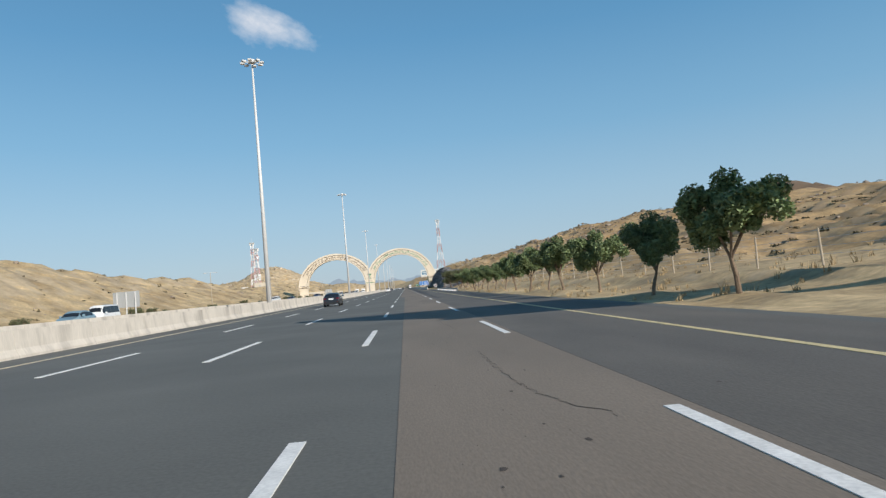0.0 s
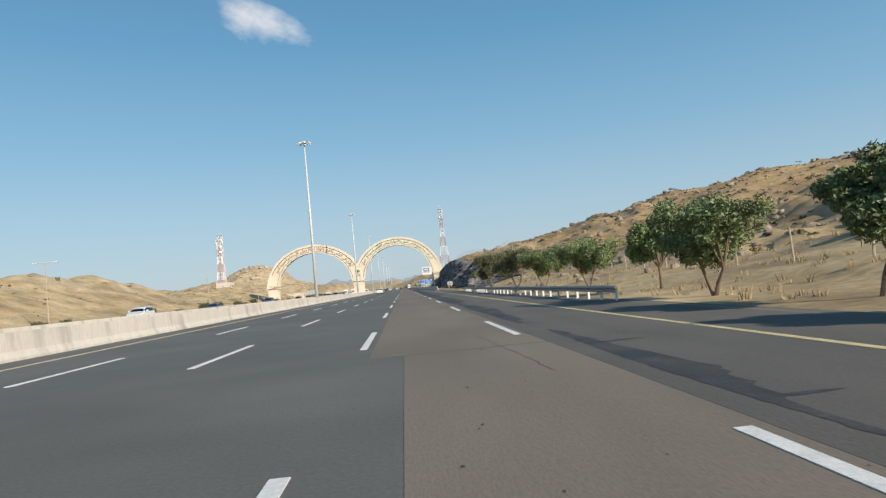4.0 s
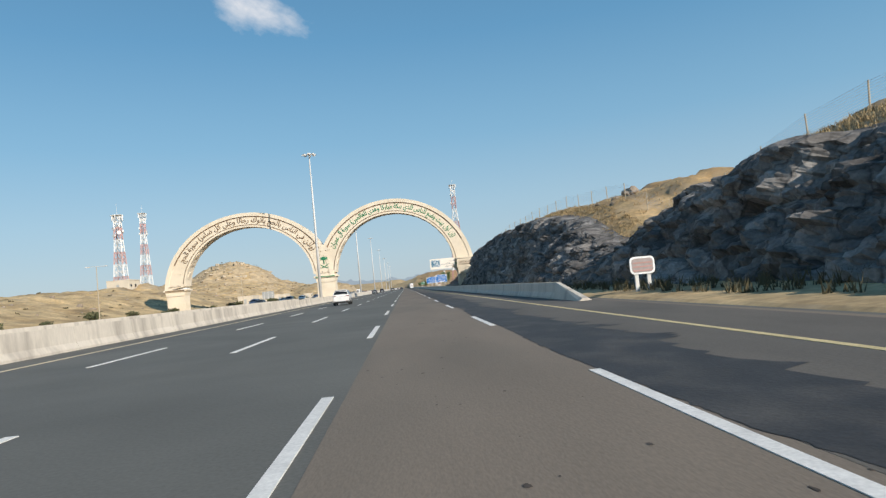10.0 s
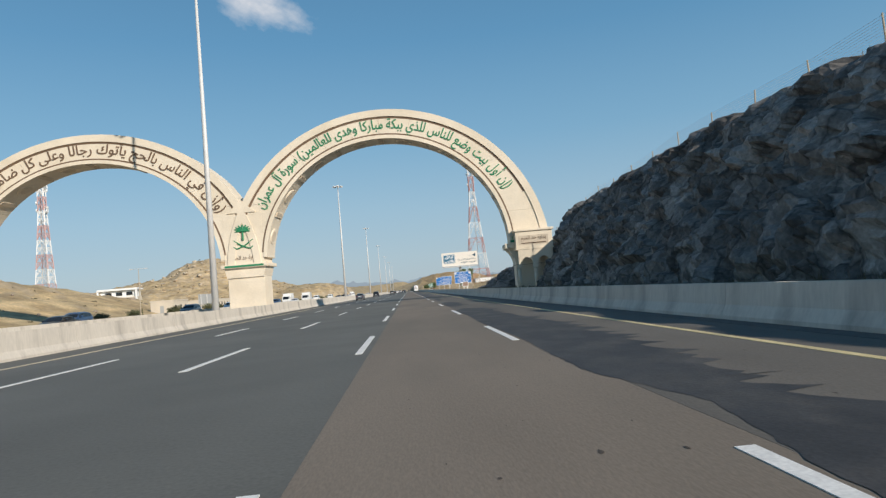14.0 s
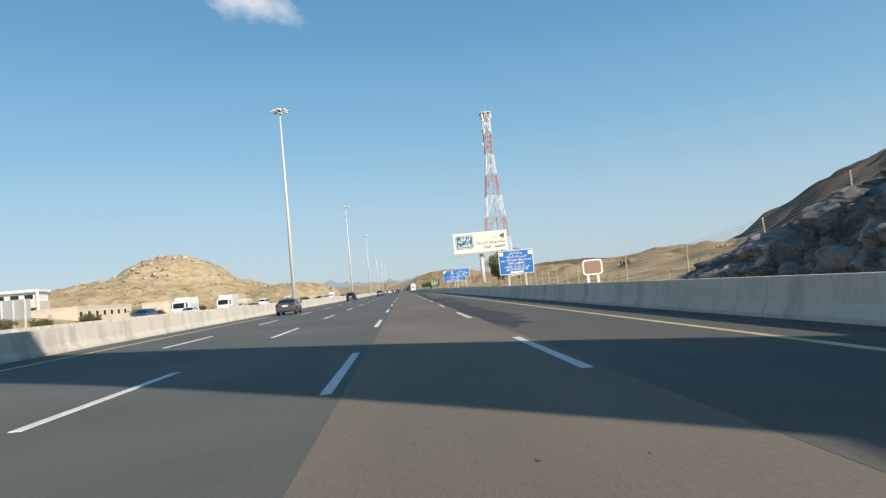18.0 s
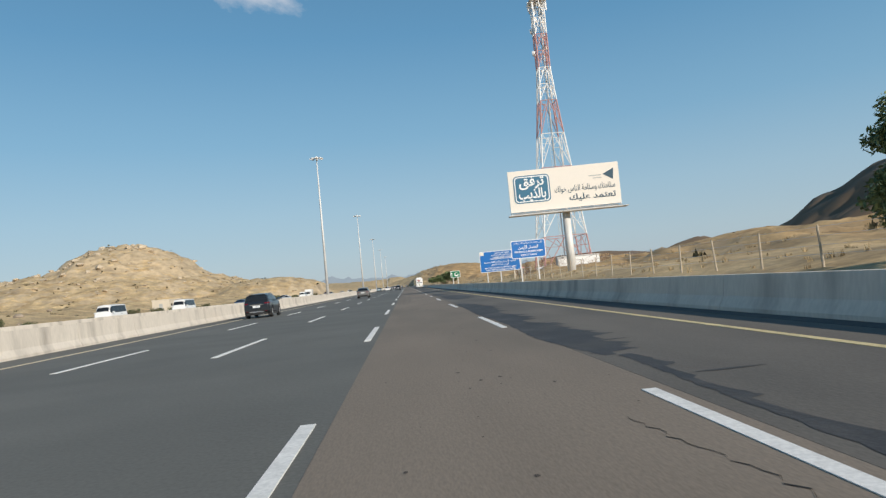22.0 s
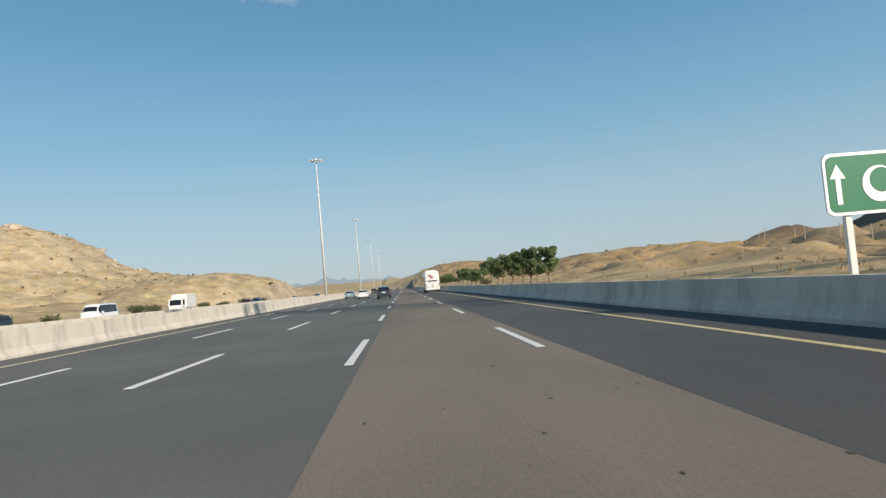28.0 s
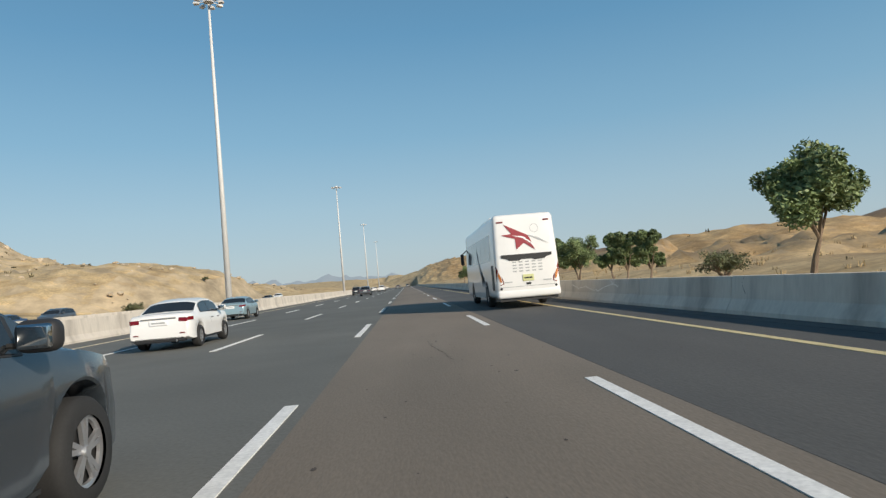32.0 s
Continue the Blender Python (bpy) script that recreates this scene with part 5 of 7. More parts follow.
wire_fence([(20, 10), (20.5, 120), (25, 165), (27.5, 198), (27, 225)], 5.2, "wire fence on pale wooden posts along the hillside")
wire_fence([(27, 225), (28, 262), (26.5, 300), (26, 340), (26, 385), (22, 408), (15.5, 425)], 5.2, "tall wire net fence along the top of the rock cutting", 1.8, 9)
wire_fence([(15.5, 425), (17.5, 460), (18.5, 560), (24, 588), (44, 640), (66, 700), (76, 760)], 4.2, "wire fence on pale wooden posts behind the barrier")

# ---- guard rail ----
rail = thing("guard_rail", pose(0, 0, 0), "galvanised steel guard rail on white posts", "guard rail", kind="structure")
prof = [(0.0, 0.46), (-0.07, 0.50), (-0.07, 0.56), (0.0, 0.60), (-0.07, 0.64), (-0.07, 0.70), (0.0, 0.74), (0.02, 0.74), (-0.045, 0.70), (-0.045, 0.645), (0.025, 0.60), (-0.045, 0.555), (-0.045, 0.505), (0.02, 0.46)]
for i in range(17):
    y0 = 106 + i * 4
    bm = bmesh.new()
    prism(bm, prof, 0, 4.02)
    b = part("beam", bm, RAIL, rail)
    b.location = (8.3, y0, -0.12)
    p = part("post", bx(0.03, 0.13, -0.055, 0.055, -0.5, 0.64), WHITE, rail)
    p.location = (8.3, y0 + 0.3, -0.12)
    k = part("post", bx(0.03, 0.13, -0.055, 0.055, -0.5, 0.64), WHITE, rail)
    k.location = (8.3, y0 + 2.3, -0.12)


# ---- trees ----
def tree_mesh(seed, h, spread, leaf, n_leaf, multi=1, low=0.29):
    """Trunk with limbs, and a crown of small leaf blades in uneven clumps."""
    rng = random.Random(seed)
    wood, crown = bmesh.new(), bmesh.new()
    tips = []
    for s in range(multi):
        lean = rng.uniform(-0.25, 0.25) + (0 if multi == 1 else (s - (multi - 1) / 2) * 0.5)
        p = Vector((0.1 * s, 0, 0))
        fork = Vector((p.x + lean * h * 0.35, rng.uniform(-0.2, 0.2), h * low))
        mid = p.lerp(fork, 0.5) + Vector((rng.uniform(-0.08, 0.08), rng.uniform(-0.08, 0.08), 0))
        rod(wood, p, mid, 0.15, 0.12, 8)
        rod(wood, mid, fork, 0.12, 0.09, 8)
        for k in range(6):
            a = k * 1.047 + rng.uniform(-0.4, 0.4)
            r = spread * rng.uniform(0.45, 0.95)
            end = Vector((fork.x + r * math.cos(a), r * math.sin(a), h * rng.uniform(low + 0.13, 0.95)))
            elbow = fork.lerp(end, 0.5) + Vector((0, 0, 0.15 * h * rng.random()))
            rod(wood, fork, elbow, 0.07, 0.045, 6)
            rod(wood, elbow, end, 0.045, 0.015, 5)
            tips += [(end, rng.uniform(0.55, 0.95)), (elbow, rng.uniform(0.5, 0.8))]
            for j in range(4):
                q = elbow.lerp(end, rng.random()) + Vector((rng.uniform(-1, 1), rng.uniform(-1, 1), rng.uniform(-0.4, 0.8))) * spread * 0.36
                rod(wood, elbow, q, 0.02, 0.008, 4)
                tips.append((q, rng.uniform(0.35, 0.75)))
        tips.append((Vector((fork.x, 0, h * 0.93)), 0.7))
    verts, faces = [], []
    total = sum(r ** 2 for _, r in tips)
    for c, r in tips:
        r = r * spread * 0.40
        for _ in range(int(n_leaf * (r / (spread * 0.42)) ** 2 / total) + 1):
            d = Vector((rng.gauss(0, 1), rng.gauss(0, 1), rng.gauss(0, 0.8))).normalized() * r * rng.random() ** 0.45
            o = c + d
            if o.z < h * (low - 0.05):
                continue
            u = Vector((rng.gauss(0, 1), rng.gauss(0, 1), rng.gauss(0, 0.7))).normalized()
            v = u.cross(Vector((rng.gauss(0, 1), rng.gauss(0, 1), rng.gauss(0, 1)))).normalized()
            s = leaf * rng.uniform(0.6, 1.4)
            i = len(verts)
            verts += [o - u * s, o + v * s * 0.45, o + u * s, o - v * s * 0.45]
            faces.append((i, i + 1, i + 2, i + 3))
    me = bpy.data.meshes.new("crown")
    me.from_pydata([tuple(v) for v in verts], [], faces)
    return mesh_of(wood, "trunk", BARK), me


TREES = []
for sd, h, sp, nl, leafm, multi in ((1, 5.5, 2.6, 7000, LEAF, 1), (2, 5.1, 2.3, 6200, LEAF, 1), (3, 5.6, 2.7, 7000, LEAF, 2), (4, 5.0, 2.5, 4600, LEAF_DRY, 2), (5, 3.3, 0.66, 2600, LEAF, 1), (6, 6.0, 3.0, 12000, LEAF, 2), (7, 1.7, 1.2, 1500, LEAF_DRY, 3), (8, 5.4, 1.9, 8000, LEAF, 1)):
    wood, crown = tree_mesh(sd, h, sp, 0.115 if sd not in (5, 7) else 0.08, int(3.0 * nl), multi, 0.56 if sd == 5 else 0.22 if sd == 8 else 0.14 if sd == 6 else 0.29)
    crown.materials.append(leafm)
    TREES.append((wood, crown))


def tree(kind, x, y, turn, scale, label, name="tree", group="roadside trees"):
    x = S * x
    t = thing(name, pose(x, y, ground_z(x, y) - 0.05, 0, 0, turn) @ Matrix.Scale(S * scale, 4), label, "tree" if name == "tree" else "bush", group)
    part("trunk", TREES[kind][0], None, t)
    part("crown", TREES[kind][1], None, t)
    return t


rng = random.Random(7)
for y in (20.0, 27.3, 36.6, 43.6, 50.5, 57.3, 64.5, 72, 80, 88, 95, 103):
    k = rng.choice((0, 1, 2, 0)) if y > 25 else 0
    tree(k, 12.4 + rng.uniform(-0.2, 0.4), y, rng.uniform(0, 360), (rng.uniform(0.72, 0.80) if y < 70 else rng.uniform(0.62, 0.74)) if y > 25 else 0.82, "leafy green street tree with a thin trunk on the sandy verge")
for x, y, k, s in ((14.3, 112, 0, 0.75), (14.6, 125.5, 2, 0.68), (14.7, 140.4, 2, 0.70), (14.7, 155.5, 3, 0.95), (13.4, 169, 3, 1.0), (12.4, 180.0, 4, 1.0)):
    tree(k, x, y, rng.uniform(0, 360), s, "dusty small-leaved tree on the stony verge" if k == 3 else "leafy green tree on the stony verge")
tree(5, 18.9, 480.7, 40, 1.0, "broad dense green tree with two trunks behind the barrier")
for y, k, s in ((662.4, 7, 0.92), (668, 7, 1.0), (671.6, 7, 0.95), (676, 7, 1.0), (686.6, 7, 1.0), (694.6, 0, 1.08), (700.5, 7, 0.98), (708.2, 0, 1.15), (715.2, 6, 0.95), (724, 7, 0.72), (727.5, 7, 0.76), (731, 7, 0.8), (741, 2, 0.85), (749, 7, 1.0), (758, 0, 0.85), (767, 7, 1.0), (800, 0, 0.9), (812, 7, 1), (830, 2, 0.9), (850, 0, 0.9)):
    tree(k, 16.8 + rng.uniform(-0.2, 0.4), y, rng.uniform(0, 360), 0.86 * s, "upright leafy green tree behind the concrete barrier" if k == 7 else "small round green sapling behind the barrier" if k == 6 else "broad leafy green tree behind the concrete barrier")
for i in range(60):
    y = 40 + i * 14 + rng.uniform(-5, 5)
    if 360 < y < 385:
        continue
    tree(6, -57.5 - rng.uniform(0, 5), y, rng.uniform(0, 360), rng.uniform(0.6, 1.5), "dusty grey-green bush beside the opposite carriageway", "bush", "desert bushes")


# ---- boulders ----
def boulder_mesh(seed):
    rng = random.Random(seed)
    bm = bmesh.new()
    bmesh.ops.create_icosphere(bm, subdivisions=2, radius=1.0)
    cuts = [(Vector((rng.gauss(0, 1), rng.gauss(0, 1), rng.gauss(0, 1))).normalized(), rng.uniform(0.55, 0.85)) for _ in range(9)]
    for v in bm.verts:
        for n, d in cuts:
            over = v.co.dot(n) - d
            if over > 0:
                v.co -= n * over
        v.co *= 1 + 0.06 * noise.noise(v.co * 3 + Vector((seed, 0, 0)))
    return mesh_of(bm, "boulder", BOULDER)


BOULDERS = [boulder_mesh(s) for s in range(5)]
OUTCROPS = [boulder_mesh(s) for s in range(5, 8)]
for me in OUTCROPS:
    me.materials[0] = PALE_ROCK
rng = random.Random(31)


def boulder(x, y, r):
    x, r = S * x, S * r
    b = new("boulder", rng.choice(BOULDERS))
    b.matrix_world = pose(x, y, ground_z(x, y) + 0.2 * r, 0, 0, rng.uniform(0, 360)) @ Matrix.Diagonal((r * rng.uniform(0.8, 1.3), r * rng.uniform(0.8, 1.3), r * rng.uniform(0.5, 0.9), 1))
    return tagged(b, "weathered brown boulder lying on the dry hillside", "boulder", "hillside boulders")


for _ in range(190):
    y = rng.uniform(110, 262)
    boulder(rng.uniform(30 if y > 190 else 26, 115), y, 0.25 + 0.9 * rng.random() ** 3)
for _ in range(30):
    boulder(rng.uniform(30, 40), rng.uniform(285, 332), rng.uniform(0.4, 1.2))
for _ in range(24):
    boulder(rng.uniform(25, 32), rng.uniform(270, 372), rng.uniform(0.25, 0.6))
boulder(28.5, 330, 1.0)
boulder(28.0, 172, 0.9)
for _ in range(26):
    boulder(rng.uniform(12, 22), rng.uniform(120, 184), rng.uniform(0.15, 0.5))

def scattered(name, spots, meshes, label, seed):
    """Many rocks too far off to count, in one mesh."""
    rng = random.Random(seed)
    spots = [(S * x, y, S * r) for x, y, r in spots]
    zs = land(np.array([p[0] for p in spots]), np.array([p[1] for p in spots]))
    vs, fs, base = [], [], 0
    for (x, y, r), z in zip(spots, zs):
        me = rng.choice(meshes)
        co = np.array([v.co[:] for v in me.vertices])
        a = rng.uniform(0, 6.28)
        co = co * np.array([rng.uniform(0.8, 1.4), rng.uniform(0.8, 1.3), rng.uniform(0.4, 0.8)]) * r
        co = np.stack([co[:, 0] * math.cos(a) - co[:, 1] * math.sin(a) + x, co[:, 0] * math.sin(a) + co[:, 1] * math.cos(a) + y, co[:, 2] + z + 0.1 * r], -1)
        vs += co.tolist()
        fs += [tuple(base + i for i in p.vertices) for p in me.polygons]
        base += len(co)
    me = bpy.data.meshes.new(name)
    me.from_pydata(vs, [], fs)
    me.materials.append(meshes[0].materials[0])
    return tagged(new(name, me), label, "rocks", kind="stuff")


spots = [(-206 + rng.gauss(0, 20), 895 + rng.gauss(0, 26), rng.uniform(1.0, 3.4)) for _ in range(80)]
spots += [(-rng.uniform(130, 330), rng.uniform(790, 990), 0.4 + 1.6 * rng.random() ** 2) for _ in range(340)]
spots += [(-rng.uniform(95, 230), rng.uniform(960, 1230), 0.5 + 2.0 * rng.random() ** 2) for _ in range(220)]
spots += [(-rng.uniform(62, 138), rng.uniform(790, 965), 0.2 + 0.9 * rng.random() ** 2) for _ in range(300)]
scattered("hilltop_rocks", spots, OUTCROPS, "pale rock outcrops strewn over the far hills", 5)
spots = [(-rng.uniform(66, 190), rng.uniform(60, 620), 0.2 + 0.9 * rng.random() ** 3) for _ in range(420)]
spots += [(rng.uniform(24, 110), rng.uniform(60, 262), 0.15 + 0.5 * rng.random() ** 2) for _ in range(420)]
spots += [(rng.uniform(48, 118), rng.uniform(150, 262), 0.12 + 0.55 * rng.random() ** 2) for _ in range(1700)]
scattered("hillside_stones", spots, BOULDERS, "small weathered stones strewn over the dry slopes", 6)

# ---- dry grass tufts near the road ----
def tufts(name, spots, seed, label, material, fat=1.0):
    rng = random.Random(seed)
    verts, faces = [], []
    spots = [(S * x, y, S * r) for x, y, r in spots]
    zs = land(np.array([p[0] for p in spots]), np.array([p[1] for p in spots])).tolist()
    for (x, y, s), z in zip(spots, zs):
        for _ in range(9):
            a, l = rng.uniform(0, 6.28), s * rng.uniform(0.6, 1.2)
            dx, dy = math.cos(a) * 0.03 * fat ** 2, math.sin(a) * 0.03 * fat ** 2
            lx, ly = rng.uniform(-0.5, 0.5) * l, rng.uniform(-0.5, 0.5) * l
            i = len(verts)
            ox, oy = x + rng.uniform(-0.15, 0.15) * fat, y + rng.uniform(-0.15, 0.15) * fat
            verts += [(ox - dx, oy - dy, z - 0.03), (ox + dx, oy + dy, z - 0.03), (ox + lx, oy + ly, z + l)]
            faces.append((i, i + 1, i + 2))
    me = bpy.data.meshes.new(name)
    me.from_pydata(verts, [], faces)
    me.materials.append(material)
    return tagged(new(name, me), label, "grass", kind="stuff")


rng = random.Random(77)
spots = [(rng.uniform(10.5, 30), rng.uniform(20, 205), rng.uniform(0.15, 0.45)) for _ in range(900)]
spots += [(rng.uniform(21.6, 34), rng.uniform(205, 405), rng.uniform(0.2, 0.5)) for _ in range(1100)]
spots += [(rng.uniform(21.6, 25.5), rng.uniform(205, 405), rng.uniform(0.15, 0.4)) for _ in range(5000)]
spots += [(rng.uniform(11, 40), rng.uniform(410, 760), rng.uniform(0.15, 0.4)) for _ in range(1300)]
tufts("dry_grass", spots, 3, "tufts of dry golden grass on the verge", STRAW)
spots = [(rng.uniform(11.8, 17), rng.uniform(206, 402), rng.uniform(0.2, 0.65)) for _ in range(2200)]
tufts("verge_scrub", spots, 4, "dark olive scrub along the foot of the rock face", SCRUB)
spots = []
for _ in range(1500):
    x, y = (-rng.uniform(64, 170), rng.uniform(20, 640)) if rng.random() < 0.5 else (rng.uniform(26, 110), rng.uniform(40, 265))
    spots.append((x, y, 0.16 + 0.4 * rng.random() ** 3))
for _ in range(900):
    spots.append((rng.uniform(28, 115), rng.uniform(60, 262), 0.12 + 0.2 * rng.random() ** 2))
for _ in range(900):
    spots.append((-rng.uniform(90, 330), rng.uniform(720, 1230), 0.4 + 1.2 * rng.random() ** 3))
for _ in range(500):
    spots.append((rng.uniform(26, 260), rng.uniform(430, 1150), 0.3 + 0.9 * rng.random() ** 3))
tufts("hill_scrub", spots, 5, "sparse dark scrub dotted over the dry hills", SCRUB, 3.0)

# ---- low buildings and lamp posts beyond the opposite carriageway ----
def low_house(x, y, w, d, h, label):
    b = thing("low_building", pose(S * x, y, ground_z(S * x, y)) @ Matrix.Scale(S, 4), label, "building", "low buildings")
    part("wall", bx(-w / 2, w / 2, -d / 2, d / 2, -0.5, h, 0.03), PLASTER, b)
    part("parapet", bx(-w / 2 - 0.1, w / 2 + 0.1, -d / 2 - 0.1, d / 2 + 0.1, h, h + 0.35, 0.03), PLASTER, b)
    for i in range(max(1, int(d / 4))):
        y0 = -d / 2 + 1.2 + i * 4
        wdw = part("window", bx(w / 2 - 0.05, w / 2 + 0.02, y0, y0 + 1.2, 1.0, 2.1), DARK_GLASS, b)
        part("sill", bx(w / 2 - 0.02, w / 2 + 0.08, y0 - 0.1, y0 + 1.3, 0.9, 1.0), PLASTER, wdw)
    part("door", bx(-0.5, 0.5, -d / 2 - 0.03, -d / 2 + 0.02, 0, 2.1), GREY_METAL, b)


low_house(-80, 523, 12, 30, 3.0, "long low cream building with a flat roof")
low_house(-66, 452, 6, 12, 3.2, "low cream building with a flat roof beside the road")
low_house(-104, 425, 8, 10, 3.4, "small cream building at the foot of the mast")
low_house(-75, 560, 8, 14, 3.2, "low plastered building beside the opposite carriageway")
low_house(-72, 640, 5, 10, 3.0, "small cream roadside building")

def depot(x, y):
    """A pale two-storey block with a deep roof slab, a recessed upper gallery and dark ground-floor openings."""
    z = ground_z(x, y)
    h = 14.6 - z
    b = thing("depot_building", pose(x, y, z, 0, 0, 8), "pale two-storey depot building with a broad white roof slab", "building", "low buildings")
    part("wall", bx(-9, 9, -4, 8, 0, h * 0.58, 0.05), PLASTER, b, "cream plaster wall")
    part("upper_wall", bx(-8.4, 8.4, -3.2, 8, h * 0.58, h - 1.0, 0.05), WHITE, b, "white upper storey")
    part("roof", bx(-9.6, 9.6, -5, 8.6, h - 1.0, h, 0.08), WHITE, b, "white roof slab")
    for px in (-9.2, 9.2):
        part("column", bx(px - 0.4, px + 0.4, -4.9, -4.1, 0, h - 1.0, 0.05), WHITE, b)
    for px in (-4.5, 0.6, 5.6):
        part("opening", bx(px - 1.9, px + 1.9, -4.05, -3.98, 0.2, h * 0.30), DARK_GLASS, b, "dark ground-floor opening")
        win = part("window", bx(px - 1.5, px + 1.5, -3.27, -3.18, h * 0.66, h * 0.82), DARK_GLASS, b)
        part("sill", bx(px - 1.7, px + 1.7, -3.4, -3.18, h * 0.645, h * 0.66), PLASTER, win)
    part("canopy", bx(-9.2, 9.2, -6.2, -4, h * 0.33, h * 0.37, 0.03), GREY_METAL, b, "grey canopy")
    return b


depot(-150, 640)
for y in (180, 260, 320, 420):
    lp = thing("lamp_post", site(pose(-59.5, y, 0)), "tall thin double-armed lamp post beside the opposite carriageway", "street lamp", "double lamp posts")
    bm = bmesh.new()
    rod(bm, (0, 0, 0), (0, 0, 11), 0.12, 0.07)
    part("pole", bm, WOODPOST, lp)
    bm = bmesh.new()
    rod(bm, (-1.6, 0, 11.1), (1.6, 0, 11.1), 0.05, seg=6)
    part("arm", bm, GALV, lp)
    for x in (-1.7, 1.7):
        part("lamp_head", bx(x - 0.4, x + 0.4, -0.12, 0.12, 11.0, 11.16, 0.04), GALV, lp)

# ---- cloud ----
def cloud():
    m = bpy.data.materials.new("glowing_cloud")
    m.use_nodes = True
    nt = m.node_tree
    n, l = nt.nodes, nt.links
    n.remove(n["Principled BSDF"])
    tc = n.new("ShaderNodeTexCoord")
    no = n.new("ShaderNodeTexNoise")
    no.inputs["Scale"].default_value, no.inputs["Detail"].default_value, no.inputs["Roughness"].default_value = 2.6, 8, 0.58
    mp = n.new("ShaderNodeMapping")
    mp.inputs["Scale"].default_value = (1.0, 0.5, 1.0)
    mp.inputs["Location"].default_value = (3.3, 0.4, 0)
    l.new(tc.outputs["Object"], mp.inputs[0])
    l.new(mp.outputs[0], no.inputs["Vector"])
    ln = n.new("ShaderNodeVectorMath")
    ln.operation = "LENGTH"
    l.new(tc.outputs["Object"], ln.inputs[0])
    fall = n.new("ShaderNodeMapRange")
    fall.inputs[1].default_value, fall.inputs[2].default_value, fall.inputs[3].default_value, fall.inputs[4].default_value = 0.05, 0.95, 0.30, -0.50
    l.new(ln.outputs["Value"], fall.inputs[0])
    ad = n.new("ShaderNodeMath")
    l.new(no.outputs["Fac"], ad.inputs[0])
    l.new(fall.outputs[0], ad.inputs[1])
    dens = n.new("ShaderNodeMapRange")
    dens.inputs[1].default_value, dens.inputs[2].default_value, dens.inputs[3].default_value, dens.inputs[4].default_value = 0.42, 0.85, 0.0, 0.85
    l.new(ad.outputs[0], dens.inputs[0])
    # the cloud's sunlit white is painted as a glow on the flat sheet
    tr, em, mx = n.new("ShaderNodeBsdfTransparent"), n.new("ShaderNodeEmission"), n.new("ShaderNodeMixShader")
    em.inputs["Color"].default_value, em.inputs["Strength"].default_value = (0.80, 0.82, 0.86, 1), 1.0
    l.new(dens.outputs[0], mx.inputs[0])
    l.new(tr.outputs[0], mx.inputs[1])
    l.new(em.outputs[0], mx.inputs[2])
    l.new(mx.outputs[0], n["Material Output"].inputs[0])
    bm = bmesh.new()
    bmesh.ops.create_grid(bm, x_segments=12, y_segments=8, size=1.0)
    c = new("cloud", mesh_of(bm, "cloud", m))
    d = 3600
    c.matrix_world = look((-0.184 * d, d, 0.419 * d), (0, 0, 0)) @ pose(0, 0, 0, 0, 0, 24) @ Matrix.Diagonal((-640, 205, 1, 1))
    c.visible_shadow = False
    return tagged(c, "small thin white cloud in the blue sky", "cloud", kind="structure")


cloud()

# ---- vehicles ----
def car_paint(name, color, metal=0.0, rough=0.3):
    m = mat(name, color, rough, metal=metal, spread=0.02, scale=3, fine=80)
    b = m.node_tree.nodes["Principled BSDF"]
    b.inputs["Coat Weight"].default_value = 0.6
    b.inputs["Coat Roughness"].default_value = 0.08
    return m


TYRE = mat("tyre_rubber", (0.022, 0.022, 0.022), 0.85, spread=0.1)
ALLOY = mat("alloy_rim", (0.55, 0.55, 0.56), 0.35, metal=0.8, spread=0.05)
PLASTIC = mat("black_plastic", (0.025, 0.025, 0.026), 0.55, spread=0.05)
AMBER = mat("amber_lens", (0.55, 0.20, 0.06), 0.2, spread=0.02)
TAIL = mat("red_tail_lens", (0.17, 0.008, 0.012), 0.15, spread=0.02)
LENS = mat("clear_lens", (0.75, 0.77, 0.80), 0.15, spread=0.02)
GLASS = mat("tinted_car_glass", (0.018, 0.021, 0.024), 0.06, spread=0.0)
MIRROR = mat("mirror_glass", (0.55, 0.57, 0.58), 0.05, metal=1.0, spread=0.0)
CHROME = mat("chrome_trim", (0.75, 0.75, 0.76), 0.15, metal=1.0, spread=0.0)
PAINTS = {"white": car_paint("white_car_paint", (0.80, 0.79, 0.77)), "black": car_paint("black_car_paint", (0.012, 0.014, 0.018)), "silver": car_paint("grey_metallic_paint", (0.20, 0.195, 0.18), 0.4, 0.35),
          "grey": car_paint("dark_grey_paint", (0.09, 0.10, 0.11), 0.3), "teal": car_paint("pale_teal_paint", (0.28, 0.40, 0.45), 0.3), "slate": car_paint("slate_blue_paint", (0.040, 0.050, 0.060), 0.15, 0.22),
          "red": car_paint("dark_red_paint", (0.16, 0.02, 0.03)), "blue": car_paint("dark_blue_paint", (0.03, 0.06, 0.13))}


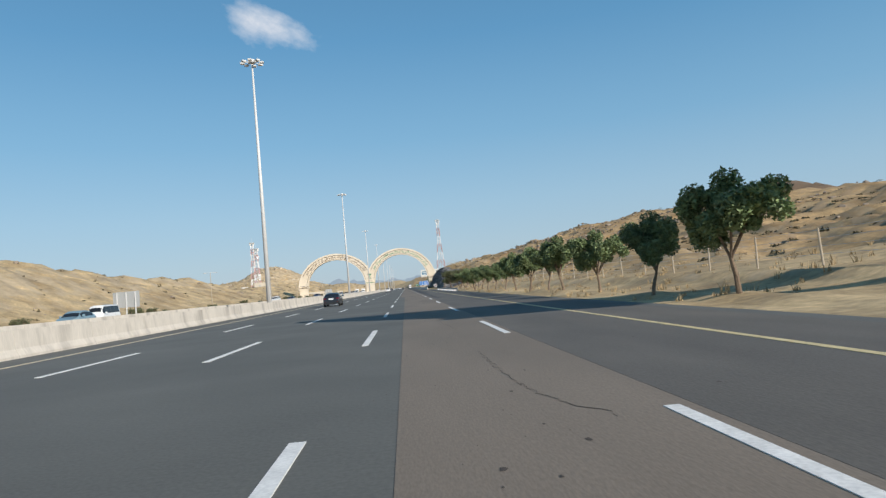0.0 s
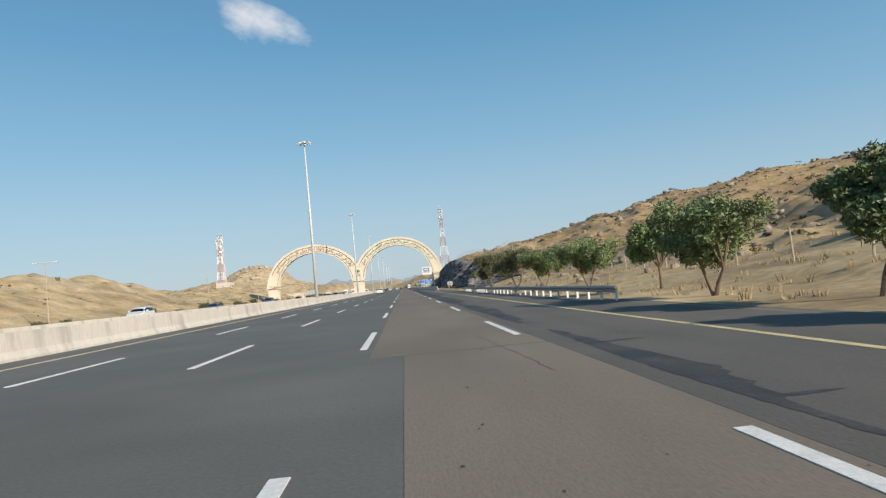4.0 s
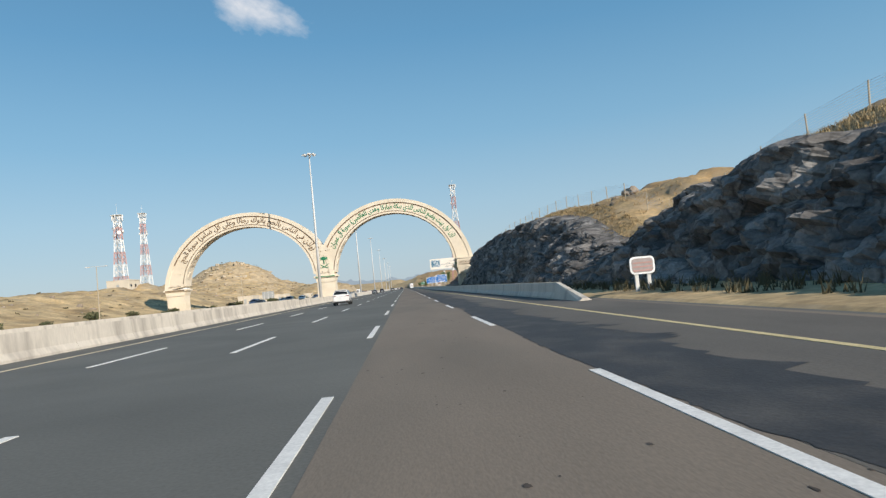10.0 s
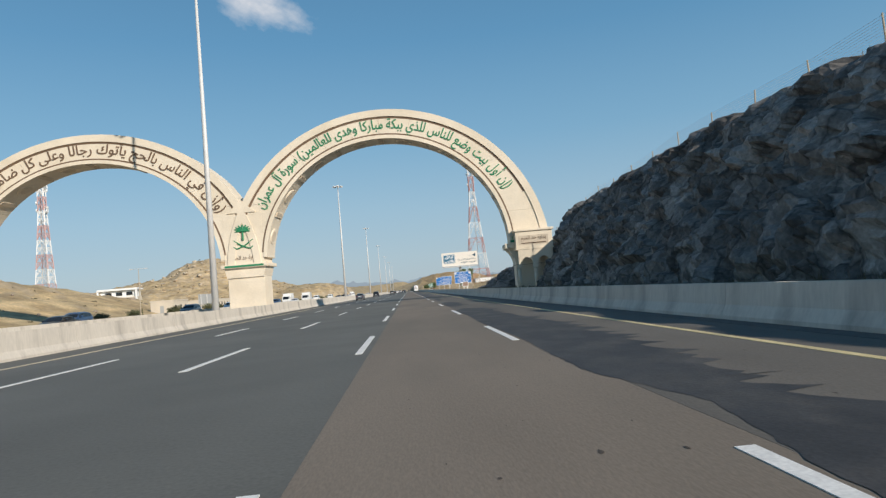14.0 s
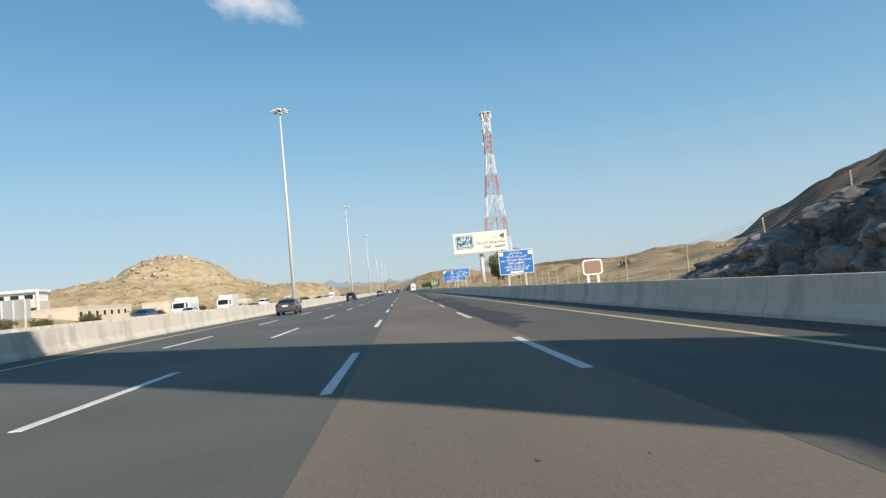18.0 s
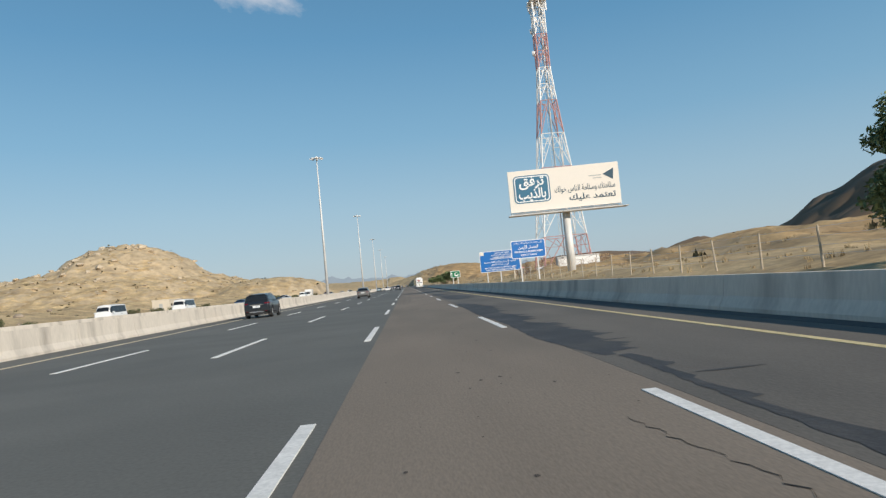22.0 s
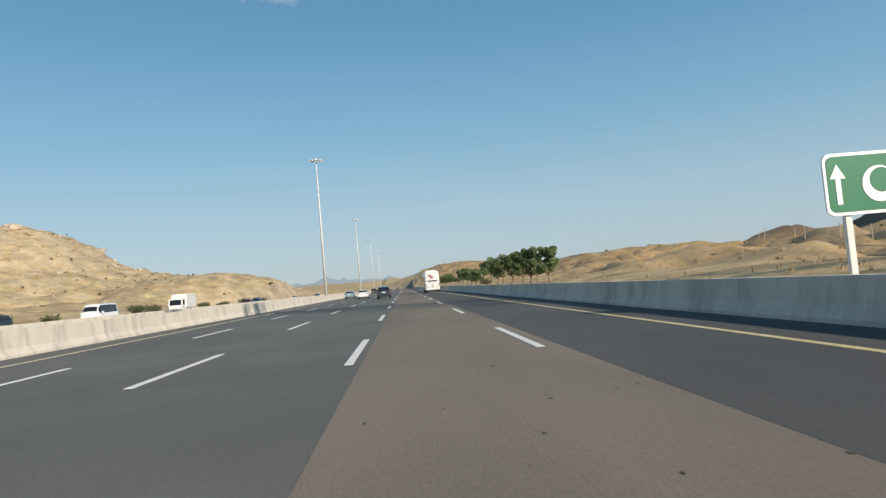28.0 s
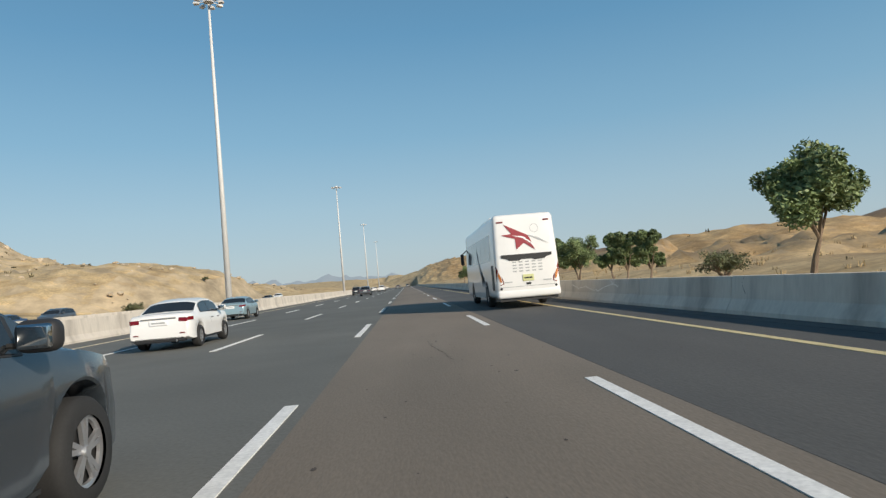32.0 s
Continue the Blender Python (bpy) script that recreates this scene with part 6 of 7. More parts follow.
def wheel_meshes(r, w):
    bm = bmesh.new()
    prof = [(r * 0.64, -w / 2), (r * 0.9, -w / 2), (r * 0.985, -w * 0.36), (r, -w * 0.2), (r, w * 0.2), (r * 0.985, w * 0.36), (r * 0.9, w / 2), (r * 0.64, w / 2)]
    n = 28
    rows = [[bm.verts.new((x, q * math.cos(6.28319 * i / n), q * math.sin(6.28319 * i / n))) for q, x in prof] for i in range(n)]
    for i in range(n):
        for j in range(len(prof) - 1):
            bm.faces.new((rows[i][j], rows[i][j + 1], rows[(i + 1) % n][j + 1], rows[(i + 1) % n][j]))
    tyre = mesh_of(bm, "tyre", TYRE, True)
    bm = bmesh.new()
    for x in (-1, 1):
        lip = [[bm.verts.new((x * o * w, q * r * math.cos(6.28319 * i / n), q * r * math.sin(6.28319 * i / n))) for q, o in ((0.57, 0.26), (0.58, 0.36), (0.65, 0.40), (0.66, 0.20))] for i in range(n)]
        for i in range(n):
            for j in range(3):
                bm.faces.new((lip[i][j], lip[i][j + 1], lip[(i + 1) % n][j + 1], lip[(i + 1) % n][j]))
        for k in range(5):
            for d in (-0.15, 0.15):
                vs = box(bm, -0.014, 0.014, -r * 0.05, r * 0.05, r * 0.06, r * 0.59)
                bmesh.ops.transform(bm, matrix=Matrix.Translation((x * w * 0.34, 0, 0)) @ Matrix.Rotation(k * 1.2566 + d, 4, "X"), verts=vs)
        bmesh.ops.create_cone(bm, cap_ends=True, segments=14, radius1=r * 0.14, radius2=r * 0.1, depth=0.05, matrix=Matrix.Translation((x * w * 0.36, 0, 0)) @ Matrix.Rotation(x * math.pi / 2, 4, "Y"))
    bmesh.ops.recalc_face_normals(bm, faces=bm.faces[:])
    return tyre, mesh_of(bm, "rim", ALLOY)


def rim_dark(r, w):
    bm = bmesh.new()
    bmesh.ops.create_cone(bm, cap_ends=True, segments=22, radius1=r * 0.655, radius2=r * 0.655, depth=w * 0.34, matrix=Matrix.Rotation(math.pi / 2, 4, "Y"))
    return mesh_of(bm, "brake_disc", PLASTIC)


def side_plate(bm, pts, off):
    vs = [bm.verts.new(p) for p in pts]
    f = bm.faces.new(vs)
    n = f.normal if f.normal.length else Vector((0, 0, 1))
    f.normal_update()
    n = f.normal.copy()
    r = bmesh.ops.extrude_face_region(bm, geom=[f])
    bmesh.ops.translate(bm, vec=n * off, verts=[v for v in r["geom"] if isinstance(v, bmesh.types.BMVert)])
    bmesh.ops.recalc_face_normals(bm, faces=bm.faces[:])


def lerp3(a, b, t):
    return tuple(p + (q - p) * t for p, q in zip(a, b))


def inset_quad(q, s0, s1, t0, t1):
    """A quad inside quad q: fractions s along its first edge, t along its second."""
    f = lambda s, t: lerp3(lerp3(q[0], q[1], s), lerp3(q[3], q[2], s), t)
    return [f(s0, t0), f(s1, t0), f(s1, t1), f(s0, t1)]


SHAPES = {  # length, width, belt, wheel radius, then the line of the roof, tail to nose
    "sedan": (4.5, 1.80, 0.95, 0.32, [(0.0, 0.72), (0.05, 0.95), (0.15, 1.05), (0.72, 1.08), (1.32, 1.40), (1.75, 1.47), (2.5, 1.47), (2.9, 1.37), (3.45, 1.03), (3.6, 0.99), (4.2, 0.88), (4.42, 0.74), (4.5, 0.52)]),
    "suv": (4.6, 1.88, 1.14, 0.38, [(0.0, 0.96), (0.03, 1.11), (0.07, 1.19), (0.30, 1.57), (0.5, 1.71), (1.5, 1.77), (2.45, 1.75), (2.9, 1.59), (3.45, 1.22), (3.65, 1.15), (4.22, 1.04), (4.52, 0.88), (4.6, 0.60)]),
    "hatch": (4.6, 1.88, 1.05, 0.37, [(0.0, 0.82), (0.03, 1.0), (0.12, 1.11), (0.52, 1.40), (0.98, 1.59), (1.7, 1.67), (2.5, 1.66), (2.9, 1.5), (3.5, 1.12), (3.7, 1.07), (4.3, 0.97), (4.52, 0.80), (4.6, 0.55)]),
    "van": (5.2, 1.90, 1.15, 0.34, [(0.0, 0.85), (0.03, 1.25), (0.07, 2.0), (0.2, 2.17), (2.0, 2.2), (4.1, 2.17), (4.4, 1.95), (4.8, 1.38), (4.95, 1.1), (5.12, 0.92), (5.2, 0.58)])}


def axles(style):
    return (1.0 if style == "suv" else 0.93, SHAPES[style][0] - 0.95)


def section(style, y):
    """The right half of a car's outline across it, from sill to roof, y metres from the tail."""
    L, W, belt, r, line = SHAPES[style]
    zt = float(np.interp(y, [p[0] for p in line], [p[1] for p in line]))
    w = W / 2 * (1 - 0.09 * max(0, (0.4 - y) / 0.4) ** 2 - 0.24 * max(0, (y - L + 0.9) / 0.9) ** 2)
    zb = min(belt + 0.05 * max(0, 1 - y / L * 1.6), zt - 0.02)
    up = max(0.0, min(1.0, (zt - zb) / 0.5))
    wt = w * (0.93 - 0.17 * up)
    lo = 0.26 + 0.08 * max(0, (0.25 - y) / 0.25) + (0.14 * max(0, 1 - y / 0.6) ** 0.5 if style == "suv" else 0)
    for yw in axles(style):
        if abs(y - yw) < r + 0.075:
            lo = max(lo, r + math.sqrt((r + 0.075) ** 2 - (y - yw) ** 2))
    return [(0.82 * w, lo), (0.985 * w, lo + 0.03), (w, max(lo + 0.05, 0.40 + 0.4 * (zb - 0.4))), (0.985 * w, zb - 0.10), (0.945 * w, zb), (wt, zt - 0.05 * (0.4 + up)), (0.62 * wt, zt - 0.008), (0.0, zt + 0.012 * up)]


def car_body(style):
    L, line = SHAPES[style][0], SHAPES[style][4]
    ys = sorted({round(p[0], 3) for p in line} | {round(0.3 * i, 3) for i in range(int(L / 0.3))} | {round(yw + (SHAPES[style][3] + 0.075) * math.sin(a * 0.1309), 3) for yw in axles(style) for a in range(-12, 13)})
    bm = bmesh.new()
    rows = []
    for y in ys:
        h = section(style, y)
        rows.append([bm.verts.new((x, y, z)) for x, z in h] + [bm.verts.new((-x, y, z)) for x, z in h[-2::-1]])
    for p, q in zip(rows, rows[1:]):
        for j in range(len(p) - 1):
            bm.faces.new((p[j], p[j + 1], q[j + 1], q[j]))
        bm.faces.new((p[-1], p[0], q[0], q[-1]))
    bm.faces.new(rows[0])
    bm.faces.new(rows[-1][::-1])
    bmesh.ops.recalc_face_normals(bm, faces=bm.faces[:])
    for e in bm.edges:
        if len(e.link_faces) == 2 and e.calc_face_angle(0) > 0.75:
            e.smooth = False
    for f in bm.faces:
        f.smooth = True
    return bm


def pane(bm, style, y0, y1, j, t0, t1, s, off=0.007, n=5):
    """A strip of glass on the body between two points of its outline."""
    rows = []
    for i in range(n + 1):
        y = y0 + (y1 - y0) * i / n
        h = section(style, y)
        (xa, za), (xb, zb) = h[j], h[j + 1]
        d = Vector((zb - za, -(xb - xa))).normalized() * off
        rows.append([bm.verts.new((s * (xa + (xb - xa) * t + d.x), y, za + (zb - za) * t + d.y)) for t in (t0, t1)])
    for p, q in zip(rows, rows[1:]):
        f = bm.faces.new((p[0], p[1], q[1], q[0]) if s > 0 else (q[0], q[1], p[1], p[0]))
        f.smooth = True


def top_glass(style, y0, y1):
    """Windscreen or rear window, right across the body."""
    bm = bmesh.new()
    rows = []
    for i in range(5):
        y = y0 + (y1 - y0) * i / 4
        h = section(style, y)
        (x5, z5), (x6, z6), (x7, z7) = h[5], h[6], h[7]
        slope = (section(style, min(y1, y + 0.03))[7][1] - section(style, max(y0, y - 0.03))[7][1]) / 0.06
        n = Vector((-slope, 1)).normalized() * 0.009
        rows.append([bm.verts.new((x, y + n.x, z + n.y)) for x, z in ((-0.95 * x5, z5), (-x6, z6), (0, z7), (x6, z6), (0.95 * x5, z5))])
    for p, q in zip(rows, rows[1:]):
        for j in range(4):
            bm.faces.new((p[j], p[j + 1], q[j + 1], q[j])).smooth = True
    bmesh.ops.recalc_face_normals(bm, faces=bm.faces[:])
    return bm


def lamp(style, s):
    """A tail lamp that wraps from the back round the corner of the body."""
    bm = bmesh.new()
    line = SHAPES[style][4]
    (ya, za), (yb, zb) = line[0], line[1]
    grid = []
    for f in (0.45, 0.7, 0.95):
        y = ya + (yb - ya) * f
        h = section(style, y)
        tips = [lerp3((h[6][0] * 1.02, 0, h[6][1]), (h[5][0], 0, h[5][1]), q) for q in (0.25, 0.65, 1.0)] + [(h[4][0] * 1.0, 0, h[5][1] - 0.012)]
        side = [(section(style, yy)[3][0] * 1.002, yy, za + (zb - za) * (f * 0.9 + 0.05)) for yy in (0.035, 0.07, 0.13, 0.22, 0.32)]
        grid.append([bm.verts.new((s * x, y - 0.010, z)) for x, _, z in tips] + [bm.verts.new((s * (x + 0.010), yy, z)) for x, yy, z in side])
    for p, q in zip(grid, grid[1:]):
        for i in range(len(p) - 1):
            bm.faces.new((p[i], p[i + 1], q[i + 1], q[i])).smooth = True
    bmesh.ops.recalc_face_normals(bm, faces=bm.faces[:])
    return bm


BUILT = {}


def car(m, paint, style, label, group="motorway traffic"):
    """A car with its tail at the origin, nose towards +y."""
    if (paint, style) in BUILT:
        c = copy_thing(BUILT[paint, style], m)
        return tagged(c, label, "car", group)
    L, W, belt, r, line = SHAPES[style]
    body_mat = PAINTS[paint]
    t = thing("car", m, label, "car", group)
    BUILT[paint, style] = t
    hw, (rear_w, front_w) = W / 2, axles(style)
    part("body", car_body(style), body_mat, t)
    cab = {"sedan": (0.72, 1.32, 2.9, 3.45), "suv": (0.07, 0.5, 2.9, 3.45), "hatch": (0.12, 0.98, 2.9, 3.5), "van": (0.035, 0.07, 4.4, 4.8)}[style]
    if style == "van":
        part("rear_window", bx(-0.62, 0.62, 0.02, 0.05, 1.3, 1.85, 0.01), GLASS, t)
    else:
        part("rear_window", top_glass(style, cab[0] + (cab[1] - cab[0]) * 0.06, cab[0] + (cab[1] - cab[0]) * 0.86), GLASS, t)
    part("windscreen", top_glass(style, cab[2] + 0.04, cab[3] - 0.04), GLASS, t)
    cuts = {"sedan": (1.15, 1.98, 2.95), "suv": (0.36, 1.12, 2.02, 3.05), "hatch": (0.72, 1.25, 2.1, 3.05), "van": (0.4, 1.5, 2.6, 3.6, 4.5)}[style]
    for s in (-1, 1):
        for a, b in zip(cuts, cuts[1:]):
            bm = bmesh.new()
            pane(bm, style, a + 0.025, b - 0.025, 4, 0.12, 0.86, s, 0.010)
            part("side_window", bm, GLASS, t)
        bm = bmesh.new()
        pane(bm, style, cuts[0] - 0.03, cuts[-1] + 0.03, 4, 0.08, 0.90, s, 0.004, 12)
        part("window_frame", bm, PLASTIC, t)
        if style == "suv":
            part("side_step", bx(s * (hw + 0.02) - 0.09, s * (hw + 0.02) + 0.06, rear_w + r + 0.12, front_w - r - 0.12, 0.36, 0.42, 0.015), PLASTIC, t)
            part("mud_flap", bx(s * (hw - 0.12) - 0.12, s * (hw - 0.12) + 0.12, rear_w - r - 0.14, rear_w - r - 0.11, 0.16, 0.5), PLASTIC, t)
        k = hw * 0.91
        zl = {"sedan": 0.78, "suv": 0.93, "hatch": 0.90, "van": 0.95}[style]
        part("tail_light", lamp(style, s), TAIL, t)
        part("reflector", bx(s * k * 0.8 - 0.07, s * k * 0.8 + 0.07, -0.02, 0.0, 0.47, 0.50), TAIL, t)
        part("headlight", bx(s * hw * 0.50 - 0.17, s * hw * 0.50 + 0.17, L - 0.34, L - 0.09, line[-2][1] - 0.24, line[-2][1] - 0.10, 0.03), LENS, t)
        ym, zm = cab[3] - 0.62, belt + 0.04
        mir = part("mirror", rounded(s * (hw + 0.11) - 0.125, s * (hw + 0.11) + 0.125, ym, ym + 0.15, zm, zm + 0.19, 0.065), PLASTIC if paint == "slate" else body_mat, t)
        part("mirror_glass", rounded(s * (hw + 0.11) - 0.10, s * (hw + 0.11) + 0.10, ym - 0.006, ym + 0.05, zm + 0.025, zm + 0.165, 0.022), MIRROR, mir)
        part("mirror_arm", bx(s * (hw - 0.03) - 0.06, s * (hw - 0.03) + 0.06, ym + 0.05, ym + 0.10, zm + 0.03, zm + 0.065, 0.015), PLASTIC, mir)
        for y in (cuts[1] + 0.1, cuts[-2] + 0.12 if len(cuts) > 3 else cuts[1] + 0.75):
            x = section(style, y)[3][0]
            part("door_handle", bx(s * x - 0.018, s * x + 0.022, y, y + 0.19, belt - 0.15, belt - 0.115, 0.01), CHROME if paint == "silver" else PLASTIC, t)
        for y in cuts[1:-1]:
            bm = bmesh.new()
            pane(bm, style, y - 0.006, y + 0.006, 2, 0.0, 1.0, s, 0.003, 1)
            part("door_seam", bm, PLASTIC, t)
    tyre, rim = wheel_meshes(r, 0.23)
    disc = rim_dark(r, 0.23)
    for y in (rear_w, front_w):
        for s in (-1, 1):
            w = part("wheel", disc, None, t)
            w.location = (s * (hw - 0.10), y, r)
            part("tyre", tyre, None, w)
            part("rim", rim, None, w)
    part("underbody", bx(-hw + 0.24, hw - 0.24, 0.15, L - 0.2, 0.27, belt - 0.24), PLASTIC, t)
    part("sill", bx(-hw * 0.96, hw * 0.96, rear_w + r + 0.1, front_w - r - 0.1, 0.22, 0.31, 0.03), PLASTIC, t)
    part("rear_valance", bx(-hw * 0.80, hw * 0.80, 0.0, 0.3, 0.24, 0.40, 0.03), PLASTIC, t)
    part("front_grille", bx(-hw * 0.55, hw * 0.55, L - 0.1, L + 0.005, 0.36, 0.52, 0.03), PLASTIC, t)
    zp = line[1][1] - (0.36 if style == "suv" else 0.22)
    pl = part("number_plate", bx(-0.26, 0.26, -0.025, 0.005, zp, zp + 0.15, 0.01), SIGN_WHITE, t)
    part("plate_bar", bx(-0.2, 0.2, -0.03, -0.024, zp + 0.055, zp + 0.095), GREY_METAL, pl)
    part("trim_strip", bx(-0.5, 0.5, -0.008, 0.06, zp + 0.19, zp + 0.215), CHROME, t)
    if style == "hatch":
        part("light_bar", bx(-hw * 0.62, hw * 0.62, 0.012, 0.05, 0.945, 0.985, 0.008), TAIL, t)
        part("rear_diffuser", bx(-hw * 0.85, hw * 0.85, -0.015, 0.2, 0.34, 0.52, 0.03), PLASTIC, t)
    if style in ("suv", "hatch"):
        y = cab[1] - 0.02
        z = section(style, y)[7][1]
        part("spoiler", bx(-hw * 0.62, hw * 0.62, y - 0.11, y + 0.05, z - 0.045, z - 0.012, 0.015), body_mat, t)
        for s in (-1, 1):
            bm = bmesh.new()
            pts = [(s * (section(style, yy)[5][0] - 0.03), yy, section(style, yy)[5][1] + 0.055) for yy in (1.15, 1.5, 1.9, 2.3)]
            for p, q in zip(pts, pts[1:]):
                rod(bm, p, q, 0.018, seg=6)
            part("roof_rail", bm, CHROME if paint != "black" else PLASTIC, t)
        part("skid_plate", bx(-hw * 0.55, hw * 0.55, -0.012, 0.1, 0.42, 0.50, 0.02), ALLOY, t)
    bm = bmesh.new()
    rod(bm, (hw * 0.55, -0.04, 0.27), (hw * 0.55, 0.15, 0.27), 0.035, seg=8)
    part("exhaust", bm, CHROME, t)
    return t


car(pose(-8.2, 70.7, 0.012), "black", "sedan", "black saloon car driving in the fast lanes")
car(pose(-7.45, 279.8, 0.012), "white", "suv", "large white off-road car in the second lane")
car(pose(-10.8, 434.4, 0.012), "grey", "sedan", "dark grey saloon car in the fast lane")
car(pose(-10.96, 510.4, 0.012), "black", "suv", "black off-road car in the fast lane")
car(pose(-6.94, 565.8, 0.012), "silver", "hatch", "silver-grey crossover car in the second lane")
car(pose(-6.94, 704.6, 0.012), "white", "sedan", "white saloon car in the second lane")
car(pose(-11.1, 728.0, 0.012), "teal", "sedan", "pale blue-green saloon car in the fast lane")
car(pose(-2.9, 686.15, 0.012), "slate", "hatch", "slate-blue crossover car with alloy wheels passing close")
for x, y, p, st, lab in ((-7.1, 800, "grey", "hatch", "grey car far ahead in the second lane"), (-10.6, 826, "black", "suv", "black car far ahead in the fast lane"), (-7.0, 872, "white", "suv", "white car far ahead in the second lane"),
                         (-10.5, 900, "white", "sedan", "white saloon far ahead in the fast lane"), (-3.2, 930, "silver", "sedan", "silver saloon far ahead in the middle lane"), (-10.5, 960, "red", "sedan", "red saloon far ahead in the fast lane"), (0.6, 1010, "silver", "suv", "silver car far ahead")):
    car(pose(x, y, 0.012), p, st, lab)
for x, y, p, st, lab in ((-36, 66, "teal", "hatch", "blue-grey hatchback on the opposite carriageway"), (-40, 80, "white", "van", "white van on the opposite carriageway"), (-36, 163, "white", "suv", "white car on the opposite carriageway"),
                         (-36, 238, "blue", "suv", "dark blue car on the opposite carriageway"), (-40, 206, "blue", "sedan", "dark blue saloon on the opposite carriageway"), (-36, 352, "black", "sedan", "black saloon on the opposite carriageway"),
                         (-40, 362, "blue", "suv", "dark blue off-road car on the opposite carriageway"), (-36, 388, "grey", "suv", "grey car on the opposite carriageway"), (-40, 398, "white", "sedan", "white saloon on the opposite carriageway"),
                         (-36, 410, "white", "suv", "white off-road car on the opposite carriageway"), (-36, 476, "white", "sedan", "white saloon on the opposite carriageway"), (-40, 468, "blue", "suv", "blue car on the opposite carriageway"),
                         (-36, 505, "white", "sedan", "white saloon car on the opposite carriageway"), (-40, 545, "white", "van", "white minibus on the opposite carriageway"), (-36, 560, "white", "van", "white van with dark windows on the opposite carriageway"),
                         (-36, 592, "blue", "sedan", "dark blue saloon on the opposite carriageway"), (-36, 640, "white", "sedan", "white saloon car on the opposite carriageway"), (-40, 655, "black", "suv", "black car on the opposite carriageway"),
                         (-36, 668, "white", "van", "white van on the opposite carriageway"), (-36, 732, "red", "sedan", "dark red saloon on the opposite carriageway"), (-36, 741, "blue", "sedan", "dark blue saloon on the opposite carriageway"),
                         (-40, 756, "grey", "suv", "grey car on the opposite carriageway"), (-36, 790, "white", "sedan", "white saloon on the opposite carriageway"), (-36, 840, "black", "sedan", "black saloon on the opposite carriageway"), (-40, 870, "white", "suv", "white car on the opposite carriageway")):
    car(pose(S * x, y, 0.21, 0, 0, 180), p, st, lab, "opposite traffic")


def box_truck(m, label):
    t = thing("box_truck", m, label, "truck", "opposite traffic")
    part("cargo_box", bx(-1.15, 1.15, 0, 4.6, 0.95, 3.1, 0.04), PAINTS["white"], t)
    part("chassis", bx(-0.5, 0.5, 0.1, 6.2, 0.55, 0.9), PLASTIC, t)
    bm = bmesh.new()
    prism(bm, [(4.75, 0.5), (6.5, 0.5), (6.5, 1.35), (6.15, 2.35), (4.75, 2.4)], -1.0, 1.0)
    for v in bm.verts:
        v.co = (v.co.y, v.co.x, v.co.z)
    bmesh.ops.bevel(bm, geom=bm.edges[:], offset=0.05, segments=2, affect="EDGES")
    bmesh.ops.recalc_face_normals(bm, faces=bm.faces[:])
    part("cab", bm, PAINTS["white"], t)
    bm = bmesh.new()
    side_plate(bm, [(-0.85, 6.48, 1.42), (0.85, 6.48, 1.42), (0.85, 6.2, 2.22), (-0.85, 6.2, 2.22)], 0.03)
    part("windscreen", bm, GLASS, t)
    for s in (-1, 1):
        part("door_window", bx(s * 1.0 - 0.02, s * 1.0 + 0.02, 5.2, 6.0, 1.45, 2.2), GLASS, t)
    tyre, rim = wheel_meshes(0.42, 0.26)
    for y in (1.1, 5.6):
        for s in (-1, 1):
            w = part("wheel", tyre, None, t)
            w.location = (s * 0.9, y, 0.42)
            part("rim", rim, None, w)
    return t


box_truck(pose(-35.2, 486, 0.21, 0, 0, 180), "white box truck on the opposite carriageway")
box_truck(pose(-31.6, 498, 0.21, 0, 0, 180), "white delivery truck on the opposite carriageway")
box_truck(pose(-35.2, 705, 0.21, 0, 0, 180), "white box truck with a tall body on the opposite carriageway")

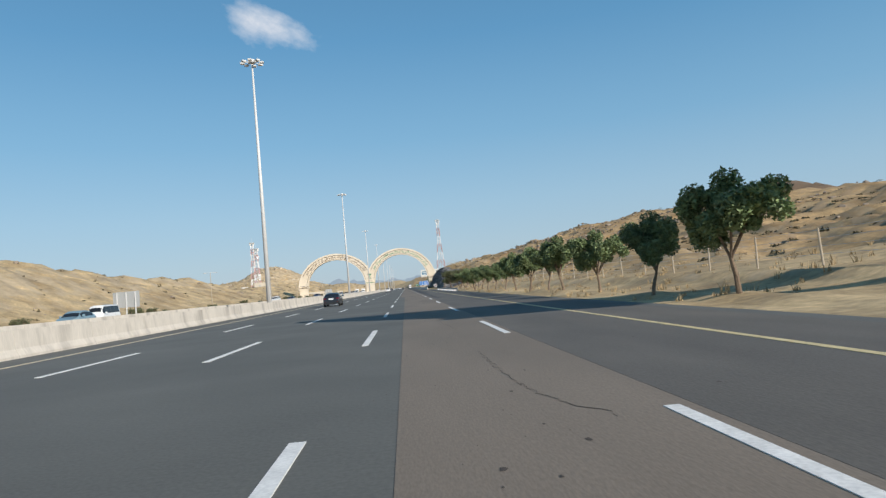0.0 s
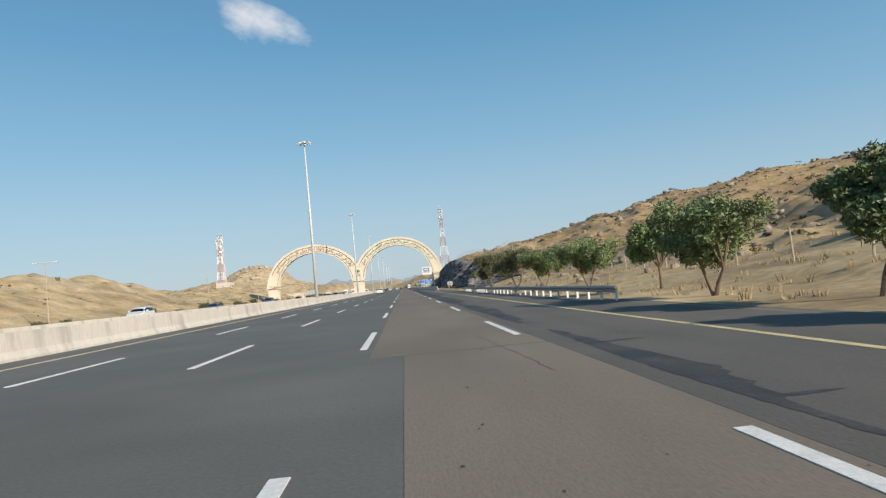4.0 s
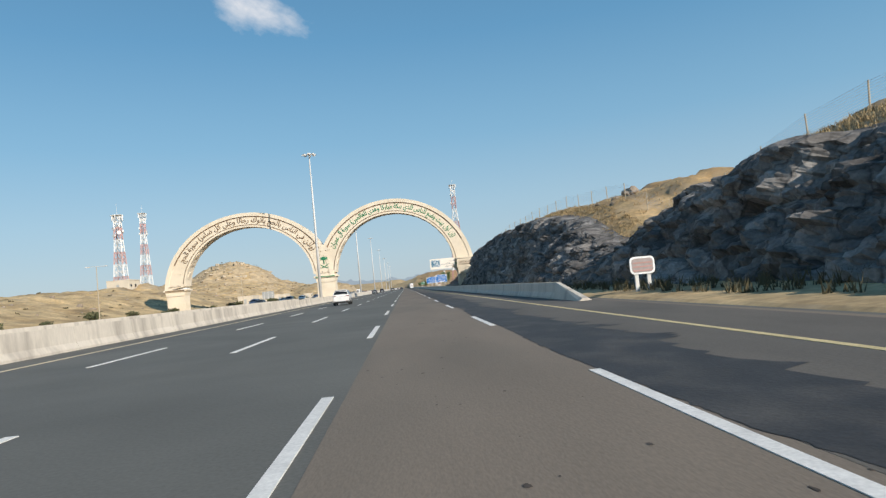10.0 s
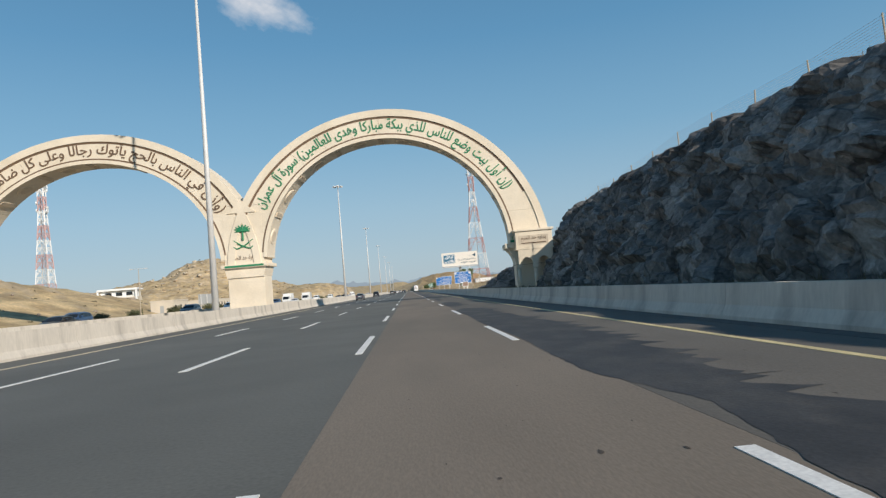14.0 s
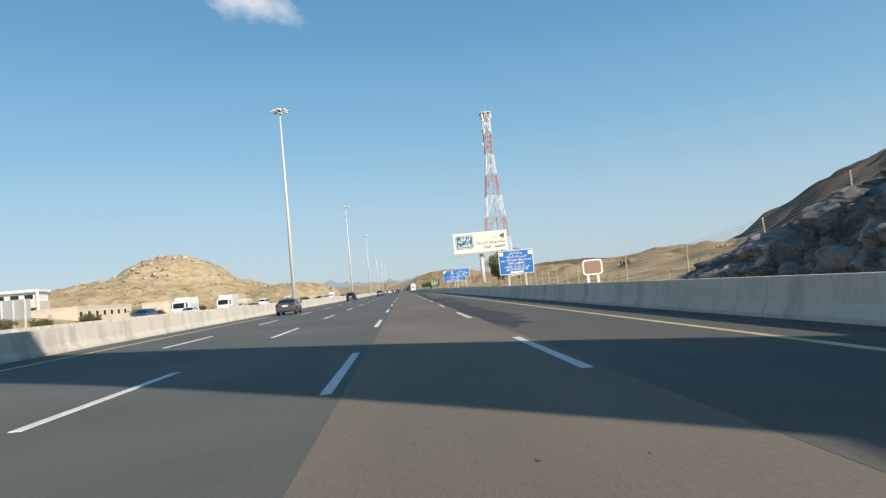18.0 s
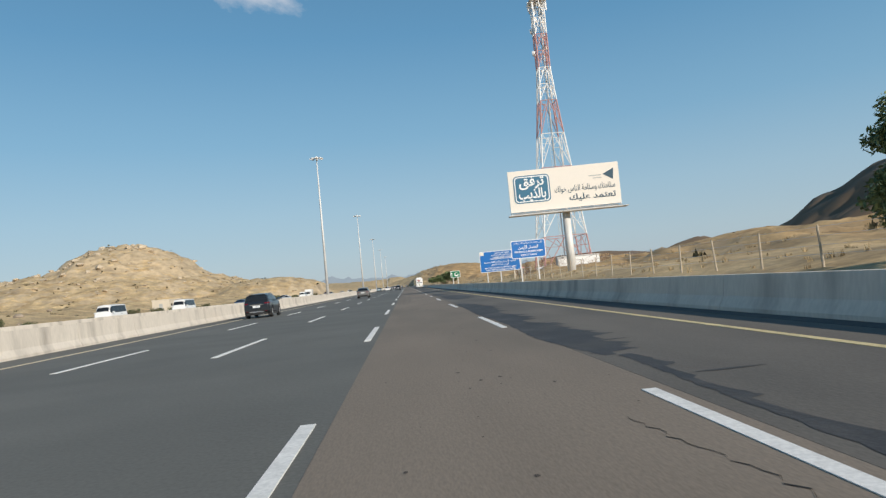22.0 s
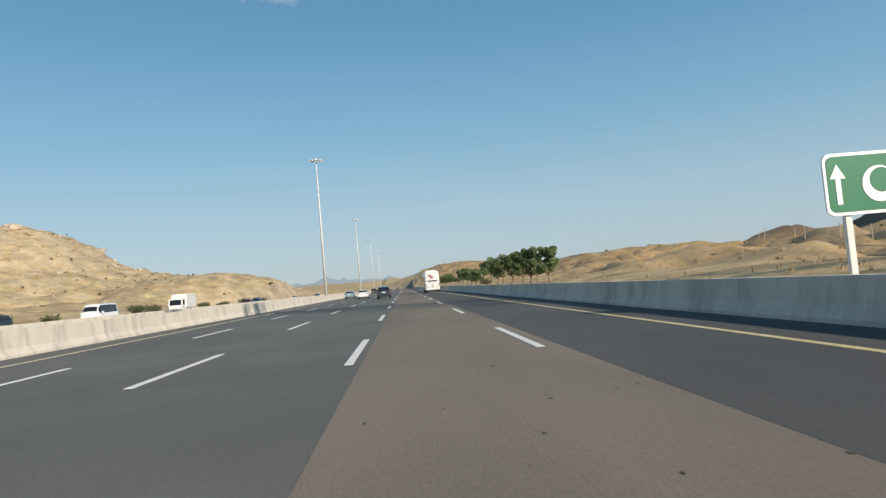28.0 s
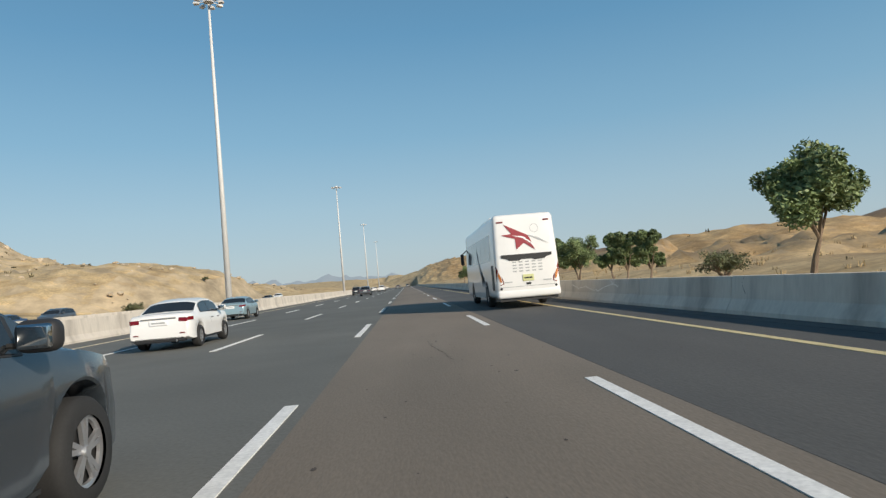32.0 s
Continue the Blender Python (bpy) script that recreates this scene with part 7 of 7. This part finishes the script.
# ---- touring coach ----
bus = thing("coach", pose(5.0, 710.7, 0.012), "white touring coach with a red star-shaped emblem on its tail", "coach", "motorway traffic")
BW, BL, BH = 1.27, 12.0, 3.72
bm = rounded(-BW, BW, 0, BL, 0.40, BH, 0.2)
for v in bm.verts:
    x, y, z = v.co
    v.co = (x * (1 - 0.055 * max(0, (z - 1.9) / 1.8)), y + 0.11 * max(0, z - 2.0) * max(0, 1 - y / 2), z)
part("body", bm, PAINTS["white"], bus)
part("roof_unit", bx(-0.9, 0.9, 3.5, 7.5, BH - 0.02, BH + 0.22, 0.08), PAINTS["white"], bus)
for s in (-1, 1):
    for i in range(6):
        bm = bmesh.new()
        y0 = 1.3 + i * 1.65
        q = [(s * (BW + 0.004), y0, 1.95), (s * (BW + 0.004), y0 + 1.6, 1.95), (s * (BW * 0.962), y0 + 1.6, 3.05), (s * (BW * 0.962), y0, 3.05)]
        side_plate(bm, q if s > 0 else q[::-1], 0.006)
        part("side_window", bm, BUS_GLASS, bus)
    part("skirt", bx(s * BW - 0.012, s * BW + 0.012, 3.9, 8.2, 0.38, 0.62), GREY_METAL, bus)
    part("engine_vent", bx(s * BW - 0.014, s * BW + 0.014, 0.55, 1.15, 0.75, 1.75), PLASTIC, bus)
    bm = bmesh.new()
    prism(bm, [(s * x, z) for x, z in ((1.245, 1.70), (1.19, 1.58), (0.99, 1.16), (0.97, 0.98), (1.10, 0.93), (1.245, 1.12))], -0.012, 0.22)
    for v in bm.verts:
        v.co.y += 0.2 - math.sqrt(max(0, 0.04 - max(0, abs(v.co.x) - 1.07) ** 2))
    bmesh.ops.recalc_face_normals(bm, faces=bm.faces[:])
    tl = part("tail_light", bm, TAIL, bus)
    bm = bmesh.new()
    prism(bm, [(s * x, z) for x, z in ((1.17, 1.46), (1.06, 1.22), (1.05, 1.06), (1.10, 1.06), (1.20, 1.32))], -0.022, -0.008)
    for v in bm.verts:
        v.co.y += 0.2 - math.sqrt(max(0, 0.04 - max(0, abs(v.co.x) - 1.07) ** 2))
    bmesh.ops.recalc_face_normals(bm, faces=bm.faces[:])
    part("indicator", bm, AMBER, tl, "amber indicator lens")
    part("marker_light", bx(s * 0.93 - 0.13, s * 0.93 + 0.13, 0.13, 0.34, 3.38, 3.44, 0.015), TAIL, bus)
    m_arm = part("mirror", bx(s * 1.48 - 0.09, s * 1.48 + 0.09, 11.7, 11.95, 2.1, 2.75, 0.04), PLASTIC, bus)
    bm = bmesh.new()
    rod(bm, (s * 1.2, 11.6, 2.95), (s * 1.48, 11.82, 2.7), 0.03)
    part("mirror_arm", bm, PLASTIC, m_arm)
tyre, rim = wheel_meshes(0.5, 0.3)
for y in (3.1, 9.0):
    for s in (-1, 1):
        w = part("wheel", tyre, None, bus)
        w.location = (s * 1.125, y, 0.5)
        part("rim", rim, None, w)
for y in (3.1, 9.0):
    for s in (-1, 1):
        bm = bmesh.new()
        arch = [bm.verts.new((s * (BW + 0.004), y + 0.62 * math.cos(radians(a)), max(0.45, 0.5 + 0.62 * math.sin(radians(a))))) for a in range(-10, 191, 10)]
        bm.faces.new(arch if s > 0 else arch[::-1])
        part("wheel_arch", bm, PLASTIC, bus)
part("bumper", rounded(-1.26, 1.26, -0.04, 0.4, 0.40, 0.74, 0.12), PAINTS["white"], bus)
part("under_tray", bx(-1.15, 1.15, 0.1, 1.2, 0.3, 0.44), PLASTIC, bus)
bm = bmesh.new()
prism(bm, [(-1.0, 2.11), (1.0, 2.11), (1.0, 2.0), (0.78, 1.95), (0.70, 1.88), (0.3, 1.86), (0.22, 1.91), (-0.22, 1.91), (-0.3, 1.86), (-0.70, 1.88), (-0.78, 1.95), (-1.0, 2.0)], -0.016, 0.05)
bmesh.ops.recalc_face_normals(bm, faces=bm.faces[:])
part("rear_slot", bm, PLASTIC, bus, "wide black slot across the tail")
part("rear_camera", bx(-0.10, 0.10, -0.03, 0.03, 0.90, 0.99, 0.02), PLASTIC, bus)
bm = bmesh.new()
for k in range(24):
    a0, a1 = k * math.tau / 24, (k + 1) * math.tau / 24
    f = [bm.verts.new((0.42 + q * math.cos(a), 0.11 * (1.10 + q * math.sin(a)) - 0.006, 3.10 + q * math.sin(a))) for q, a in ((0.17, a0), (0.17, a1), (0.155, a1), (0.155, a0))]
    bm.faces.new(f)
part("round_badge", bm, GREY_METAL, bus)
for x in (-1.08, 1.08):
    bm = bmesh.new()
    bmesh.ops.create_cone(bm, cap_ends=True, segments=16, radius1=0.055, radius2=0.05, depth=0.05, matrix=Matrix.Translation((x, 0.02, 0.80)) @ Matrix.Rotation(math.pi / 2, 4, "X"))
    part("fog_light", bm, PLASTIC, bus)
for r_ in range(4):
    for c_ in range(5):
        part("louvre", bx(-0.58 + c_ * 0.255, -0.43 + c_ * 0.255, -0.012, 0.02, 1.42 + r_ * 0.12, 1.47 + r_ * 0.12), GREY_METAL, bus)
pl = part("number_plate", bx(-0.22, 0.22, -0.03, 0.0, 1.05, 1.30, 0.01), PLATE_YELLOW, bus)
part("plate_bar", bx(-0.16, 0.16, -0.036, -0.029, 1.14, 1.2), PLASTIC, pl)
part("hatch_seam", bx(-1.05, 1.05, -0.01, 0.02, 0.84, 0.86), GREY_METAL, bus)
for x in (-0.8, 0.75):
    part("badge_bar", bx(x - 0.16, x + 0.16, -0.012, 0.01, 1.02, 1.06), GREY_METAL, bus)
bm = bmesh.new()
star = [(-0.79, 3.32), (-0.42, 3.13), (0.12, 2.85), (0.21, 2.70), (0.37, 2.25), (-0.04, 2.54), (-0.36, 2.30), (-0.38, 2.72), (-0.92, 2.89), (-0.50, 2.93)]
prism(bm, star, -0.02, 0.0)
for v in bm.verts:
    v.co.y += max(0, (v.co.z - 2.0)) * 0.11
part("star_emblem", bm, STAR_RED, bus, "dark red star-shaped emblem")
bm = bmesh.new()
prism(bm, [(-0.48, 2.86), (-0.05, 2.80), (0.28, 2.52), (0.36, 2.30), (0.24, 2.50), (-0.08, 2.73)], -0.026, -0.018)
for v in bm.verts:
    v.co.y += max(0, (v.co.z - 2.0)) * 0.11
bmesh.ops.recalc_face_normals(bm, faces=bm.faces[:])
part("emblem_stripe", bm, SIGN_WHITE, bus, "white stripe through the emblem")
bm = bmesh.new()
prism(bm, [(0.10, 2.86), (0.55, 2.72), (0.92, 2.47), (0.50, 2.66)], -0.02, 0.0)
for v in bm.verts:
    v.co.y += max(0, (v.co.z - 2.0)) * 0.11
bmesh.ops.recalc_face_normals(bm, faces=bm.faces[:])
part("swoosh_emblem", bm, GREY_METAL, bus)
bm = bmesh.new()
prism(bm, [(3.2, 0.9), (5.4, 1.5), (6.2, 2.6), (4.9, 1.7), (3.9, 1.3), (4.6, 0.9)], -BW - 0.012, -BW - 0.002)
for v in bm.verts:
    v.co = (v.co.y, v.co.x, v.co.z)
bmesh.ops.recalc_face_normals(bm, faces=bm.faces[:])
part("side_graphic", bm, GREY_METAL, bus)
